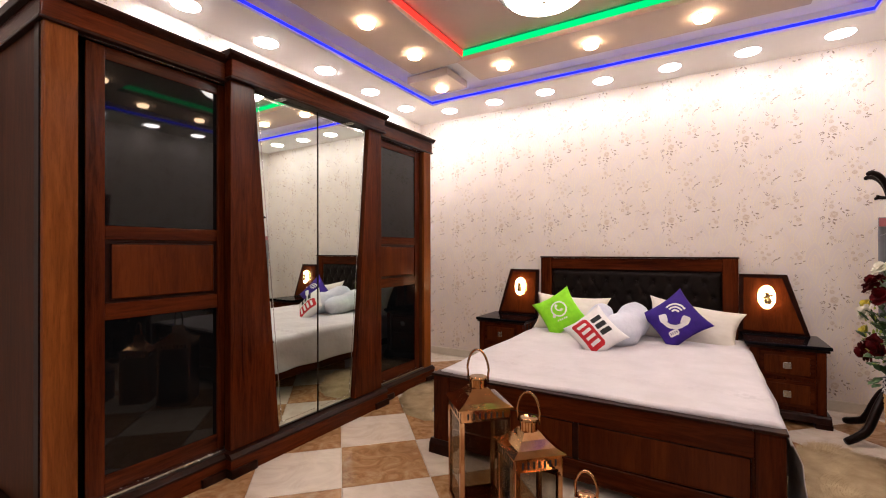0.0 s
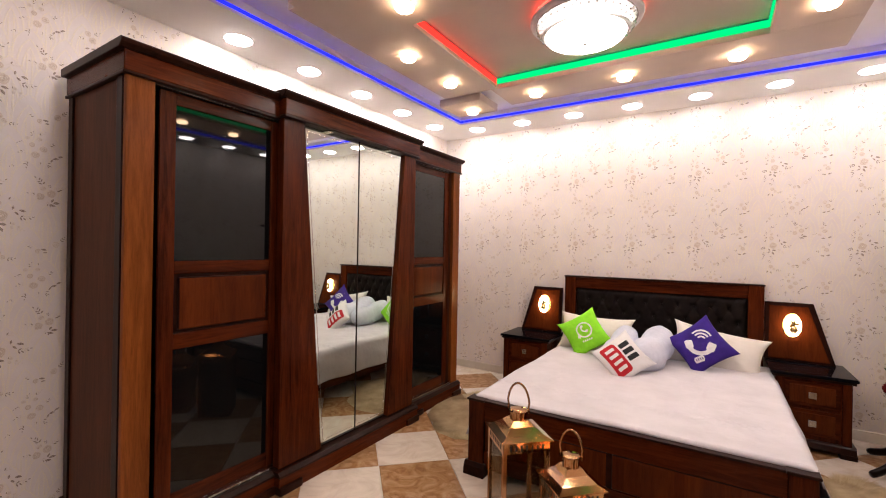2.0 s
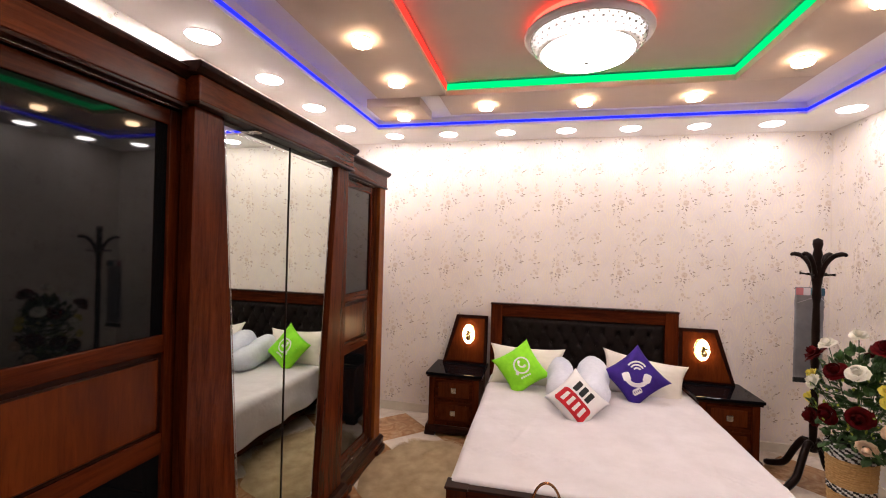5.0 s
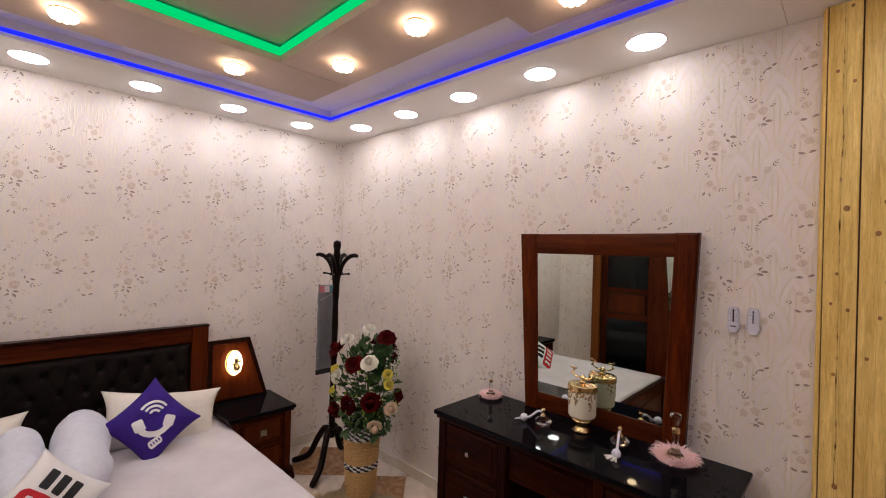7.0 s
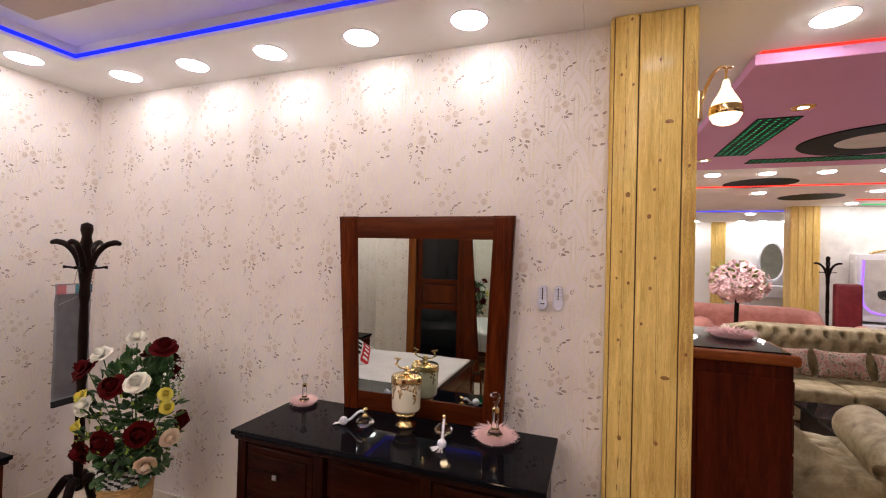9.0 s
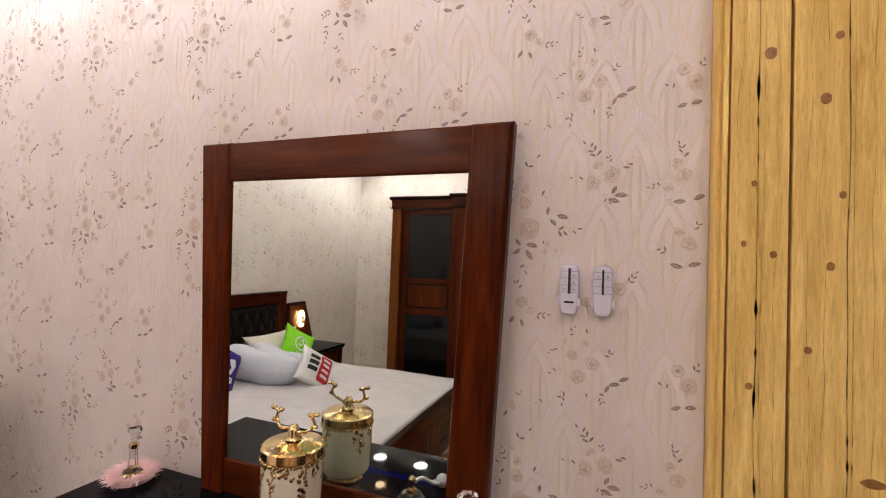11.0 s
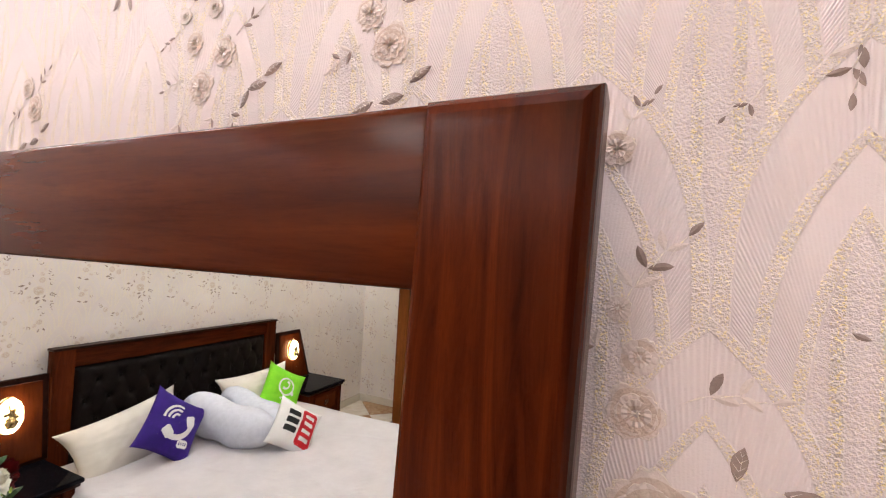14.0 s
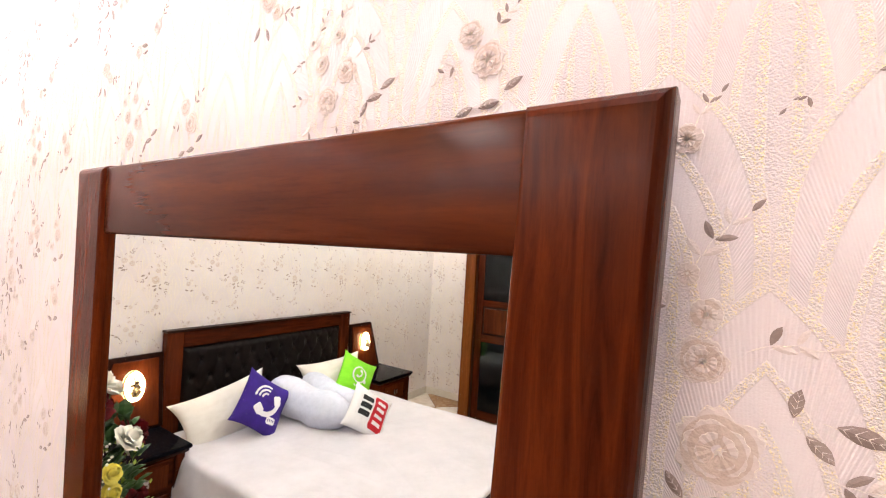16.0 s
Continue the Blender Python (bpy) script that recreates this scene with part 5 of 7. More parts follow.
coat_rack("coat_rack", "dark turned wooden coat rack in the corner", pose(1.605, 4.15, FL, 0, 0, 20))


def garment_bag():
    t = thing("garment_bag", "grey plastic garment film hanging behind the coat rack", "garment bag", (1.7, 4.42, 1.45))
    bm = bmesh.new()
    n, k = 10, 24
    g = []
    for j in range(k + 1):
        g.append([bm.verts.new((-0.105 + 0.21 * i / n, 0.012 * noise.noise(Vector((i * 0.5, j * 0.35, 2))) , -0.76 * j / k)) for i in range(n + 1)])
    for j in range(k):
        for i in range(n):
            bm.faces.new((g[j][i], g[j][i + 1], g[j + 1][i + 1], g[j + 1][i]))
    bmesh.ops.solidify(bm, geom=bm.faces[:], thickness=0.012)
    part("film", bm, GREY_BAG, t, smooth=True)
    for k, c in enumerate(((0.5, 0.16, 0.18), (0.62, 0.56, 0.58), (0.06, 0.2, 0.24), (0.02, 0.08, 0.12))):
        part("print_block", box(-0.103 + 0.051 * k, -0.053 + 0.051 * k, -0.02, -0.014, -0.065, -0.006, 0), mat("print_ink", c, 0.4), t, "printed colour block on the header")
    part("hem", box(-0.105, 0.105, -0.014, 0.004, -0.79, -0.75, 0.002), BLACK_F, t, "black weighted hem")
    part("string", tube(curve([(-0.1, -0.03, -0.13), (0.0, -0.05, -0.08), (0.03, -0.05, -0.06), (0.1, -0.04, -0.12), (0.2, -0.03, -0.18)]), 0.0016, 5), PLASTIC_W, t)
    part("hanger", tube(curve([(0, 0, -0.006), (-0.02, -0.06, 0.08), (-0.07, -0.16, 0.13)]), 0.002, 5), CHROME, t)


garment_bag()


# ---- basket of roses ----
def rose(bm, at, facing, r, rnd, mi=0):
    """A rose head: rings of cupped petals, tighter towards the heart."""
    q = Vector(facing).to_track_quat("Z", "Y").to_matrix().to_4x4()
    m = Matrix.Translation(at) @ q
    for ring, count, size, top in ((0, 6, 1.0, 0.34), (1, 6, 0.86, 0.62), (2, 6, 0.72, 0.8), (3, 5, 0.58, 0.94), (4, 5, 0.44, 1.02), (5, 4, 0.3, 1.06)):
        for k in range(count):
            a = 2 * math.pi * (k + 0.5 * ring) / count + rnd.uniform(-0.2, 0.2)
            w, tilt = 1.45 * math.pi / count, rnd.uniform(0.92, 1.1)
            rows = []
            for i in range(5):
                s = i / 4
                curl = 0.22 * max(0.0, s - 0.7) / 0.3 * (1 if ring < 3 else -0.6)
                rag = 0.05 * (i >= 3)
                rad = r * size * tilt * (0.12 + 0.76 * math.sin(s * 1.75) + curl)
                z = r * (-0.1 + (top + 0.1) * s - 0.16 * (curl > 0) * (s > 0.9))
                row = []
                for j in range(5):
                    e = (j - 2) / 2
                    g = a + w * e * (0.45 + 0.55 * min(1, s * 1.6)) * (1 if s < 0.9 else 0.8)
                    ra = rad * (1 + rag * rnd.uniform(-1.3, 1))
                    row.append(bm.verts.new(m @ Vector((ra * math.cos(g), ra * math.sin(g), z - 0.12 * r * e * e * s * s + r * rag * rnd.uniform(-1, 1.4)))))
                rows.append(row)
            for i in range(4):
                for j in range(4):
                    f = bm.faces.new((rows[i][j], rows[i][j + 1], rows[i + 1][j + 1], rows[i + 1][j]))
                    f.material_index, f.smooth = mi, True
    core = ball(0.3 * r, (0, 0, 0.5 * r), (1, 1, 1.35), 10, 8)
    for f in core.faces:
        f.smooth = True
    return join(bm, moved(core, m))


def leaf(bm, at, way, up, length, width, mi=0):
    way, up = Vector(way).normalized(), Vector(up)
    side = way.cross(up)
    if side.length < 1e-3:
        side = way.cross(Vector((1, 0, 0)))
    side.normalize()
    nrm = side.cross(way)
    p = Vector(at)
    sp = [p + way * length * t + nrm * length * 0.22 * math.sin(t * 2.6) for t in (0, 0.3, 0.65, 1.0)]
    ws = (0.06, 0.5, 0.42, 0.0)
    rows = []
    for c, w in zip(sp, ws):
        if w:
            rows.append([bm.verts.new(c - side * width * w - nrm * width * 0.12), bm.verts.new(c), bm.verts.new(c + side * width * w - nrm * width * 0.12)])
        else:
            rows.append([bm.verts.new(c)])
    for a, b in zip(rows, rows[1:]):
        for j in range(2):
            q = (a[j], a[j + 1], b[j + 1], b[j]) if len(b) == 3 else (a[j], a[j + 1], b[0])
            f = bm.faces.new(q)
            f.material_index = mi


VX, VY, VZ = 1.568, 3.672, 0.47


def basket():
    t = thing("flower_basket", "tall woven straw basket with black and white bands", "basket", (VX, VY, FL))
    H = VZ - FL
    rows = 34
    ridge, bands = bmesh.new(), (bmesh.new(), bmesh.new())
    for k in range(rows):
        z = 0.02 + (H - 0.03) * k / (rows - 1)
        r = 0.104 + 0.03 * z / H
        pts = [(r * (1 + 0.018 * math.sin(14 * a + math.pi * (k % 2))) * math.cos(a), r * (1 + 0.018 * math.sin(14 * a + math.pi * (k % 2))) * math.sin(a), z + 0.002 * math.sin(28 * a)) for a in (2 * math.pi * i / 56 for i in range(56))]
        striped = k >= rows - 6 or 13 <= k <= 15
        if not striped:
            join(ridge, tube(pts, 0.0088, 6, True))
        else:
            join(bands[k > 20], tube(pts, 0.0095, 6, True))
    part("weave", ridge, STRAW, t, "woven straw body", True)
    for band in bands:
        for f in band.faces:
            c = f.calc_center_median()
            a = math.atan2(c.y, c.x)
            f.material_index = int((a / (2 * math.pi) * 28) + c.z * 60) % 2
        part("striped_band", band, [BLACK_F, COTTON], t, "black and white woven band", True)
    part("lining", lathe([(0, 0.01), (0.1, 0.012), (0.127, H - 0.03), (0.12, H - 0.035), (0, H - 0.04)], 32), W_BLACK, t)


basket()


def bouquet():
    t = thing("rose_bouquet", "artificial bouquet of dark red, white and yellow roses in the basket", "bouquet", (VX + 0.02, VY - 0.04, VZ - 0.035))
    rnd = random.Random(11)
    right, fore = Vector((0.33, -0.945, 0)), Vector((-0.945, -0.33, 0)).normalized()
    heads = [(0.037, 1.19, "w"), (-0.124, 1.1, "w"), (0.17, 1.13, "r"), (-0.24, 1.0, "r"), (0.0, 0.95, "r"), (0.11, 0.97, "w"), (-0.155, 0.84, "w"), (0.24, 0.83, "y"), (-0.21, 0.72, "y"),
             (0.14, 0.71, "r"), (0.25, 0.66, "p"), (-0.03, 0.67, "r"), (0.155, 0.53, "p"), (-0.16, 0.61, "r"), (0.23, 0.9, "y"), (-0.2, 0.88, "y")]
    for k in range(8):
        heads.append((rnd.uniform(-0.22, 0.22), rnd.uniform(0.6, 1.1), rnd.choice("rrryp") + "b"))
    names = {"r": ("red_rose", ROSE_R), "w": ("white_rose", ROSE_W), "y": ("yellow_rose", ROSE_Y), "p": ("peach_rose", ROSE_P)}
    stems = bmesh.new()
    centre = Vector((0, 0, 0.34))
    for a, z, c in heads:
        zz = z - (VZ - 0.035)
        e = 1 - ((zz - 0.33) / 0.46) ** 2 - (a / 0.3) ** 2
        d = 0.2 * math.sqrt(max(0.02, e)) * (-1 if c[1:] else 1)
        p = right * a + fore * d + Vector((0, 0, zz))
        out = (p - centre).normalized() + Vector((0, 0, 0.3))
        if not c[1:]:
            out += fore * 0.4
        r = {"r": 0.068, "w": 0.052, "y": 0.039, "p": 0.047}[c[0]] * rnd.uniform(0.9, 1.1)
        bm = rose(bmesh.new(), p, out, r, rnd)
        nm, mm = names[c[0]]
        part(nm, bm, mm, t)
        join(stems, tube(curve([(0.02 * rnd.uniform(-1, 1), 0.02 * rnd.uniform(-1, 1), 0.0), tuple(p * 0.45), tuple(p)], 4), 0.003, 5))
    tagged(part("stem_bundle", stems, LEAF, t), kind="stuff")
    dark, pale = bmesh.new(), bmesh.new()
    for k in range(430):
        z = rnd.uniform(0.0, 0.68) * rnd.uniform(0.75, 1.0)
        rr = 0.235 * math.sqrt(max(0.04, 1 - ((z - 0.26) / 0.46) ** 2)) * rnd.uniform(0.3, 1.0)
        a = rnd.uniform(0, 2 * math.pi)
        p = Vector((rr * math.cos(a), rr * math.sin(a), z))
        out = (p - centre).normalized() + Vector((rnd.uniform(-0.6, 0.6), rnd.uniform(-0.6, 0.6), rnd.uniform(-0.3, 0.7)))
        leaf(dark, p, out, (0, 0, 1), rnd.uniform(0.045, 0.075), rnd.uniform(0.042, 0.064))
    for k in range(150):
        a = rnd.choice((0.3, 2.6, 5.0, 4.0)) + rnd.gauss(0, 0.35)
        z = rnd.uniform(0.1, 0.5)
        rr = rnd.uniform(0.17, 0.27)
        p = Vector((rr * math.cos(a), rr * math.sin(a), z))
        leaf(pale, p, p - Vector((0, 0, 0.1)) + Vector((rnd.uniform(-0.2, 0.2), rnd.uniform(-0.2, 0.2), rnd.uniform(-0.1, 0.3))), (0, 0, 1), rnd.uniform(0.018, 0.04), 0.014)
    buds = bmesh.new()
    for k in range(70):
        a, z = rnd.choice((0.0, 0.9)), rnd.uniform(0.42, 0.62)
        q = right * (0.2 + 0.07 * rnd.random()) * (1 if k % 5 else -0.8) + fore * rnd.uniform(-0.05, 0.12) + Vector((0, 0, z))
        join(buds, ball(rnd.uniform(0.003, 0.006), q, (1, 1, 1), 6, 4))
        if k % 3 == 0:
            join(buds, tube([q * 0.72, q], 0.0007, 4))
    tagged(part("filler_blossom", buds, ROSE_W, t, "tiny white filler blossom"), kind="stuff")
    tagged(part("foliage", dark, LEAF, t, "dark green rose leaves"), kind="stuff")
    tagged(part("sprig_foliage", pale, LEAF_Y, t, "yellow-green sprigs"), kind="stuff")


bouquet()


# ---- things on the dresser ----
ZD = 0.836


def feather_mat(bm, r, rnd, n=620):
    for k in range(n):
        a, l = rnd.uniform(0, 2 * math.pi), r * rnd.uniform(0.7, 1.08)
        s = r * rnd.uniform(0.15, 0.7)
        c, d = math.cos(a), math.sin(a)
        b = a + rnd.gauss(0, 0.35)
        leaf(bm, (s * c, s * d, 0.003 + rnd.uniform(0, 0.012)), (math.cos(b), math.sin(b), rnd.uniform(-0.05, 0.35)), (0, 0, 1), max(0.018, l - s), 0.003 + 0.004 * rnd.random())
    return join(bm, lathe([(0, 0.001), (r * 0.7, 0.001), (r * 0.7, 0.01), (0, 0.012)], 20))


def perfume(x, y, s):
    rnd = random.Random(int(y * 100))
    t = thing("perfume_bottle", "clear glass perfume bottle with a tall stopper", "perfume bottle", (x, y, ZD + 0.014), "perfume bottles")
    part("bottle", lathe([(0, 0), (0.03 * s, 0), (0.034 * s, 0.01), (0.018 * s, 0.03 * s), (0.014 * s, 0.055 * s), (0.013 * s, 0.1 * s), (0, 0.1 * s)], 8), CLEAR, t)
    part("collar", lathe([(0.0135 * s, 0.098 * s), (0.016 * s, 0.1 * s), (0.016 * s, 0.115 * s), (0.008 * s, 0.12 * s), (0, 0.12 * s)], 16), GOLD, t)
    part("stopper", lathe([(0, 0.118 * s), (0.008 * s, 0.12 * s), (0.011 * s, 0.135 * s), (0.024 * s, 0.165 * s), (0.02 * s, 0.175 * s), (0, 0.178 * s)], 8), CLEAR, t, "faceted glass stopper")
    part("label_plate", lathe([(0.036 * s, 0.0), (0.038 * s, 0.004), (0.03 * s, 0.012), (0.02 * s, 0.014)], 16), GOLD, t, "gold foot")
    m = thing("feather_mat", "pink feather mat under a perfume bottle", "feather mat", (x, y, ZD), "feather mats")
    tagged(part("feather_fringe", feather_mat(bmesh.new(), 0.1 * s, rnd), PINK, m), kind="stuff")


perfume(1.89, 2.715, 0.85)
perfume(1.85, 1.6, 1.15)


def atomiser(x, y, hx, hy, upright):
    t = thing("perfume_atomiser", "cut glass perfume atomiser with a white tasselled bulb", "atomiser", (x, y, ZD), "perfume atomisers")
    part("flask", lathe([(0, 0.0), (0.022, 0.0), (0.044, 0.014), (0.047, 0.026), (0.03, 0.046), (0.014, 0.05), (0, 0.05)], 10), CLEAR, t, "faceted glass flask")
    part("cap", lathe([(0.015, 0.046), (0.017, 0.056), (0.009, 0.062), (0.009, 0.078), (0.013, 0.082), (0.008, 0.092), (0, 0.094)], 16), GOLD, t, "gold spray cap", True)
    dx, dy = hx - x, hy - y
    part("hose", tube(curve([(0, 0, 0.074), (0.3 * dx, 0.3 * dy, 0.07), (0.7 * dx, 0.7 * dy, 0.03), (dx, dy, 0.02)]), 0.006, 8), PLASTIC_W, t, smooth=True)
    part("bulb", ball(0.021, (dx, dy, 0.0215), (1, 1, 1)), PLASTIC_W, t, "white squeeze bulb", True)
    bm = bmesh.new()
    rnd = random.Random(3)
    for k in range(26):
        a = rnd.gauss(0, 0.5)
        d = Vector((dx, dy, 0)).normalized()
        e = Vector((d.y, -d.x, 0))
        w = d * math.cos(a + 0.9) + e * math.sin(a + 0.9)
        join(bm, tube([Vector((dx, dy, 0.012)), Vector((dx, dy, 0.008)) + w * 0.025, Vector((dx, dy, 0.003)) + w * rnd.uniform(0.04, 0.055)], 0.0018, 4))
    part("tassel", bm, COTTON, t, "white thread tassel")


atomiser(1.743, 2.238, 1.715, 2.345, False)
atomiser(1.808, 1.842, 1.66, 1.8, True)


def canister():
    t = thing("canister", "white and gold lidded jar on a gold foot", "jar", (1.83, 2.055, ZD))
    part("foot", lathe([(0, 0), (0.05, 0), (0.055, 0.01), (0.035, 0.022), (0.03, 0.04), (0.052, 0.055), (0.056, 0.066), (0.03, 0.078), (0, 0.08)], 32), GOLD, t, smooth=True)
    part("drum", lathe([(0.03, 0.078), (0.058, 0.08), (0.068, 0.085), (0.0715, 0.094), (0.075, 0.235), (0.072, 0.24), (0, 0.24)], 72), PORCELAIN, t, "white porcelain drum")
    part("rim", lathe([(0.0755, 0.228), (0.0775, 0.232), (0.0775, 0.252), (0.073, 0.256), (0.03, 0.262), (0, 0.264)], 72), GOLD, t, "gold lid")
    rnd = random.Random(8)
    vine = bmesh.new()
    strands = [(2.2, 0.05), (2.75, 0.03), (3.15, 0.075), (3.4, 0.03), (3.75, 0.035), (4.15, 0.1), (4.6, 0.04), (2.5, 0.09), (5.2, 0.08), (0.4, 0.06), (1.4, 0.08)]
    for a0, long in strands:
        for k in range(int(long / 0.0035)):
            s = k * 0.0035
            a = a0 + rnd.gauss(0, 0.13) * (1.1 - s / (long + 0.001) * 0.8)
            z, r = 0.229 - s, rnd.uniform(0.0025, 0.0052)
            q = moved(ball(r, (0, 0, 0), (0.35, 1, 1.25), 6, 4), Matrix.Translation((0.0745 * math.cos(a), 0.0745 * math.sin(a), z)) @ Matrix.Rotation(a, 4, "Z") @ Matrix.Rotation(rnd.uniform(-0.8, 0.8), 4, "X"))
            join(vine, q)
    for k in range(60):
        a = 2 * math.pi * k / 60
        join(vine, ball(0.0034, (0.0765 * math.cos(a), 0.0765 * math.sin(a), 0.227 - 0.003 * (k % 2)), (1, 1, 1.3), 6, 4))
    part("vine", vine, GOLD, t, "gold vine ornament")
    for s in (-1, 1):
        part("branch", tube(curve([(0, 0, 0.262), (0.006 * s, 0.014 * s, 0.285), (-0.004, 0.04 * s, 0.29), (0.004, 0.058 * s, 0.308), (0, 0.052 * s, 0.328), (0, 0.066 * s, 0.335)]), 0.0042, 6), GOLD, t, smooth=True)
        for q in ((0.0, 0.066 * s, 0.335), (0.004, 0.045 * s, 0.33), (0, 0.062 * s, 0.305)):
            part("bud", ball(0.008, q, (1, 1, 0.7), 8, 6), GOLD, t, smooth=True)
    part("knop", lathe([(0.02, 0.266), (0.012, 0.276), (0.016, 0.286), (0.008, 0.3), (0, 0.302)], 16), GOLD, t, smooth=True)


PORCELAIN = mottled("white_porcelain", [(0.3, (0.68, 0.62, 0.48)), (0.7, (0.76, 0.7, 0.56))], 10, 0.2, 0.02)
canister()


# ---- lanterns at the foot of the bed ----
def lantern(x, y, w, h, label):
    """h: height of the eaves over the floor."""
    t = thing("lantern", label, "lantern", (x, y, FL), "floor lanterns")
    t.rotation_euler = (0, 0, radians(45 + 3 * x))
    a = w / 2
    part("base", box(-a, a, -a, a, 0.0, 0.03, 0.004), COPPER, t)
    for sx in (-1, 1):
        for sy in (-1, 1):
            cx, cy = sx * (a - 0.011), sy * (a - 0.011)
            part("post", box(cx - 0.011, cx + 0.011, cy - 0.011, cy + 0.011, 0.03, h - 0.05, 0.002), COPPER, t)
    for k in range(4):
        m = Matrix.Rotation(math.pi / 2 * k, 4, "Z")
        part("glass_pane", moved(box(-a + 0.02, a - 0.02, -a + 0.008, -a + 0.011, 0.03, h - 0.05, 0), m), PANE, t, "clear glass pane")
        fr = part("frieze", moved(box(-a, a, -a, -a + 0.006, h - 0.055, h, 0.001), m), COPPER, t)
        for q in range(7):
            u = (q - 3) * w * 0.115
            part("slot", moved(box(u - 0.004, u + 0.004, -a - 0.0012, -a + 0.001, h - 0.042, h - 0.014, 0), m), BLACK_F, fr)
    bm = bmesh.new()
    rings = []
    for r, z in ((a + 0.012, h), (a + 0.012, h + 0.006), (a * 0.8, h + 0.022), (a * 0.52, h + 0.05), (a * 0.34, h + 0.075)):
        rings.append([bm.verts.new((r * sx, r * sy, z)) for sx, sy in ((-1, -1), (1, -1), (1, 1), (-1, 1))])
    for p, q in zip(rings, rings[1:]):
        for k in range(4):
            bm.faces.new((p[k], p[(k + 1) % 4], q[(k + 1) % 4], q[k]))
    bm.faces.new(rings[-1])
    bm.faces.new(rings[0][::-1])
    part("roof", bm, COPPER, t, "flared metal roof")
    r = a * 0.36
    part("chimney", lathe([(r, h + 0.055), (r, h + 0.1), (r * 1.06, h + 0.115), (r * 1.06, h + 0.122), (r * 0.9, h + 0.126), (0, h + 0.122)], 24), COPPER, t, smooth=True)
    hh = 1.0 * w * 0.62
    pts = [(r * 1.12 * math.cos(b) * (1.12 if 0.3 < b < 2.84 else 1), 0, h + 0.105 + hh * max(0.0, math.sin(b)) ** 0.8) for b in (math.pi * k / 20 for k in range(21))]
    pts = [(p[0] * 0.8, -p[0] * 0.8, p[2]) for p in pts]
    part("handle", tube(pts, 0.0055, 8), COPPER, t, smooth=True)


lantern(-0.44, 2.13, 0.25, 0.52, "tall rose-gold metal lantern with glass sides, on the floor")
lantern(-0.115, 1.97, 0.21, 0.43, "medium rose-gold metal lantern with glass sides, on the floor")
lantern(0.17, 1.79, 0.165, 0.27, "small rose-gold metal lantern with glass sides, on the floor")


# ---- fur rugs ----
def fur_rug(name, cx, cy, rx, ry, seed):
    t = thing(name, "beige long-haired fur rug beside the bed", "rug", (cx, cy, FL), "fur rugs")
    rnd = random.Random(seed)

    def edge(a):
        return 1 + 0.16 * noise.noise(Vector((2 * math.cos(a) + seed, 2 * math.sin(a), 0))) + 0.05 * noise.noise(Vector((6 * math.cos(a), 6 * math.sin(a), seed)))

    bm = bmesh.new()
    rings = []
    for k, f in enumerate((0.0001, 0.3, 0.6, 0.85, 0.97, 1.0)):
        z = (0.016, 0.018, 0.016, 0.014, 0.01, 0.001)[k]
        rings.append([bm.verts.new((f * rx * edge(a) * math.cos(a), f * ry * edge(a) * math.sin(a), z)) for a in (2 * math.pi * i / 60 for i in range(60))])
    for p, q in zip(rings, rings[1:]):
        for i in range(60):
            bm.faces.new((p[i], p[(i + 1) % 60], q[(i + 1) % 60], q[i]))
    part("hide", bm, FUR, t, smooth=True)
    v, f = [], []
    for k in range(15000):
        a, s = rnd.uniform(0, 2 * math.pi), math.sqrt(rnd.random())
        x, y = s * rx * edge(a) * math.cos(a), s * ry * edge(a) * math.sin(a)
        d = 6.0 * noise.noise(Vector((x * 2.2, y * 2.2, seed)))
        l = rnd.uniform(0.02, 0.045)
        ux, uy = math.cos(d) * l, math.sin(d) * l
        n = len(v)
        v += [(x - uy * 0.05, y + ux * 0.05, 0.01), (x + uy * 0.05, y - ux * 0.05, 0.01), (x + ux, y + uy, rnd.uniform(0.016, 0.034))]
        f.append((n, n + 1, n + 2))
    me = bpy.data.meshes.new("fur")
    me.from_pydata(v, [], f)
    me.materials.append(FUR)
    ob = new("fur", me)
    ob.parent = t
    tagged(ob, kind="stuff")


fur_rug("fur_rug", -1.32, 3.5, 0.5, 0.62, 3)
fur_rug("fur_rug", 1.3, 3.15, 0.48, 0.72, 8)


# ---- embossed wallpaper ----
PW, PH = 0.572, 0.68          # one repeat of the flowers


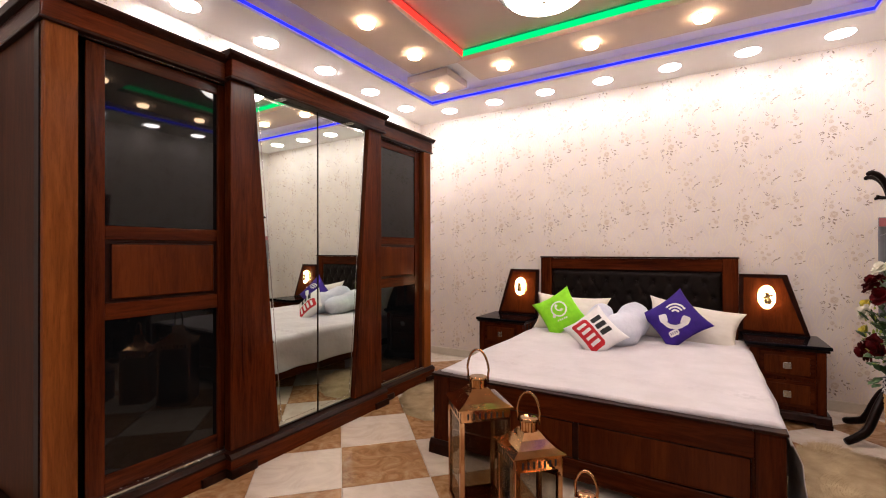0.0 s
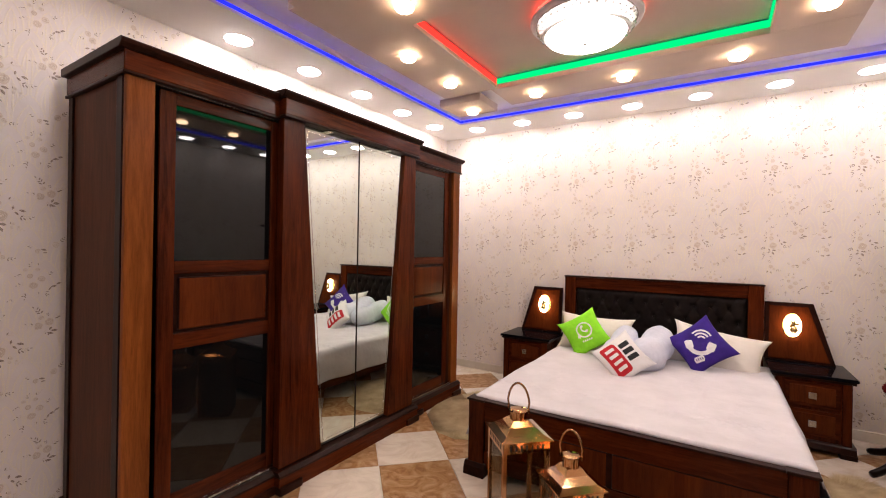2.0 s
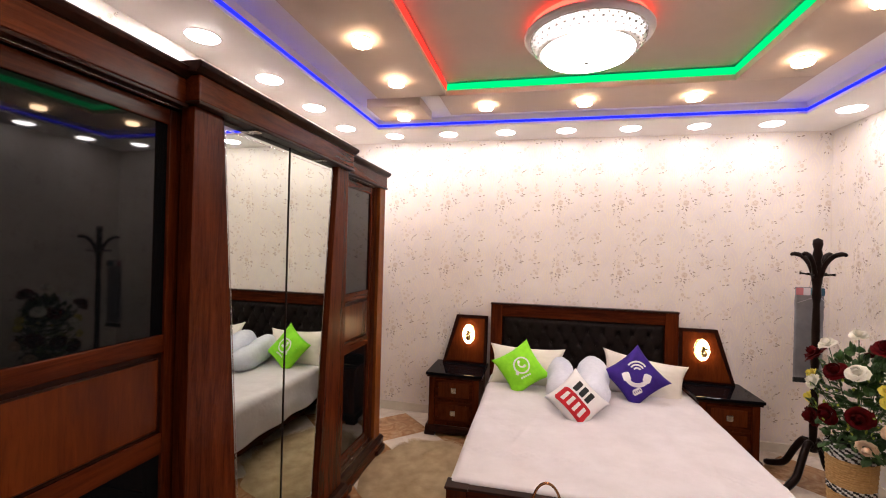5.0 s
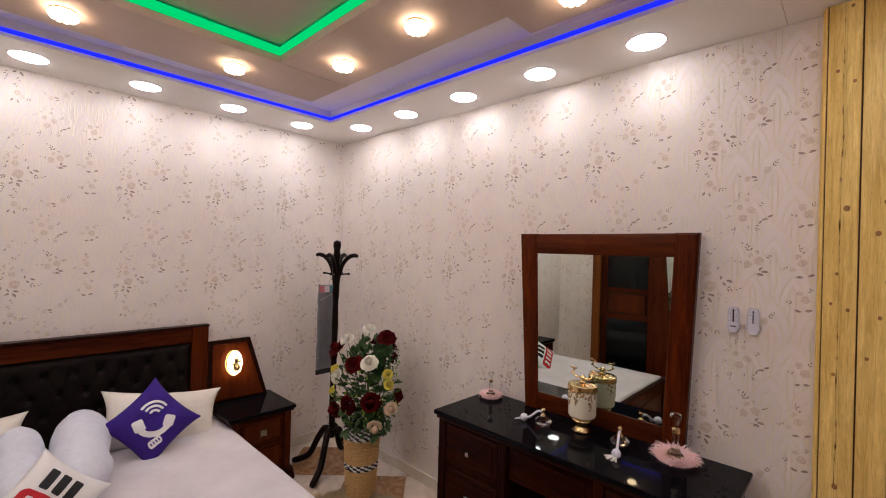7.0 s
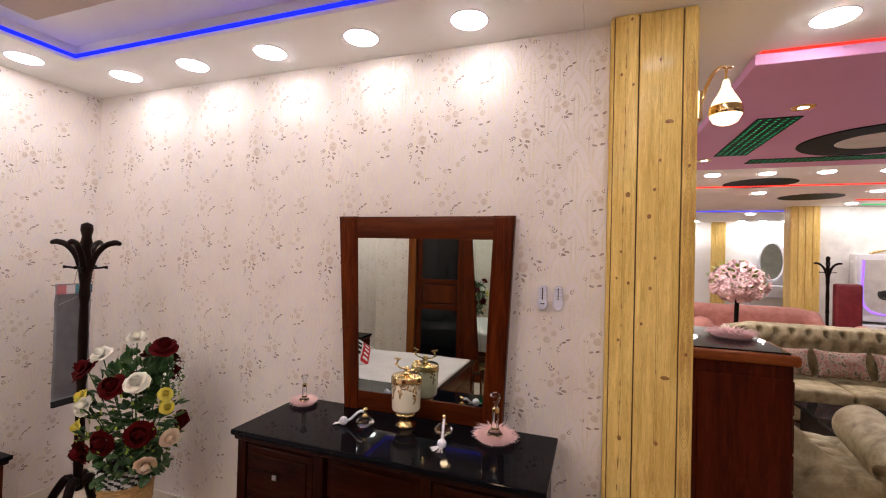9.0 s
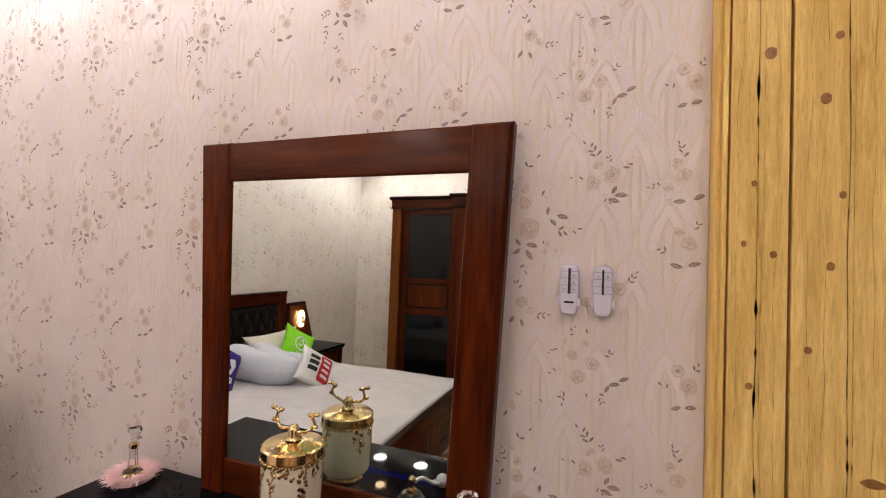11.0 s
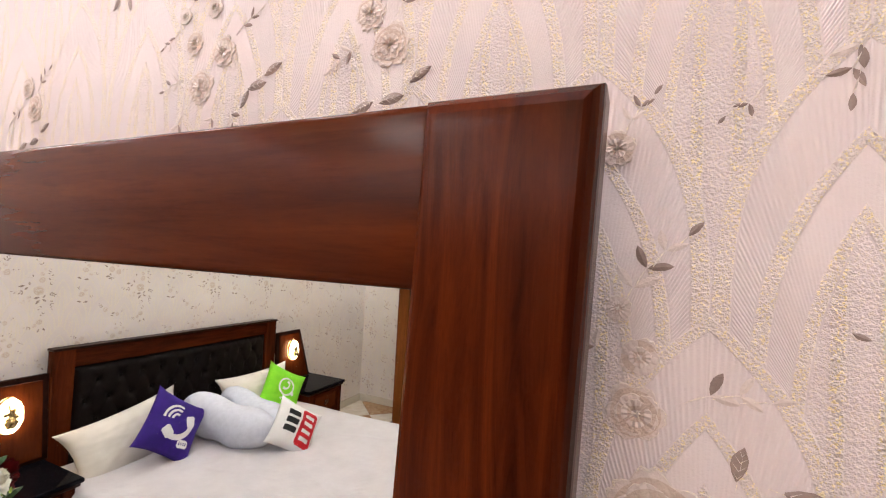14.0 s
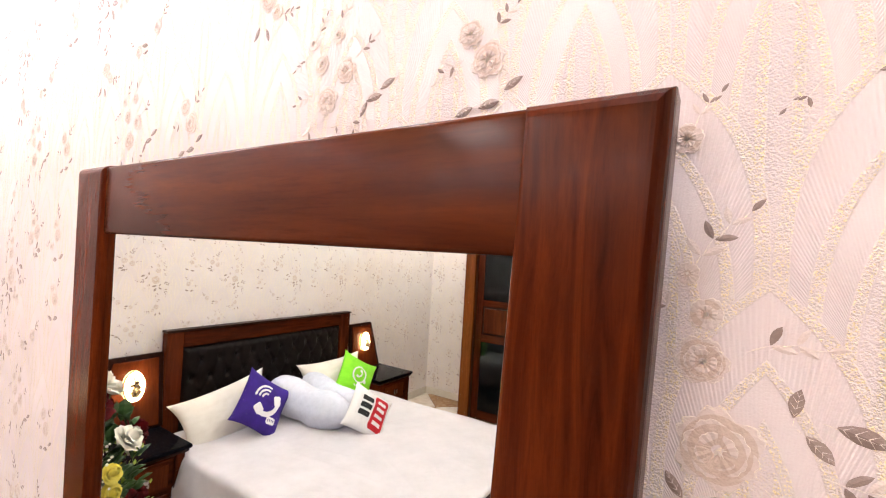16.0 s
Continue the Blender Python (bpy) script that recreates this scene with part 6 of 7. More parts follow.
def paper_sheet():
    """One repeat of the sprays of flowers: vertices (u, v, lift), faces, and the tone of each face (0 leaf, 1 petal heart, 2 gilt line, 3 petal)."""
    V, Fc, M = [], [], []
    rnd = random.Random(5)

    def add(points, faces, tone):
        n = len(V)
        V.extend(points)
        for f in faces:
            Fc.append(tuple(n + k for k in f))
            M.append(tone)

    def blade(x, y, ang, l, w, tone, lift=0.0012, veins=False):
        """A leaf with a raised midrib; large ones carry pale veins."""
        c, s = math.cos(ang), math.sin(ang)

        def at(a, b, h):
            bow = 0.12 * l * (0.25 - a * a)
            return (x + c * l * a - s * (w * b + bow), y + s * l * a + c * (w * b + bow), h)

        stations = ((-0.5, 0.05), (-0.3, 0.36), (-0.08, 0.5), (0.15, 0.46), (0.34, 0.28), (0.5, 0.0))
        pts = []
        for a, b in stations:
            k = 1 + 0.1 * rnd.uniform(-1, 1)
            pts += [at(a, b * k, 0.0003), at(a, 0, lift), at(a, -b * k, 0.0003)]
        faces = []
        for k in range(5):
            for q in (0, 1):
                faces.append((3 * k + q, 3 * k + q + 1, 3 * k + q + 4, 3 * k + q + 3))
        add(pts, faces, tone)
        if veins:
            for k in range(1, 5):
                a, b = stations[k]
                for g in (-1, 1):
                    add([at(a - 0.12, 0, lift + 0.0003), at(a - 0.09, 0, lift + 0.0003), at(a + 0.07, g * b * 0.92, 0.0009)], [(0, 1, 2)], 2)
            add([at(-0.75, 0.035, 0.0006), at(-0.75, -0.035, 0.0006), at(0.42, 0, lift + 0.0004)], [(0, 1, 2)], 2)

    def petal(x, y, ang, l, w, lift):
        """A fluted petal that widens to a notched rim; the heart end is darker."""
        c, s = math.cos(ang), math.sin(ang)
        n, pts = 6, []
        for rad, spread, h in ((0.0, 0.16, 0.6), (0.34, 0.72, 0.9), (0.72, 1.0, 1.0), (0.92, 0.86, 0.95), (1.0, 0.78, 0.0)):
            for k in range(n + 1):
                e = 2 * k / n - 1
                notch = 1 - 0.13 * math.exp(-(e / 0.25) ** 2) * (rad > 0.8) - 0.42 * e * e * rad
                flute = (1 + (0.2 if k % 2 else -0.14) * (0.2 < rad < 0.95)) * (1 - 0.45 * e * e)
                pts.append((x + c * l * rad * notch - s * 0.5 * w * spread * e, y + s * l * rad * notch + c * 0.5 * w * spread * e, 0.0002 + lift * h * flute))
        for i, tone in enumerate((1, 1 if l > 0.012 else 3, 3, 2)):
            add(pts[i * (n + 1):(i + 2) * (n + 1)], [(k, k + 1, k + n + 2, k + n + 1) for k in range(n)], tone)

    def bloom(x, y, r):
        rings = ((1.0, 6), (0.72, 5), (0.42, 4)) if r > 0.015 else ((1.0, 5), (0.5, 4))
        g = rnd.uniform(0, 6)
        for i, (rr, n) in enumerate(rings):
            for k in range(n):
                a = g + 2 * math.pi * (k + 0.5 * i) / n + rnd.uniform(-0.12, 0.12)
                petal(x + 0.12 * r * math.cos(a), y + 0.12 * r * math.sin(a), a, r * rr * rnd.uniform(0.82, 1.02), 0.98 * r * rr * math.sin(math.pi / n) * 2, 0.0013 + 0.0009 * i)
        for k in range(5):
            a = rnd.uniform(0, 6.28)
            blade(x + 0.09 * r * math.cos(a), y + 0.09 * r * math.sin(a), a, 0.22 * r, 0.08 * r, 2, 0.003)

    def spray(x, y, ang, l, n, dark=1):
        """A bending twig with small paired leaves."""
        bend = rnd.uniform(-0.5, 0.5)
        for k in range(n):
            f = (k + 1) / n
            b = radians(ang) + bend * f
            px, py = x + l * f * math.cos(b), y + l * f * math.sin(b)
            q = min(0.016, l * 0.34) * (1.15 - 0.4 * f)
            blade(px - 0.5 * l / n * math.cos(b), py - 0.5 * l / n * math.sin(b), b, l / n * 1.1, 0.0011, 2, 0.0008)
            for e in (-0.8, 0.8) if k < n - 1 else (0,):
                d = b + e + rnd.uniform(-0.2, 0.2)
                blade(px + q * 0.55 * math.cos(d), py + q * 0.55 * math.sin(d), d, q, q * 0.36, 0 if rnd.random() < 0.6 * dark else 3, 0.0009)

    blooms = ((0, 0, 0.031), (-0.012, 0.064, 0.02), (-0.011, 0.1, 0.013), (-0.025, 0.13, 0.009), (0.046, -0.037, 0.009), (0.04, -0.056, 0.008), (0.066, -0.053, 0.007),
              (0.149, 0.112, 0.021), (0.191, 0.13, 0.023), (0.157, 0.155, 0.013), (0.125, 0.325, 0.021), (0.157, 0.36, 0.018), (0.112, 0.376, 0.014), (0.14, 0.41, 0.012))
    more = ((0.342, 0.125, 0.019), (0.326, 0.152, 0.013), (0.31, 0.097, 0.012), (0.355, -0.03, 0.02), (0.335, -0.005, 0.013), (0.36, 0.335, 0.021), (0.338, 0.366, 0.016),
            (-0.013, -0.183, 0.019), (0.008, -0.206, 0.013), (0.212, -0.14, 0.018), (0.14, -0.175, 0.014), (0.094, -0.272, 0.01), (-0.03, 0.236, 0.013))
    for x, y, r in blooms + more:
        bloom(x, y, r)
    leaves = ((-0.027, -0.034, 125, 0.022), (0.008, -0.042, -12, 0.03), (-0.03, -0.057, 215, 0.025), (0.001, -0.066, -58, 0.03), (0.045, 0.045, 80, 0.021), (0.08, 0.03, -15, 0.029), (0.058, 0.016, -45, 0.022),
              (0.197, 0.094, 60, 0.021), (0.212, 0.081, -2, 0.029), (0.196, 0.068, -15, 0.028), (0.192, 0.306, 60, 0.02), (0.208, 0.318, 10, 0.025), (0.228, 0.332, 25, 0.024))
    late = ((0.334, 0.064, 2, 0.026), (0.374, 0.074, 25, 0.027), (0.33, -0.08, 165, 0.027), (0.366, -0.077, 15, 0.027), (0.335, 0.284, 200, 0.022), (0.364, 0.288, 10, 0.024), (0.39, 0.306, 30, 0.022),
            (-0.038, -0.23, 240, 0.022), (-0.012, -0.236, -70, 0.02), (0.165, -0.168, -10, 0.024), (0.17, -0.182, 190, 0.018), (-0.046, 0.214, 240, 0.018))
    for x, y, g, l in leaves + late:
        blade(x, y, radians(g), l, 0.4 * l, 0, 0.0014, True)
    for x, y, g, l, n in ((0.015, 0.075, 35, 0.045, 3), (0.06, -0.002, -12, 0.055, 5), (0.052, -0.05, -48, 0.036, 3), (-0.022, 0.13, 75, 0.06, 4), (-0.04, 0.03, 150, 0.04, 3), (-0.042, -0.012, 200, 0.05, 4),
                          (-0.05, 0.05, 110, 0.05, 4), (-0.05, -0.05, 235, 0.06, 4), (-0.005, -0.075, 250, 0.045, 3), (-0.03, 0.095, 140, 0.035, 3), (0.03, -0.02, -40, 0.03, 3), (0.165, 0.095, -55, 0.035, 3), (0.138, 0.118, 172, 0.036, 3), (0.16, 0.165, 103, 0.05, 4), (0.205, 0.14, 48, 0.045, 4), (0.187, 0.15, 100, 0.03, 3)):
        spray(x, y, g, l, n)
    for x, y, g, l, n in ((0.1, 0.338, 178, 0.036, 3), (0.17, 0.3, -60, 0.035, 4), (0.15, 0.3, 235, 0.03, 3), (0.1, 0.3, 235, 0.04, 3), (0.14, 0.42, 70, 0.035, 3), (0.175, 0.375, 45, 0.035, 3),
                          (0.34, 0.155, 80, 0.04, 4), (0.303, 0.1, 170, 0.03, 3), (0.32, -0.052, 170, 0.035, 3), (0.36, -0.01, 75, 0.035, 3), (0.365, 0.36, 65, 0.035, 3), (0.33, 0.34, 190, 0.036, 3)):
        spray(x, y, g, l, n)
    for x, y, g, l, n in ((-0.02, -0.165, 95, 0.04, 3), (0.015, -0.21, -25, 0.035, 3), (0.225, -0.13, 40, 0.035, 3), (0.125, -0.165, 130, 0.032, 3), (0.1, -0.265, 60, 0.03, 3), (0.085, -0.285, 235, 0.03, 3), (-0.025, 0.245, 80, 0.03, 3), (0.05, 0.27, 250, 0.025, 2)):
        spray(x, y, g, l, n)
    return V, Fc, M


def emboss(wall, name, axis, plane, sign, u0, u1, v0, v1, origin):
    """Repeats the sheet over a wall. axis x: u runs along -y at x = plane; axis y: u runs along x at y = plane."""
    V, Fc, M = paper_sheet()
    V = np.array(V)
    tri = [f if len(f) == 4 else (*f, -1) for f in Fc]
    Fa, Ma = np.array(tri), np.array(M)
    cen = np.array([V[list(f), :2].mean(0) for f in Fc])
    W, H = PW, PH
    allv, allf, allm, n = [], [], [], 0
    for i in range(int((u0 - origin[0]) // W) - 1, int((u1 - origin[0]) // W) + 2):
        for j in range(int((v0 - origin[1]) // H) - 1, int((v1 - origin[1]) // H) + 2):
            off = np.array([origin[0] + i * W, origin[1] + j * H])
            c = cen + off
            ok = (c[:, 0] > u0 + 0.01) & (c[:, 0] < u1 - 0.01) & (c[:, 1] > v0 + 0.01) & (c[:, 1] < v1 - 0.01)
            if not ok.any():
                continue
            q = V.copy()
            q[:, :2] += off
            allv.append(q)
            f = Fa[ok].copy()
            f[f >= 0] += n
            allf.append(f)
            allm.append(Ma[ok])
            n += len(V)
    q = np.concatenate(allv)
    q[:, 0] = np.clip(q[:, 0], u0, u1)
    q[:, 1] = np.clip(q[:, 1], v0, v1)
    f = np.concatenate(allf)
    co = np.empty_like(q)
    if axis == "x":
        co[:, 0], co[:, 1], co[:, 2] = plane + sign * q[:, 2], -sign * -q[:, 0] if sign > 0 else -q[:, 0], q[:, 1]
    else:
        co[:, 0], co[:, 1], co[:, 2] = q[:, 0], plane + sign * q[:, 2], q[:, 1]
    me = bpy.data.meshes.new(name)
    me.from_pydata(co.tolist(), [], [tuple(k for k in r if k >= 0) for r in f.tolist()])
    for m in (PAPER_LEAF, PAPER_FLOWER, GLITTER, PAPER_PALE):
        me.materials.append(m)
    me.polygons.foreach_set("material_index", np.concatenate(allm).astype(np.int32))
    me.polygons.foreach_set("use_smooth", np.zeros(len(f), bool))
    ob = new("embossed_pattern", me)
    ob.parent = wall
    return tagged(ob, kind="stuff")


emboss(wall_east, "east_pattern", "x", XE, -1, -YN, -1.12, FL + 0.09, ZC, (-1.511, 1.652))
emboss(wall_north, "north_pattern", "y", YN, -1, XW, XE, FL + 0.09, ZC, (-0.3, 1.5))
emboss(wall_west, "west_pattern", "x", XW, 1, -1.2, YN, FL + 0.09, ZC, (0.6, 1.55))


# ---- the showroom beyond the column ----
VELVET = mottled("olive_beige_velvet", [(0.3, (0.15, 0.105, 0.045)), (0.5, (0.33, 0.26, 0.14)), (0.7, (0.48, 0.39, 0.24))], 9, 0.6, 0.3, 160)
ROSE_V = mottled("dusty_rose_velvet", [(0.3, (0.36, 0.13, 0.1)), (0.7, (0.5, 0.22, 0.17))], 9, 0.6, 0.3, 160)
DAMASK = mottled("patterned_cushion_cloth", [(0.38, (0.05, 0.035, 0.03)), (0.48, (0.36, 0.29, 0.2)), (0.56, (0.22, 0.04, 0.05)), (0.66, (0.4, 0.33, 0.24))], 30, 0.7, 0.3, 200)
LACQUER = mottled("white_lacquer", [(0.3, (0.72, 0.7, 0.72)), (0.7, (0.8, 0.78, 0.8))], 5, 0.25, 0.02)
PALE_WALL = mottled("pale_damask_wall", [(0.35, (0.6, 0.57, 0.52)), (0.65, (0.72, 0.69, 0.64))], 6, 0.5, 0.2, 60)
PINK_CEIL = mottled("rose_ceiling_paint", [(0.3, (0.68, 0.31, 0.56)), (0.7, (0.73, 0.35, 0.6))], 3, 0.5, 0.05)
GRILLE = mottled("dark_pierced_grille", [(0.42, (0.002, 0.003, 0.003)), (0.6, (0.004, 0.012, 0.01)), (0.72, (0.006, 0.05, 0.03))], 34, 0.5, 0.3, 60)
BLOSSOM = mottled("pink_blossom", [(0.3, (0.92, 0.55, 0.56)), (0.7, (0.95, 0.74, 0.72))], 20, 0.8, 0.3, 100)
MAROON = mottled("maroon_leatherette", [(0.3, (0.12, 0.008, 0.014)), (0.7, (0.2, 0.02, 0.026))], 10, 0.4, 0.1, 100)
GLOW_VIOLET = glow("violet_strip", (0.3, 0.12, 1.0), 2.2)

wall_east_2 = structure("wall_east_2", box(14.0, 14.2, -8.0, YN, FL - 0.1, 3.1, 0), WHITE, "far white showroom wall", "wall")
wall_partition = structure("wall_partition", box(10.05, 10.25, -8.0, -2.9, FL - 0.1, 2.832, 0), PALE_WALL, "pale patterned showroom partition wall", "wall")


def pine_pier(x, y, w):
    t = thing("pine_pier", "far column clad in yellow pine boards", "column", (x, y, FL), kind="structure")
    n = 4
    for k in range(n):
        part("board", box(-0.02, 0.0, -w / 2 + w * k / n + 0.004, -w / 2 + w * (k + 1) / n - 0.004, 0, 2.88, 0.005), PINE, t)
    part("core", box(0.0, 0.3, -w / 2, w / 2, 0, 2.88, 0), PINE, t)


pine_pier(9.98, -2.66, 0.47)
pine_pier(13.9, -2.14, 0.34)


def hung_ceiling():
    t = thing("hung_ceiling", "rose-coloured suspended showroom ceiling with pierced grilles", "ceiling panel", (4.0, -1.5, 2.75), kind="structure")
    part("panel", box(-1.5, 1.45, -2.6, 1.89, 0.0, 0.06, 0.006), PINK_CEIL, t)
    part("red_edge", box(-1.5, -1.47, -2.5, 1.86, 0.062, 0.0725, 0), GLOW_RED, t, "red light strip behind the edge")
    rnd = random.Random(12)
    for x0, x1, y0, y1 in ((-0.5, 0.72, 1.3, 1.58), (0.95, 1.15, -0.9, 1.2), (-0.75, 0.2, 0.1, 0.42)):
        g = part("grille", box(x0, x1, y0, y1, -0.006, 0.002, 0.001), GRILLE, t, "dark pierced grille")
        bm = bmesh.new()
        for i in range(int((x1 - x0) / 0.055)):
            for j in range(int((y1 - y0) / 0.055)):
                cx, cy, a = x0 + 0.03 + 0.055 * i, y0 + 0.03 + 0.055 * j, rnd.uniform(0, 3.14)
                c, s, h = math.cos(a) * 0.018, math.sin(a) * 0.018, 0.42
                bm.faces.new([bm.verts.new((cx + u * c - v * s, cy + u * s + v * c, -0.0068)) for u, v in ((-1, 0), (0, h), (1, 0), (0, -h))])
        part("lit_opening", bm, GLOW_LEAF, g, "green-lit leaf-shaped openings")
    ring = lathe([(0.3, 0.001), (0.3, -0.008), (0.55, -0.008), (0.56, 0.001)], 40)
    part("rosette", moved(ring, Matrix.Translation((0.35, 0.45, 0))), GRILLE, t, "round dark pierced rosette")
    part("rosette_heart", moved(lathe([(0, -0.004), (0.3, -0.004), (0.3, 0.001)], 32), Matrix.Translation((0.35, 0.45, 0))), PALE_WALL, t)
    for x, y in ((-0.7, 1.38), (0.9, 1.62), (-0.6, 0.75), (0.6, -0.6)):
        part("spot_rim", moved(lathe([(0.03, 0.001), (0.035, -0.006), (0.065, -0.006), (0.07, 0.001)], 24), Matrix.Translation((x, y, 0))), GOLD, t)
        part("spot_bulb", moved(lathe([(0, -0.004), (0.03, -0.004), (0.03, 0.001)], 16), Matrix.Translation((x, y, 0))), GLOW_LAMP, t)


GLOW_LEAF = glow("green_backlight", (0.02, 0.5, 0.16), 1.2)
# glow raised well above the bedroom's downlights to brighten the showroom
GLOW_SHOW = glow("showroom_downlight_glow", (1.0, 0.93, 0.92), DOWN * 3.1)
GRILLE.node_tree.nodes["Principled BSDF"].inputs["Specular IOR Level"].default_value = 0.05
hung_ceiling()
show = copy_thing(dl, pose(6.22, 0.95, ZC))
for piece in show.children:
    if any(s.material == GLOW_DOWN for s in piece.material_slots):
        piece.data = piece.data.copy()
        for k, m in enumerate(piece.data.materials):
            if m == GLOW_DOWN:
                piece.data.materials[k] = GLOW_SHOW
dl = show
for k in range(7):
    copy_thing(dl, pose(6.22, 0.35 - 0.6 * k, ZC))
# lamps south of y -3.3 near the sofas and north of y 1: unseen, added for brightness
for x, y in [(8.0, 0.2), (8.0, -1.3), (8.0, -2.8), (9.6, -3.2), (9.6, -3.9), (9.6, -4.6), (11.5, -0.8), (11.5, -2.2), (13.6, -2.6), (13.6, -3.1), (13.6, -3.6), (13.6, -1.5), (4.6, -4.6), (2.6, -3.4), (3.2, 1.6), (4.4, 1.4), (5.6, 1.2), (4.0, -4.6), (5.2, -4.6), (7.2, -4.4), (3.4, -3.9), (4.6, -3.9), (5.8, -3.9), (3.2, 2.6), (4.4, 2.6), (5.6, 2.6), (7.0, 1.6), (8.2, 1.6), (9.4, 1.2), (10.6, 0.8), (2.9, -5.6), (5.0, -5.6)]:
    copy_thing(dl, pose(x, y, ZC))
for k, (x, y0, y1, g, nm) in enumerate([(7.2, -3.4, 0.6, GLOW_RED, "red"), (9.0, -6.0, -3.0, GLOW_RED, "red"), (10.8, -2.8, 0.5, GLOW_BLUE, "blue"), (9.7, -6.0, -3.4, GLOW_GREEN, "green")]):
    strip(nm + "_light_strip", x, x + 0.05, y0, y1, ZC - 0.012, ZC - 0.002, g, "glowing %s light strip on the showroom ceiling" % nm)
for x, y in ((7.0, -1.0), (8.6, -2.2)):
    g = thing("ceiling_rosette", "dark pierced round ceiling rosette", "ceiling rosette", (x, y, ZC))
    part("grille", lathe([(0, -0.004), (0.42, -0.004), (0.44, 0.0)], 32), GRILLE, g)


def chest():
    x0, x1, y0, y1, zt = 2.68, 3.6, 0.105, 0.66, 1.19
    t = thing("chest_of_drawers", "tall mahogany chest of drawers with a black glass top", "chest", ((x0 + x1) / 2, (y0 + y1) / 2, FL))
    o = Matrix.Translation((-(x0 + x1) / 2, -(y0 + y1) / 2, -FL))

    def p(name, bm, material, label="", parent=None):
        return part(name, moved(bm, o), material, parent or t, label)

    p("body", box(x0 + 0.02, x1 - 0.02, y0 + 0.02, y1, FL + 0.06, zt - 0.05, 0.01, 3), W_DEEP)
    p("end_panel", box(x0 + 0.008, x0 + 0.024, y0 + 0.07, y1 - 0.07, FL + 0.16, zt - 0.12, 0.006), W_DEEP)
    p("top_moulding", box(x0 - 0.008, x1 + 0.008, y0 - 0.008, y1 + 0.008, zt - 0.05, zt + 0.012, 0.022, 5), W_RIM, "lighter rounded top edge")
    p("top", box(x0 + 0.03, x1 - 0.03, y0 + 0.03, y1 - 0.03, zt + 0.008, zt + 0.02, 0.003), GRANITE, "black glass top")
    p("plinth", box(x0, x1, y0, y1, FL, FL + 0.07, 0.008), W_EDGE)
    for k in range(5):
        z0 = FL + 0.1 + 0.205 * k
        d = p("drawer", box(x0 + 0.05, x1 - 0.05, y0 + 0.004, y0 + 0.022, z0, z0 + 0.19, 0.005), W_X)
        for x in (x0 + 0.2, x1 - 0.2):
            part("knob", moved(ball(0.016, (x, y0 - 0.012, z0 + 0.095), u=10, v=8), o), CHROME, d, smooth=True)
    m = thing("feather_mat", "pink round feather mat on the chest", "feather mat", (3.18, 0.3, zt + 0.0205))
    part("feather_fringe", feather_mat(bmesh.new(), 0.16, random.Random(2), 900), PINK, m)


W_DEEP = wood("deep_red_wood", (0.02, 0.0024, 0.001), (0.1, 0.013, 0.003), "z")
W_RIM = wood("reddish_rim_wood", (0.12, 0.025, 0.008), (0.3, 0.085, 0.02), "y")
chest()


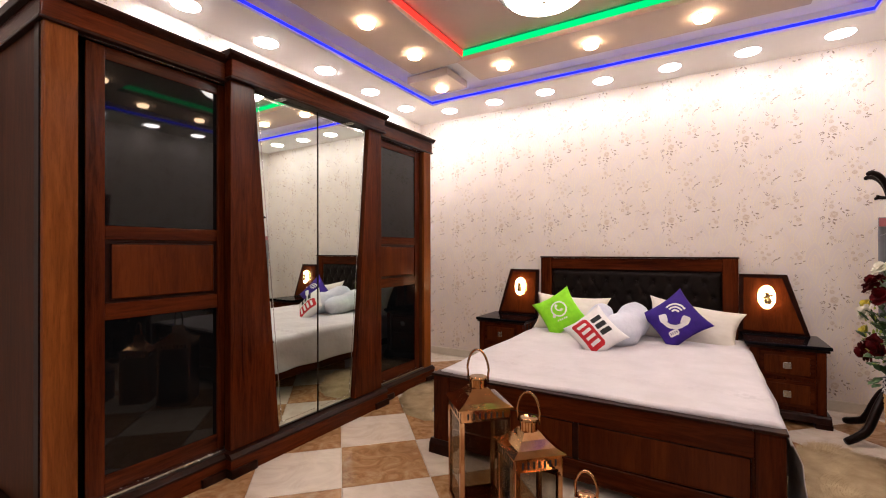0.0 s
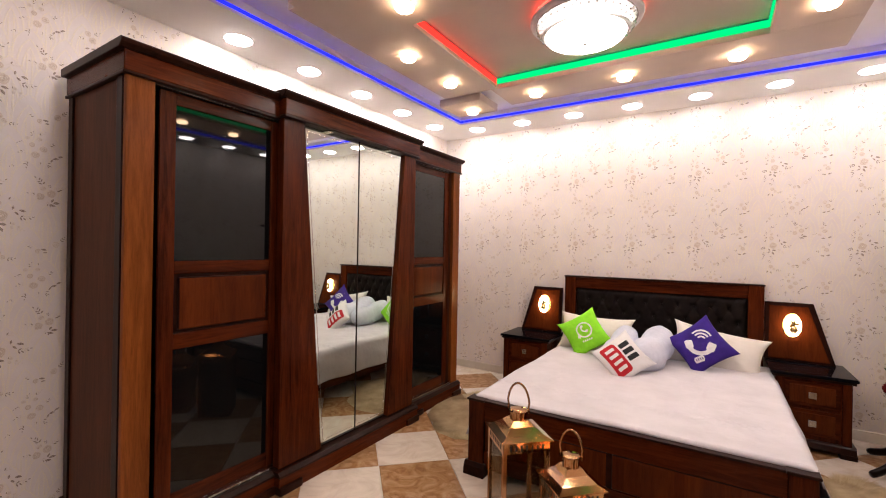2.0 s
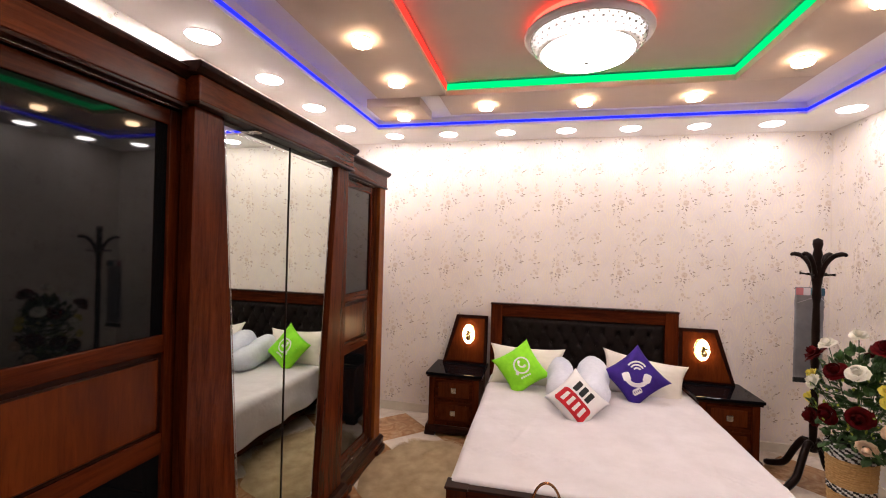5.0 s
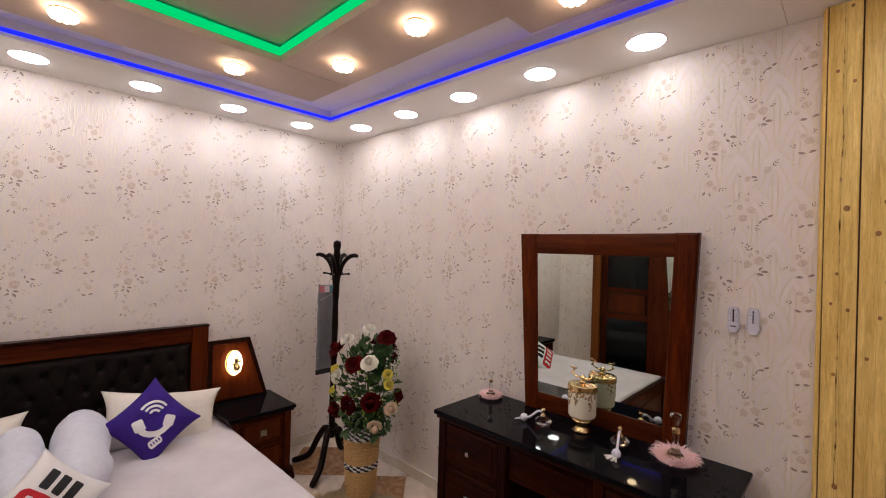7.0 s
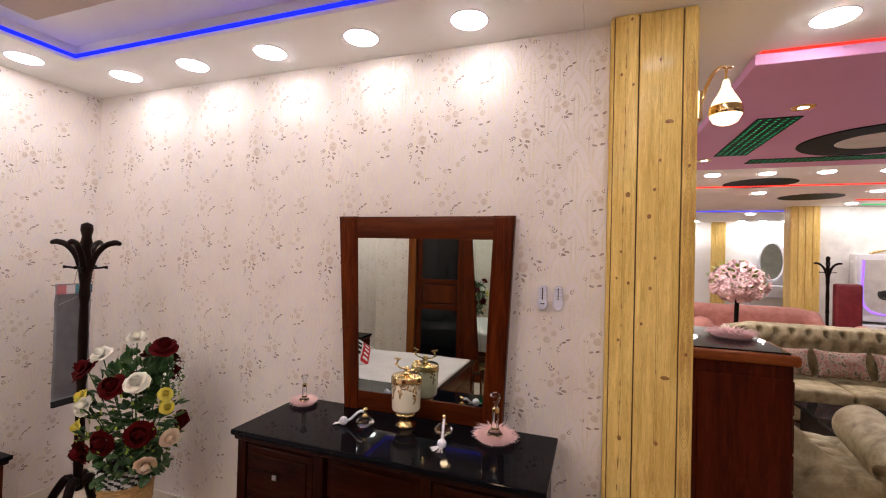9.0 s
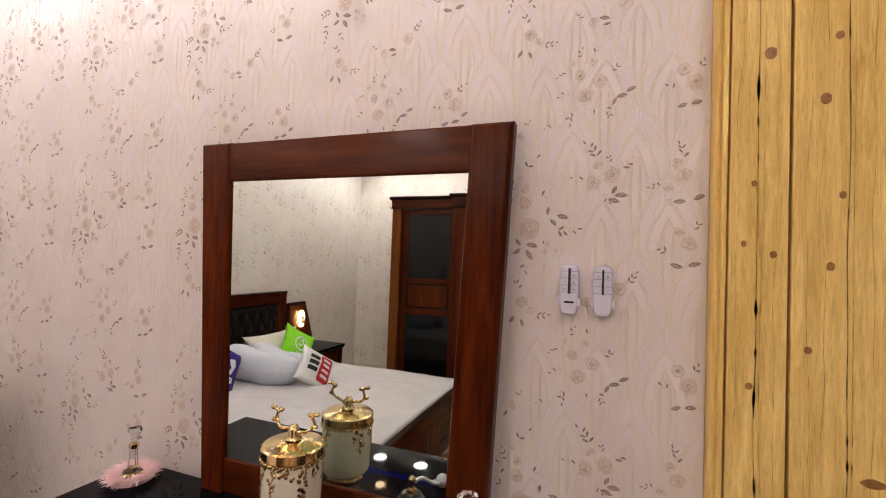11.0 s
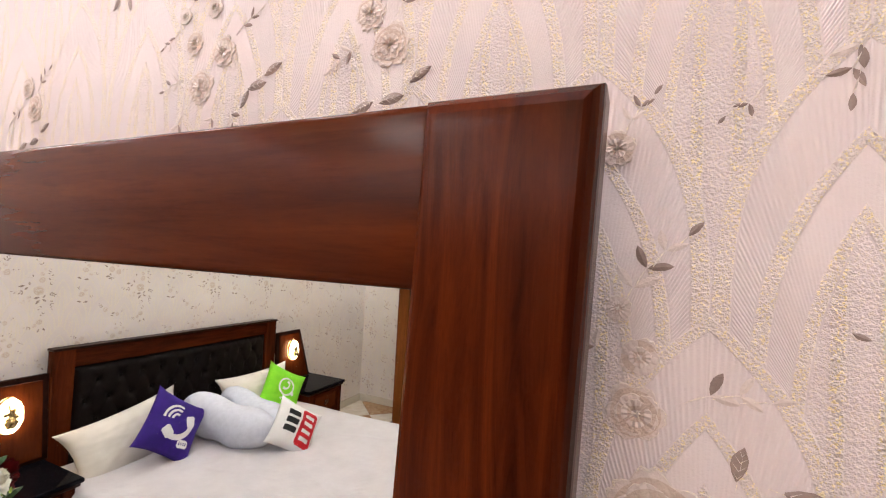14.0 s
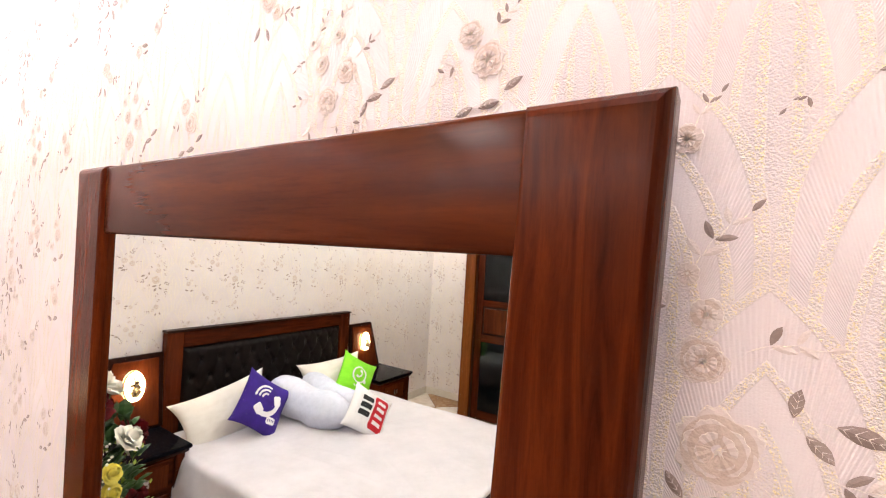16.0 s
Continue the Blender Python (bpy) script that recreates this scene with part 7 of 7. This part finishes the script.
def sofa(name, x, y, turn, length, material, label, tufted=True, height=1.02, cushions=0):
    """A rolled-back sofa; its seat faces -x before the turn, its length runs along y."""
    t = thing(name, label, "sofa")
    L = length / 2
    prof = [(0.45, 0.12), (0.45, 0.78 * height), (0.4, 0.95 * height), (0.3, height), (0.2, 0.97 * height), (0.16, 0.86 * height), (0.2, 0.7 * height), (0.24, 0.5 * height), (0.26, 0.12)]
    n = 130 if tufted else 40
    bm = bmesh.new()
    rings = []
    for k in range(n + 1):
        yy = -L + 2 * L * k / n
        drop = 0.12 * max(0.0, abs(yy) / L - 0.8) * 5 * height * 0.5
        rings.append([bm.verts.new((a, yy, max(0.12, b - drop * (b / height)))) for a, b in prof])
    for a, b in zip(rings, rings[1:]):
        for k in range(len(prof) - 1):
            bm.faces.new((a[k], a[k + 1], b[k + 1], b[k]))
    bm.faces.new(rings[0])
    bm.faces.new(rings[-1])
    bmesh.ops.recalc_face_normals(bm, faces=bm.faces)
    if tufted:
        bmesh.ops.subdivide_edges(bm, edges=[e for e in bm.edges if abs(e.verts[0].co.y - e.verts[1].co.y) < 1e-4], cuts=3, use_grid_fill=True)
        for v in bm.verts:
            if v.co.x < 0.34 and v.co.z > 0.45 * height:
                q, w = v.co.y / 0.16, (v.co.z / height) / 0.13
                a, b = q + w * 0.5, q - w * 0.5
                f = min(abs(a - round(a)), 0.5) + 0, min(abs(b - round(b)), 0.5)
                v.co.x += 0.05 * math.exp(-(f[0] ** 2 + f[1] ** 2) / 0.03) + 0.024 * (math.exp(-(f[0] / 0.12) ** 2) + math.exp(-(f[1] / 0.12) ** 2))
    part("backrest", bm, material, t, "deep-buttoned rolled back" if tufted else "rolled back", True)
    part("seat_base", box(-0.42, 0.3, -L + 0.1, L - 0.1, 0.12, 0.32, 0.04, 3), material, t, smooth=True)
    k = max(1, round(length / 0.8))
    for i in range(k):
        a = -L + 0.16 + (2 * L - 0.32) * i / k
        b = -L + 0.16 + (2 * L - 0.32) * (i + 1) / k
        part("seat_cushion", box(-0.46, 0.26, a + 0.004, b - 0.004, 0.32, 0.48, 0.06, 4), material, t, smooth=True)
    for s in (-1, 1):
        arm = tube(curve([(-0.45, s * (L - 0.08), 0.55), (-0.2, s * (L - 0.07), 0.58), (0.1, s * (L - 0.06), 0.68), (0.3, s * (L - 0.05), 0.82)], 5), 0.155, 18)
        a = part("arm", arm, material, t, "rolled arm", True)
        part("arm_side", box(-0.42, 0.3, s * (L - 0.08) - 0.08, s * (L - 0.08) + 0.08, 0.12, 0.55, 0.03, 3), material, a, smooth=True)
    for sx in (-0.36, 0.38):
        for sy in (-L + 0.12, L - 0.12):
            part("foot", lathe([(0.02, 0), (0.03, 0.06), (0.035, 0.12), (0, 0.12)], 10, (sx, sy, 0)), W_BLACK, t)
    t.matrix_world = pose(x, y, FL, 0, 0, turn)
    for i in range(cushions):
        yy = y + L - 0.55 - 0.52 * i
        pillow("sofa_cushion", 0.46, 0.3, 0.14, pose(x + 0.02, yy, 0.6, -20, 0, -90), DAMASK, "patterned oblong cushion on the velvet sofa", 0.05, i + 20, n=24)


sofa("velvet_sofa", 5.75, -1.75, 0, 2.8, VELVET, "olive beige velvet sofa with a deep-buttoned rolled back", True, 1.05, 3)


def chaise():
    """A chaise whose side runs along y: sloping buttoned back, seat, scrolled arm."""
    t = thing("velvet_chaise", "olive beige velvet chaise with a sloping buttoned back and scrolled arm", "chaise", (3.55, -0.3, FL))
    prof = curve([(0.33, 0.12), (0.34, 0.6), (0.28, 0.74), (0.2, 0.7), (0.1, 0.6), (-0.04, 0.49), (-0.12, 0.46), (-0.5, 0.46), (-0.75, 0.45), (-0.78, 0.36), (-0.78, 0.12)], 6)
    bm, rings, n = bmesh.new(), [], 48
    for k in range(n + 1):
        x = -0.36 + 0.76 * k / n
        row = []
        for y, z in prof:
            dip = 0.0
            if z > 0.44 and y < 0.3:
                q, w = x / 0.15, (y + z) / 0.17
                a, b = q + w * 0.5, q - w * 0.5
                fa, fb = abs(a - round(a)), abs(b - round(b))
                dip = 0.03 * math.exp(-(fa * fa + fb * fb) / 0.03) + 0.012 * (math.exp(-(fa / 0.12) ** 2) + math.exp(-(fb / 0.12) ** 2))
            row.append(bm.verts.new((x, y + dip * 0.6, z - dip * 0.8)))
        rings.append(row)
    for a, b in zip(rings, rings[1:]):
        for k in range(len(prof) - 1):
            bm.faces.new((a[k], a[k + 1], b[k + 1], b[k]))
    bm.faces.new(rings[0])
    bm.faces.new(rings[-1])
    bmesh.ops.recalc_face_normals(bm, faces=bm.faces)
    part("buttoned_seat", bm, VELVET, t, "sloping buttoned back and seat", True)
    arm = part("arm", tube(curve([(-0.42, -0.3, 0.5), (-0.36, -0.32, 0.54), (0.0, -0.36, 0.56), (0.3, -0.4, 0.58)], 5), [0.1] + [0.165] * 15, 24), VELVET, t, "scrolled arm", True)
    part("arm_front", box(-0.4, 0.2, -0.48, -0.2, 0.12, 0.5, 0.06, 4), VELVET, arm, smooth=True)
    for sx in (-0.3, 0.34):
        for sy in (-0.7, 0.26):
            part("foot", lathe([(0.02, 0), (0.03, 0.06), (0.035, 0.12), (0, 0.12)], 10, (sx, sy, 0)), W_BLACK, t)


chaise()
tb = thing("coffee_table", "low black coffee table with a glossy top", "coffee table", (4.6, -1.4, FL))
part("tabletop", box(-0.4, 0.4, -0.75, 0.7, 0.38, 0.42, 0.01, 3), GRANITE, tb, "glossy black top")
part("apron", box(-0.36, 0.36, -0.7, 0.65, 0.08, 0.38, 0.006), W_BLACK, tb)
for sx in (-0.3, 0.3):
    for sy in (-0.62, 0.57):
        part("leg", box(sx - 0.04, sx + 0.04, sy - 0.04, sy + 0.04, 0, 0.3, 0.008), W_BLACK, tb)
sofa("rose_sofa", 7.4, -1.3, 180, 2.0, ROSE_V, "dusty rose velvet sofa with a low back", False, 0.74)
sofa("rose_sofa", 8.9, -1.2, 0, 2.6, ROSE_V, "dusty rose velvet sofa with a low back", False, 0.98)


def blossom_tree(x, y):
    t = thing("blossom_tree", "small artificial tree with pink blossom", "plant", (x, y, FL))
    part("trunk", tube(curve([(0, 0, 0), (0.02, 0.01, 0.5), (-0.01, 0.02, 0.9), (0.02, 0, 1.3)]), [0.04] * 10 + [0.03] * 9, 8), W_BLACK, t, smooth=True)
    part("pot", lathe([(0, 0), (0.15, 0), (0.2, 0.35), (0.17, 0.35), (0, 0.3)], 20), LACQUER, t)
    rnd = random.Random(6)
    bl, gr = bmesh.new(), bmesh.new()
    for k in range(420):
        a, s, h = rnd.uniform(0, 6.3), rnd.random() ** 0.5, rnd.uniform(-1, 1)
        r = 0.36 * math.sqrt(max(0.1, 1 - h * h)) * (0.55 + 0.45 * s) * (1 + 0.25 * noise.noise(Vector((2 * math.cos(a), 2 * math.sin(a), 2 * h))))
        p = Vector((r * math.cos(a), r * math.sin(a), 1.52 + 0.27 * h - 0.06 * s))
        q0 = Vector((math.cos(a), math.sin(a), h + 0.2)).to_track_quat("Z", "Y")
        for q in range(5):
            b = 6.28 * q / 5
            leaf(bl, p, q0 @ Vector((math.cos(b), math.sin(b), rnd.uniform(0.1, 0.7))), q0 @ Vector((0, 0, 1)), 0.05, 0.06)
        if k % 4 == 0:
            leaf(gr, p, (math.cos(a), math.sin(a), 0.4), (0, 0, 1), 0.1, 0.05)
    tagged(part("blossom", bl, BLOSSOM, t, "pink blossom"), kind="stuff")
    tagged(part("foliage", gr, LEAF_Y, t), kind="stuff")


blossom_tree(7.2, -0.82)
coat_rack("coat_rack", "dark wooden coat rack far off in the showroom", pose(9.0, -2.62, FL, 0, 0, 50))
st = thing("bar_chair", "tall maroon upholstered chair back in the showroom", "chair", (8.9, -2.85, FL))
part("backrest", box(-0.06, 0.06, -0.19, 0.19, 0.45, 1.45, 0.05, 4), MAROON, st, smooth=True)
part("seat", box(-0.4, 0.0, -0.22, 0.22, 0.38, 0.5, 0.04, 3), MAROON, st, smooth=True)
for sx in (-0.36, -0.02):
    for sy in (-0.18, 0.18):
        part("leg", box(sx - 0.02, sx + 0.02, sy - 0.02, sy + 0.02, 0, 0.39, 0.004), W_BLACK, st)


def media_unit():
    t = thing("display_unit", "white lacquered display unit with violet lit niche", "display unit", (9.8, -3.85, FL))
    part("body", box(-0.05, 0.2, -0.55, 0.5, 0.75, 1.98, 0.03, 3), LACQUER, t, smooth=True)
    part("niche", box(-0.06, -0.045, -0.47, 0.42, 0.86, 1.88, 0.006), PALE_WALL, t)
    pts = [(0.4, 1.86), (0.42, 1.2), (0.36, 1.0), (0.2, 0.9), (-0.25, 0.88), (-0.4, 1.0), (-0.45, 1.3), (-0.45, 1.86)]
    part("light_line", tube(curve([(-0.065, a, b) for a, b in pts], 4), 0.016, 6), GLOW_VIOLET, t, "violet light line")
    part("crest", tube(curve([(-0.03, 0.3, 1.99), (-0.03, 0.1, 2.05), (-0.03, -0.1, 2.08), (-0.03, -0.3, 2.03), (-0.03, -0.4, 1.99)]), 0.025, 8), GOLD, t, "gold carved crest", True)
    scroll = [(-0.066, 0.1 + 0.02 * k * 0.12 * math.cos(k * 0.5), 1.25 + 0.02 * k * 0.12 * math.sin(k * 0.5)) for k in range(2, 40)]
    part("scroll", tube(scroll, 0.012, 6), BLACK_F, t, "dark scroll ornament")
    part("console", box(-0.2, 0.2, -0.75, 0.6, 0.0, 0.7, 0.02, 3), LACQUER, t)
    for k in range(3):
        part("drawer", box(-0.212, -0.2, -0.7 + 0.44 * k, -0.28 + 0.44 * k, 0.1, 0.62, 0.006), LACQUER, t)


media_unit()


def dressing_table():
    t = thing("dressing_table", "white dressing table with an oval mirror against the far wall", "dressing table", (13.7, -3.4, FL))
    part("top", box(-0.25, 0.28, -0.7, 0.7, 1.0, 1.16, 0.02, 3), LACQUER, t)
    part("apron", box(-0.2, 0.25, -0.62, 0.62, 0.85, 1.0, 0.01), LACQUER, t)
    for sy in (-0.6, 0.6):
        part("leg", tube(curve([(-0.18, sy, 0.9), (-0.2, sy * 1.04, 0.5), (-0.17, sy, 0.0)]), 0.04, 8), LACQUER, t, smooth=True)
    ov = [(0.3 * math.cos(2 * math.pi * k / 32), 1.8 + 0.52 * math.sin(2 * math.pi * k / 32)) for k in range(32)]
    part("mirror_glass", prism(ov, "x", 0.2, 0.22), MIRROR, t, "oval mirror")
    part("mirror_frame", tube([(0.2, a, b) for a, b in ov], 0.04, 8, True), LACQUER, t, smooth=True)


dressing_table()


# ---- floor ----
floor = structure("floor", box(XW, 16.0, -8.0, YN, FL - 0.1, FL - 0.006, 0), GROUT, "checkerboard floor of cream and brown marbled tiles laid diagonally", "floor")


def tile_mesh(name, material, a=0.2425):
    bm = box(-a, a, -a, a, -0.03, 0.006, 0.0015, 1)
    moved(bm, Matrix.Rotation(radians(45), 4, "Z"))
    me = bpy.data.meshes.new(name)
    bm.to_mesh(me)
    bm.free()
    me.materials.append(material)
    return me


STEP = 0.346
tiles = (tile_mesh("cream_tile", TILE_W), tile_mesh("brown_tile", TILE_B))
rest = bmesh.new()
for i in range(-9, 50):
    for j in range(-32, 14):
        if (i + j) % 2:
            continue
        x, y = -1.137 + STEP * i, 2.228 + STEP * j
        if not (XW - 0.1 < x < 15.5 and -7.8 < y < YN + 0.1):
            continue
        brown = i % 2 == 0
        if -2.7 < x < 2.05 and -0.6 < y < 4.8:
            ob = new("tile", tiles[1] if brown else tiles[0])
            ob.location = (x, y, FL - 0.006)
            ob.parent = floor
        else:
            a = STEP - 0.004
            vs = [rest.verts.new((x + dx, y + dy, FL)) for dx, dy in ((a, 0), (0, a), (-a, 0), (0, -a))]
            f = rest.faces.new(vs)
            f.material_index = 1 if brown else 0
r = mesh_object("tile_field", rest, [TILE_W, TILE_B])
r.parent = floor
tagged(r, kind="stuff")
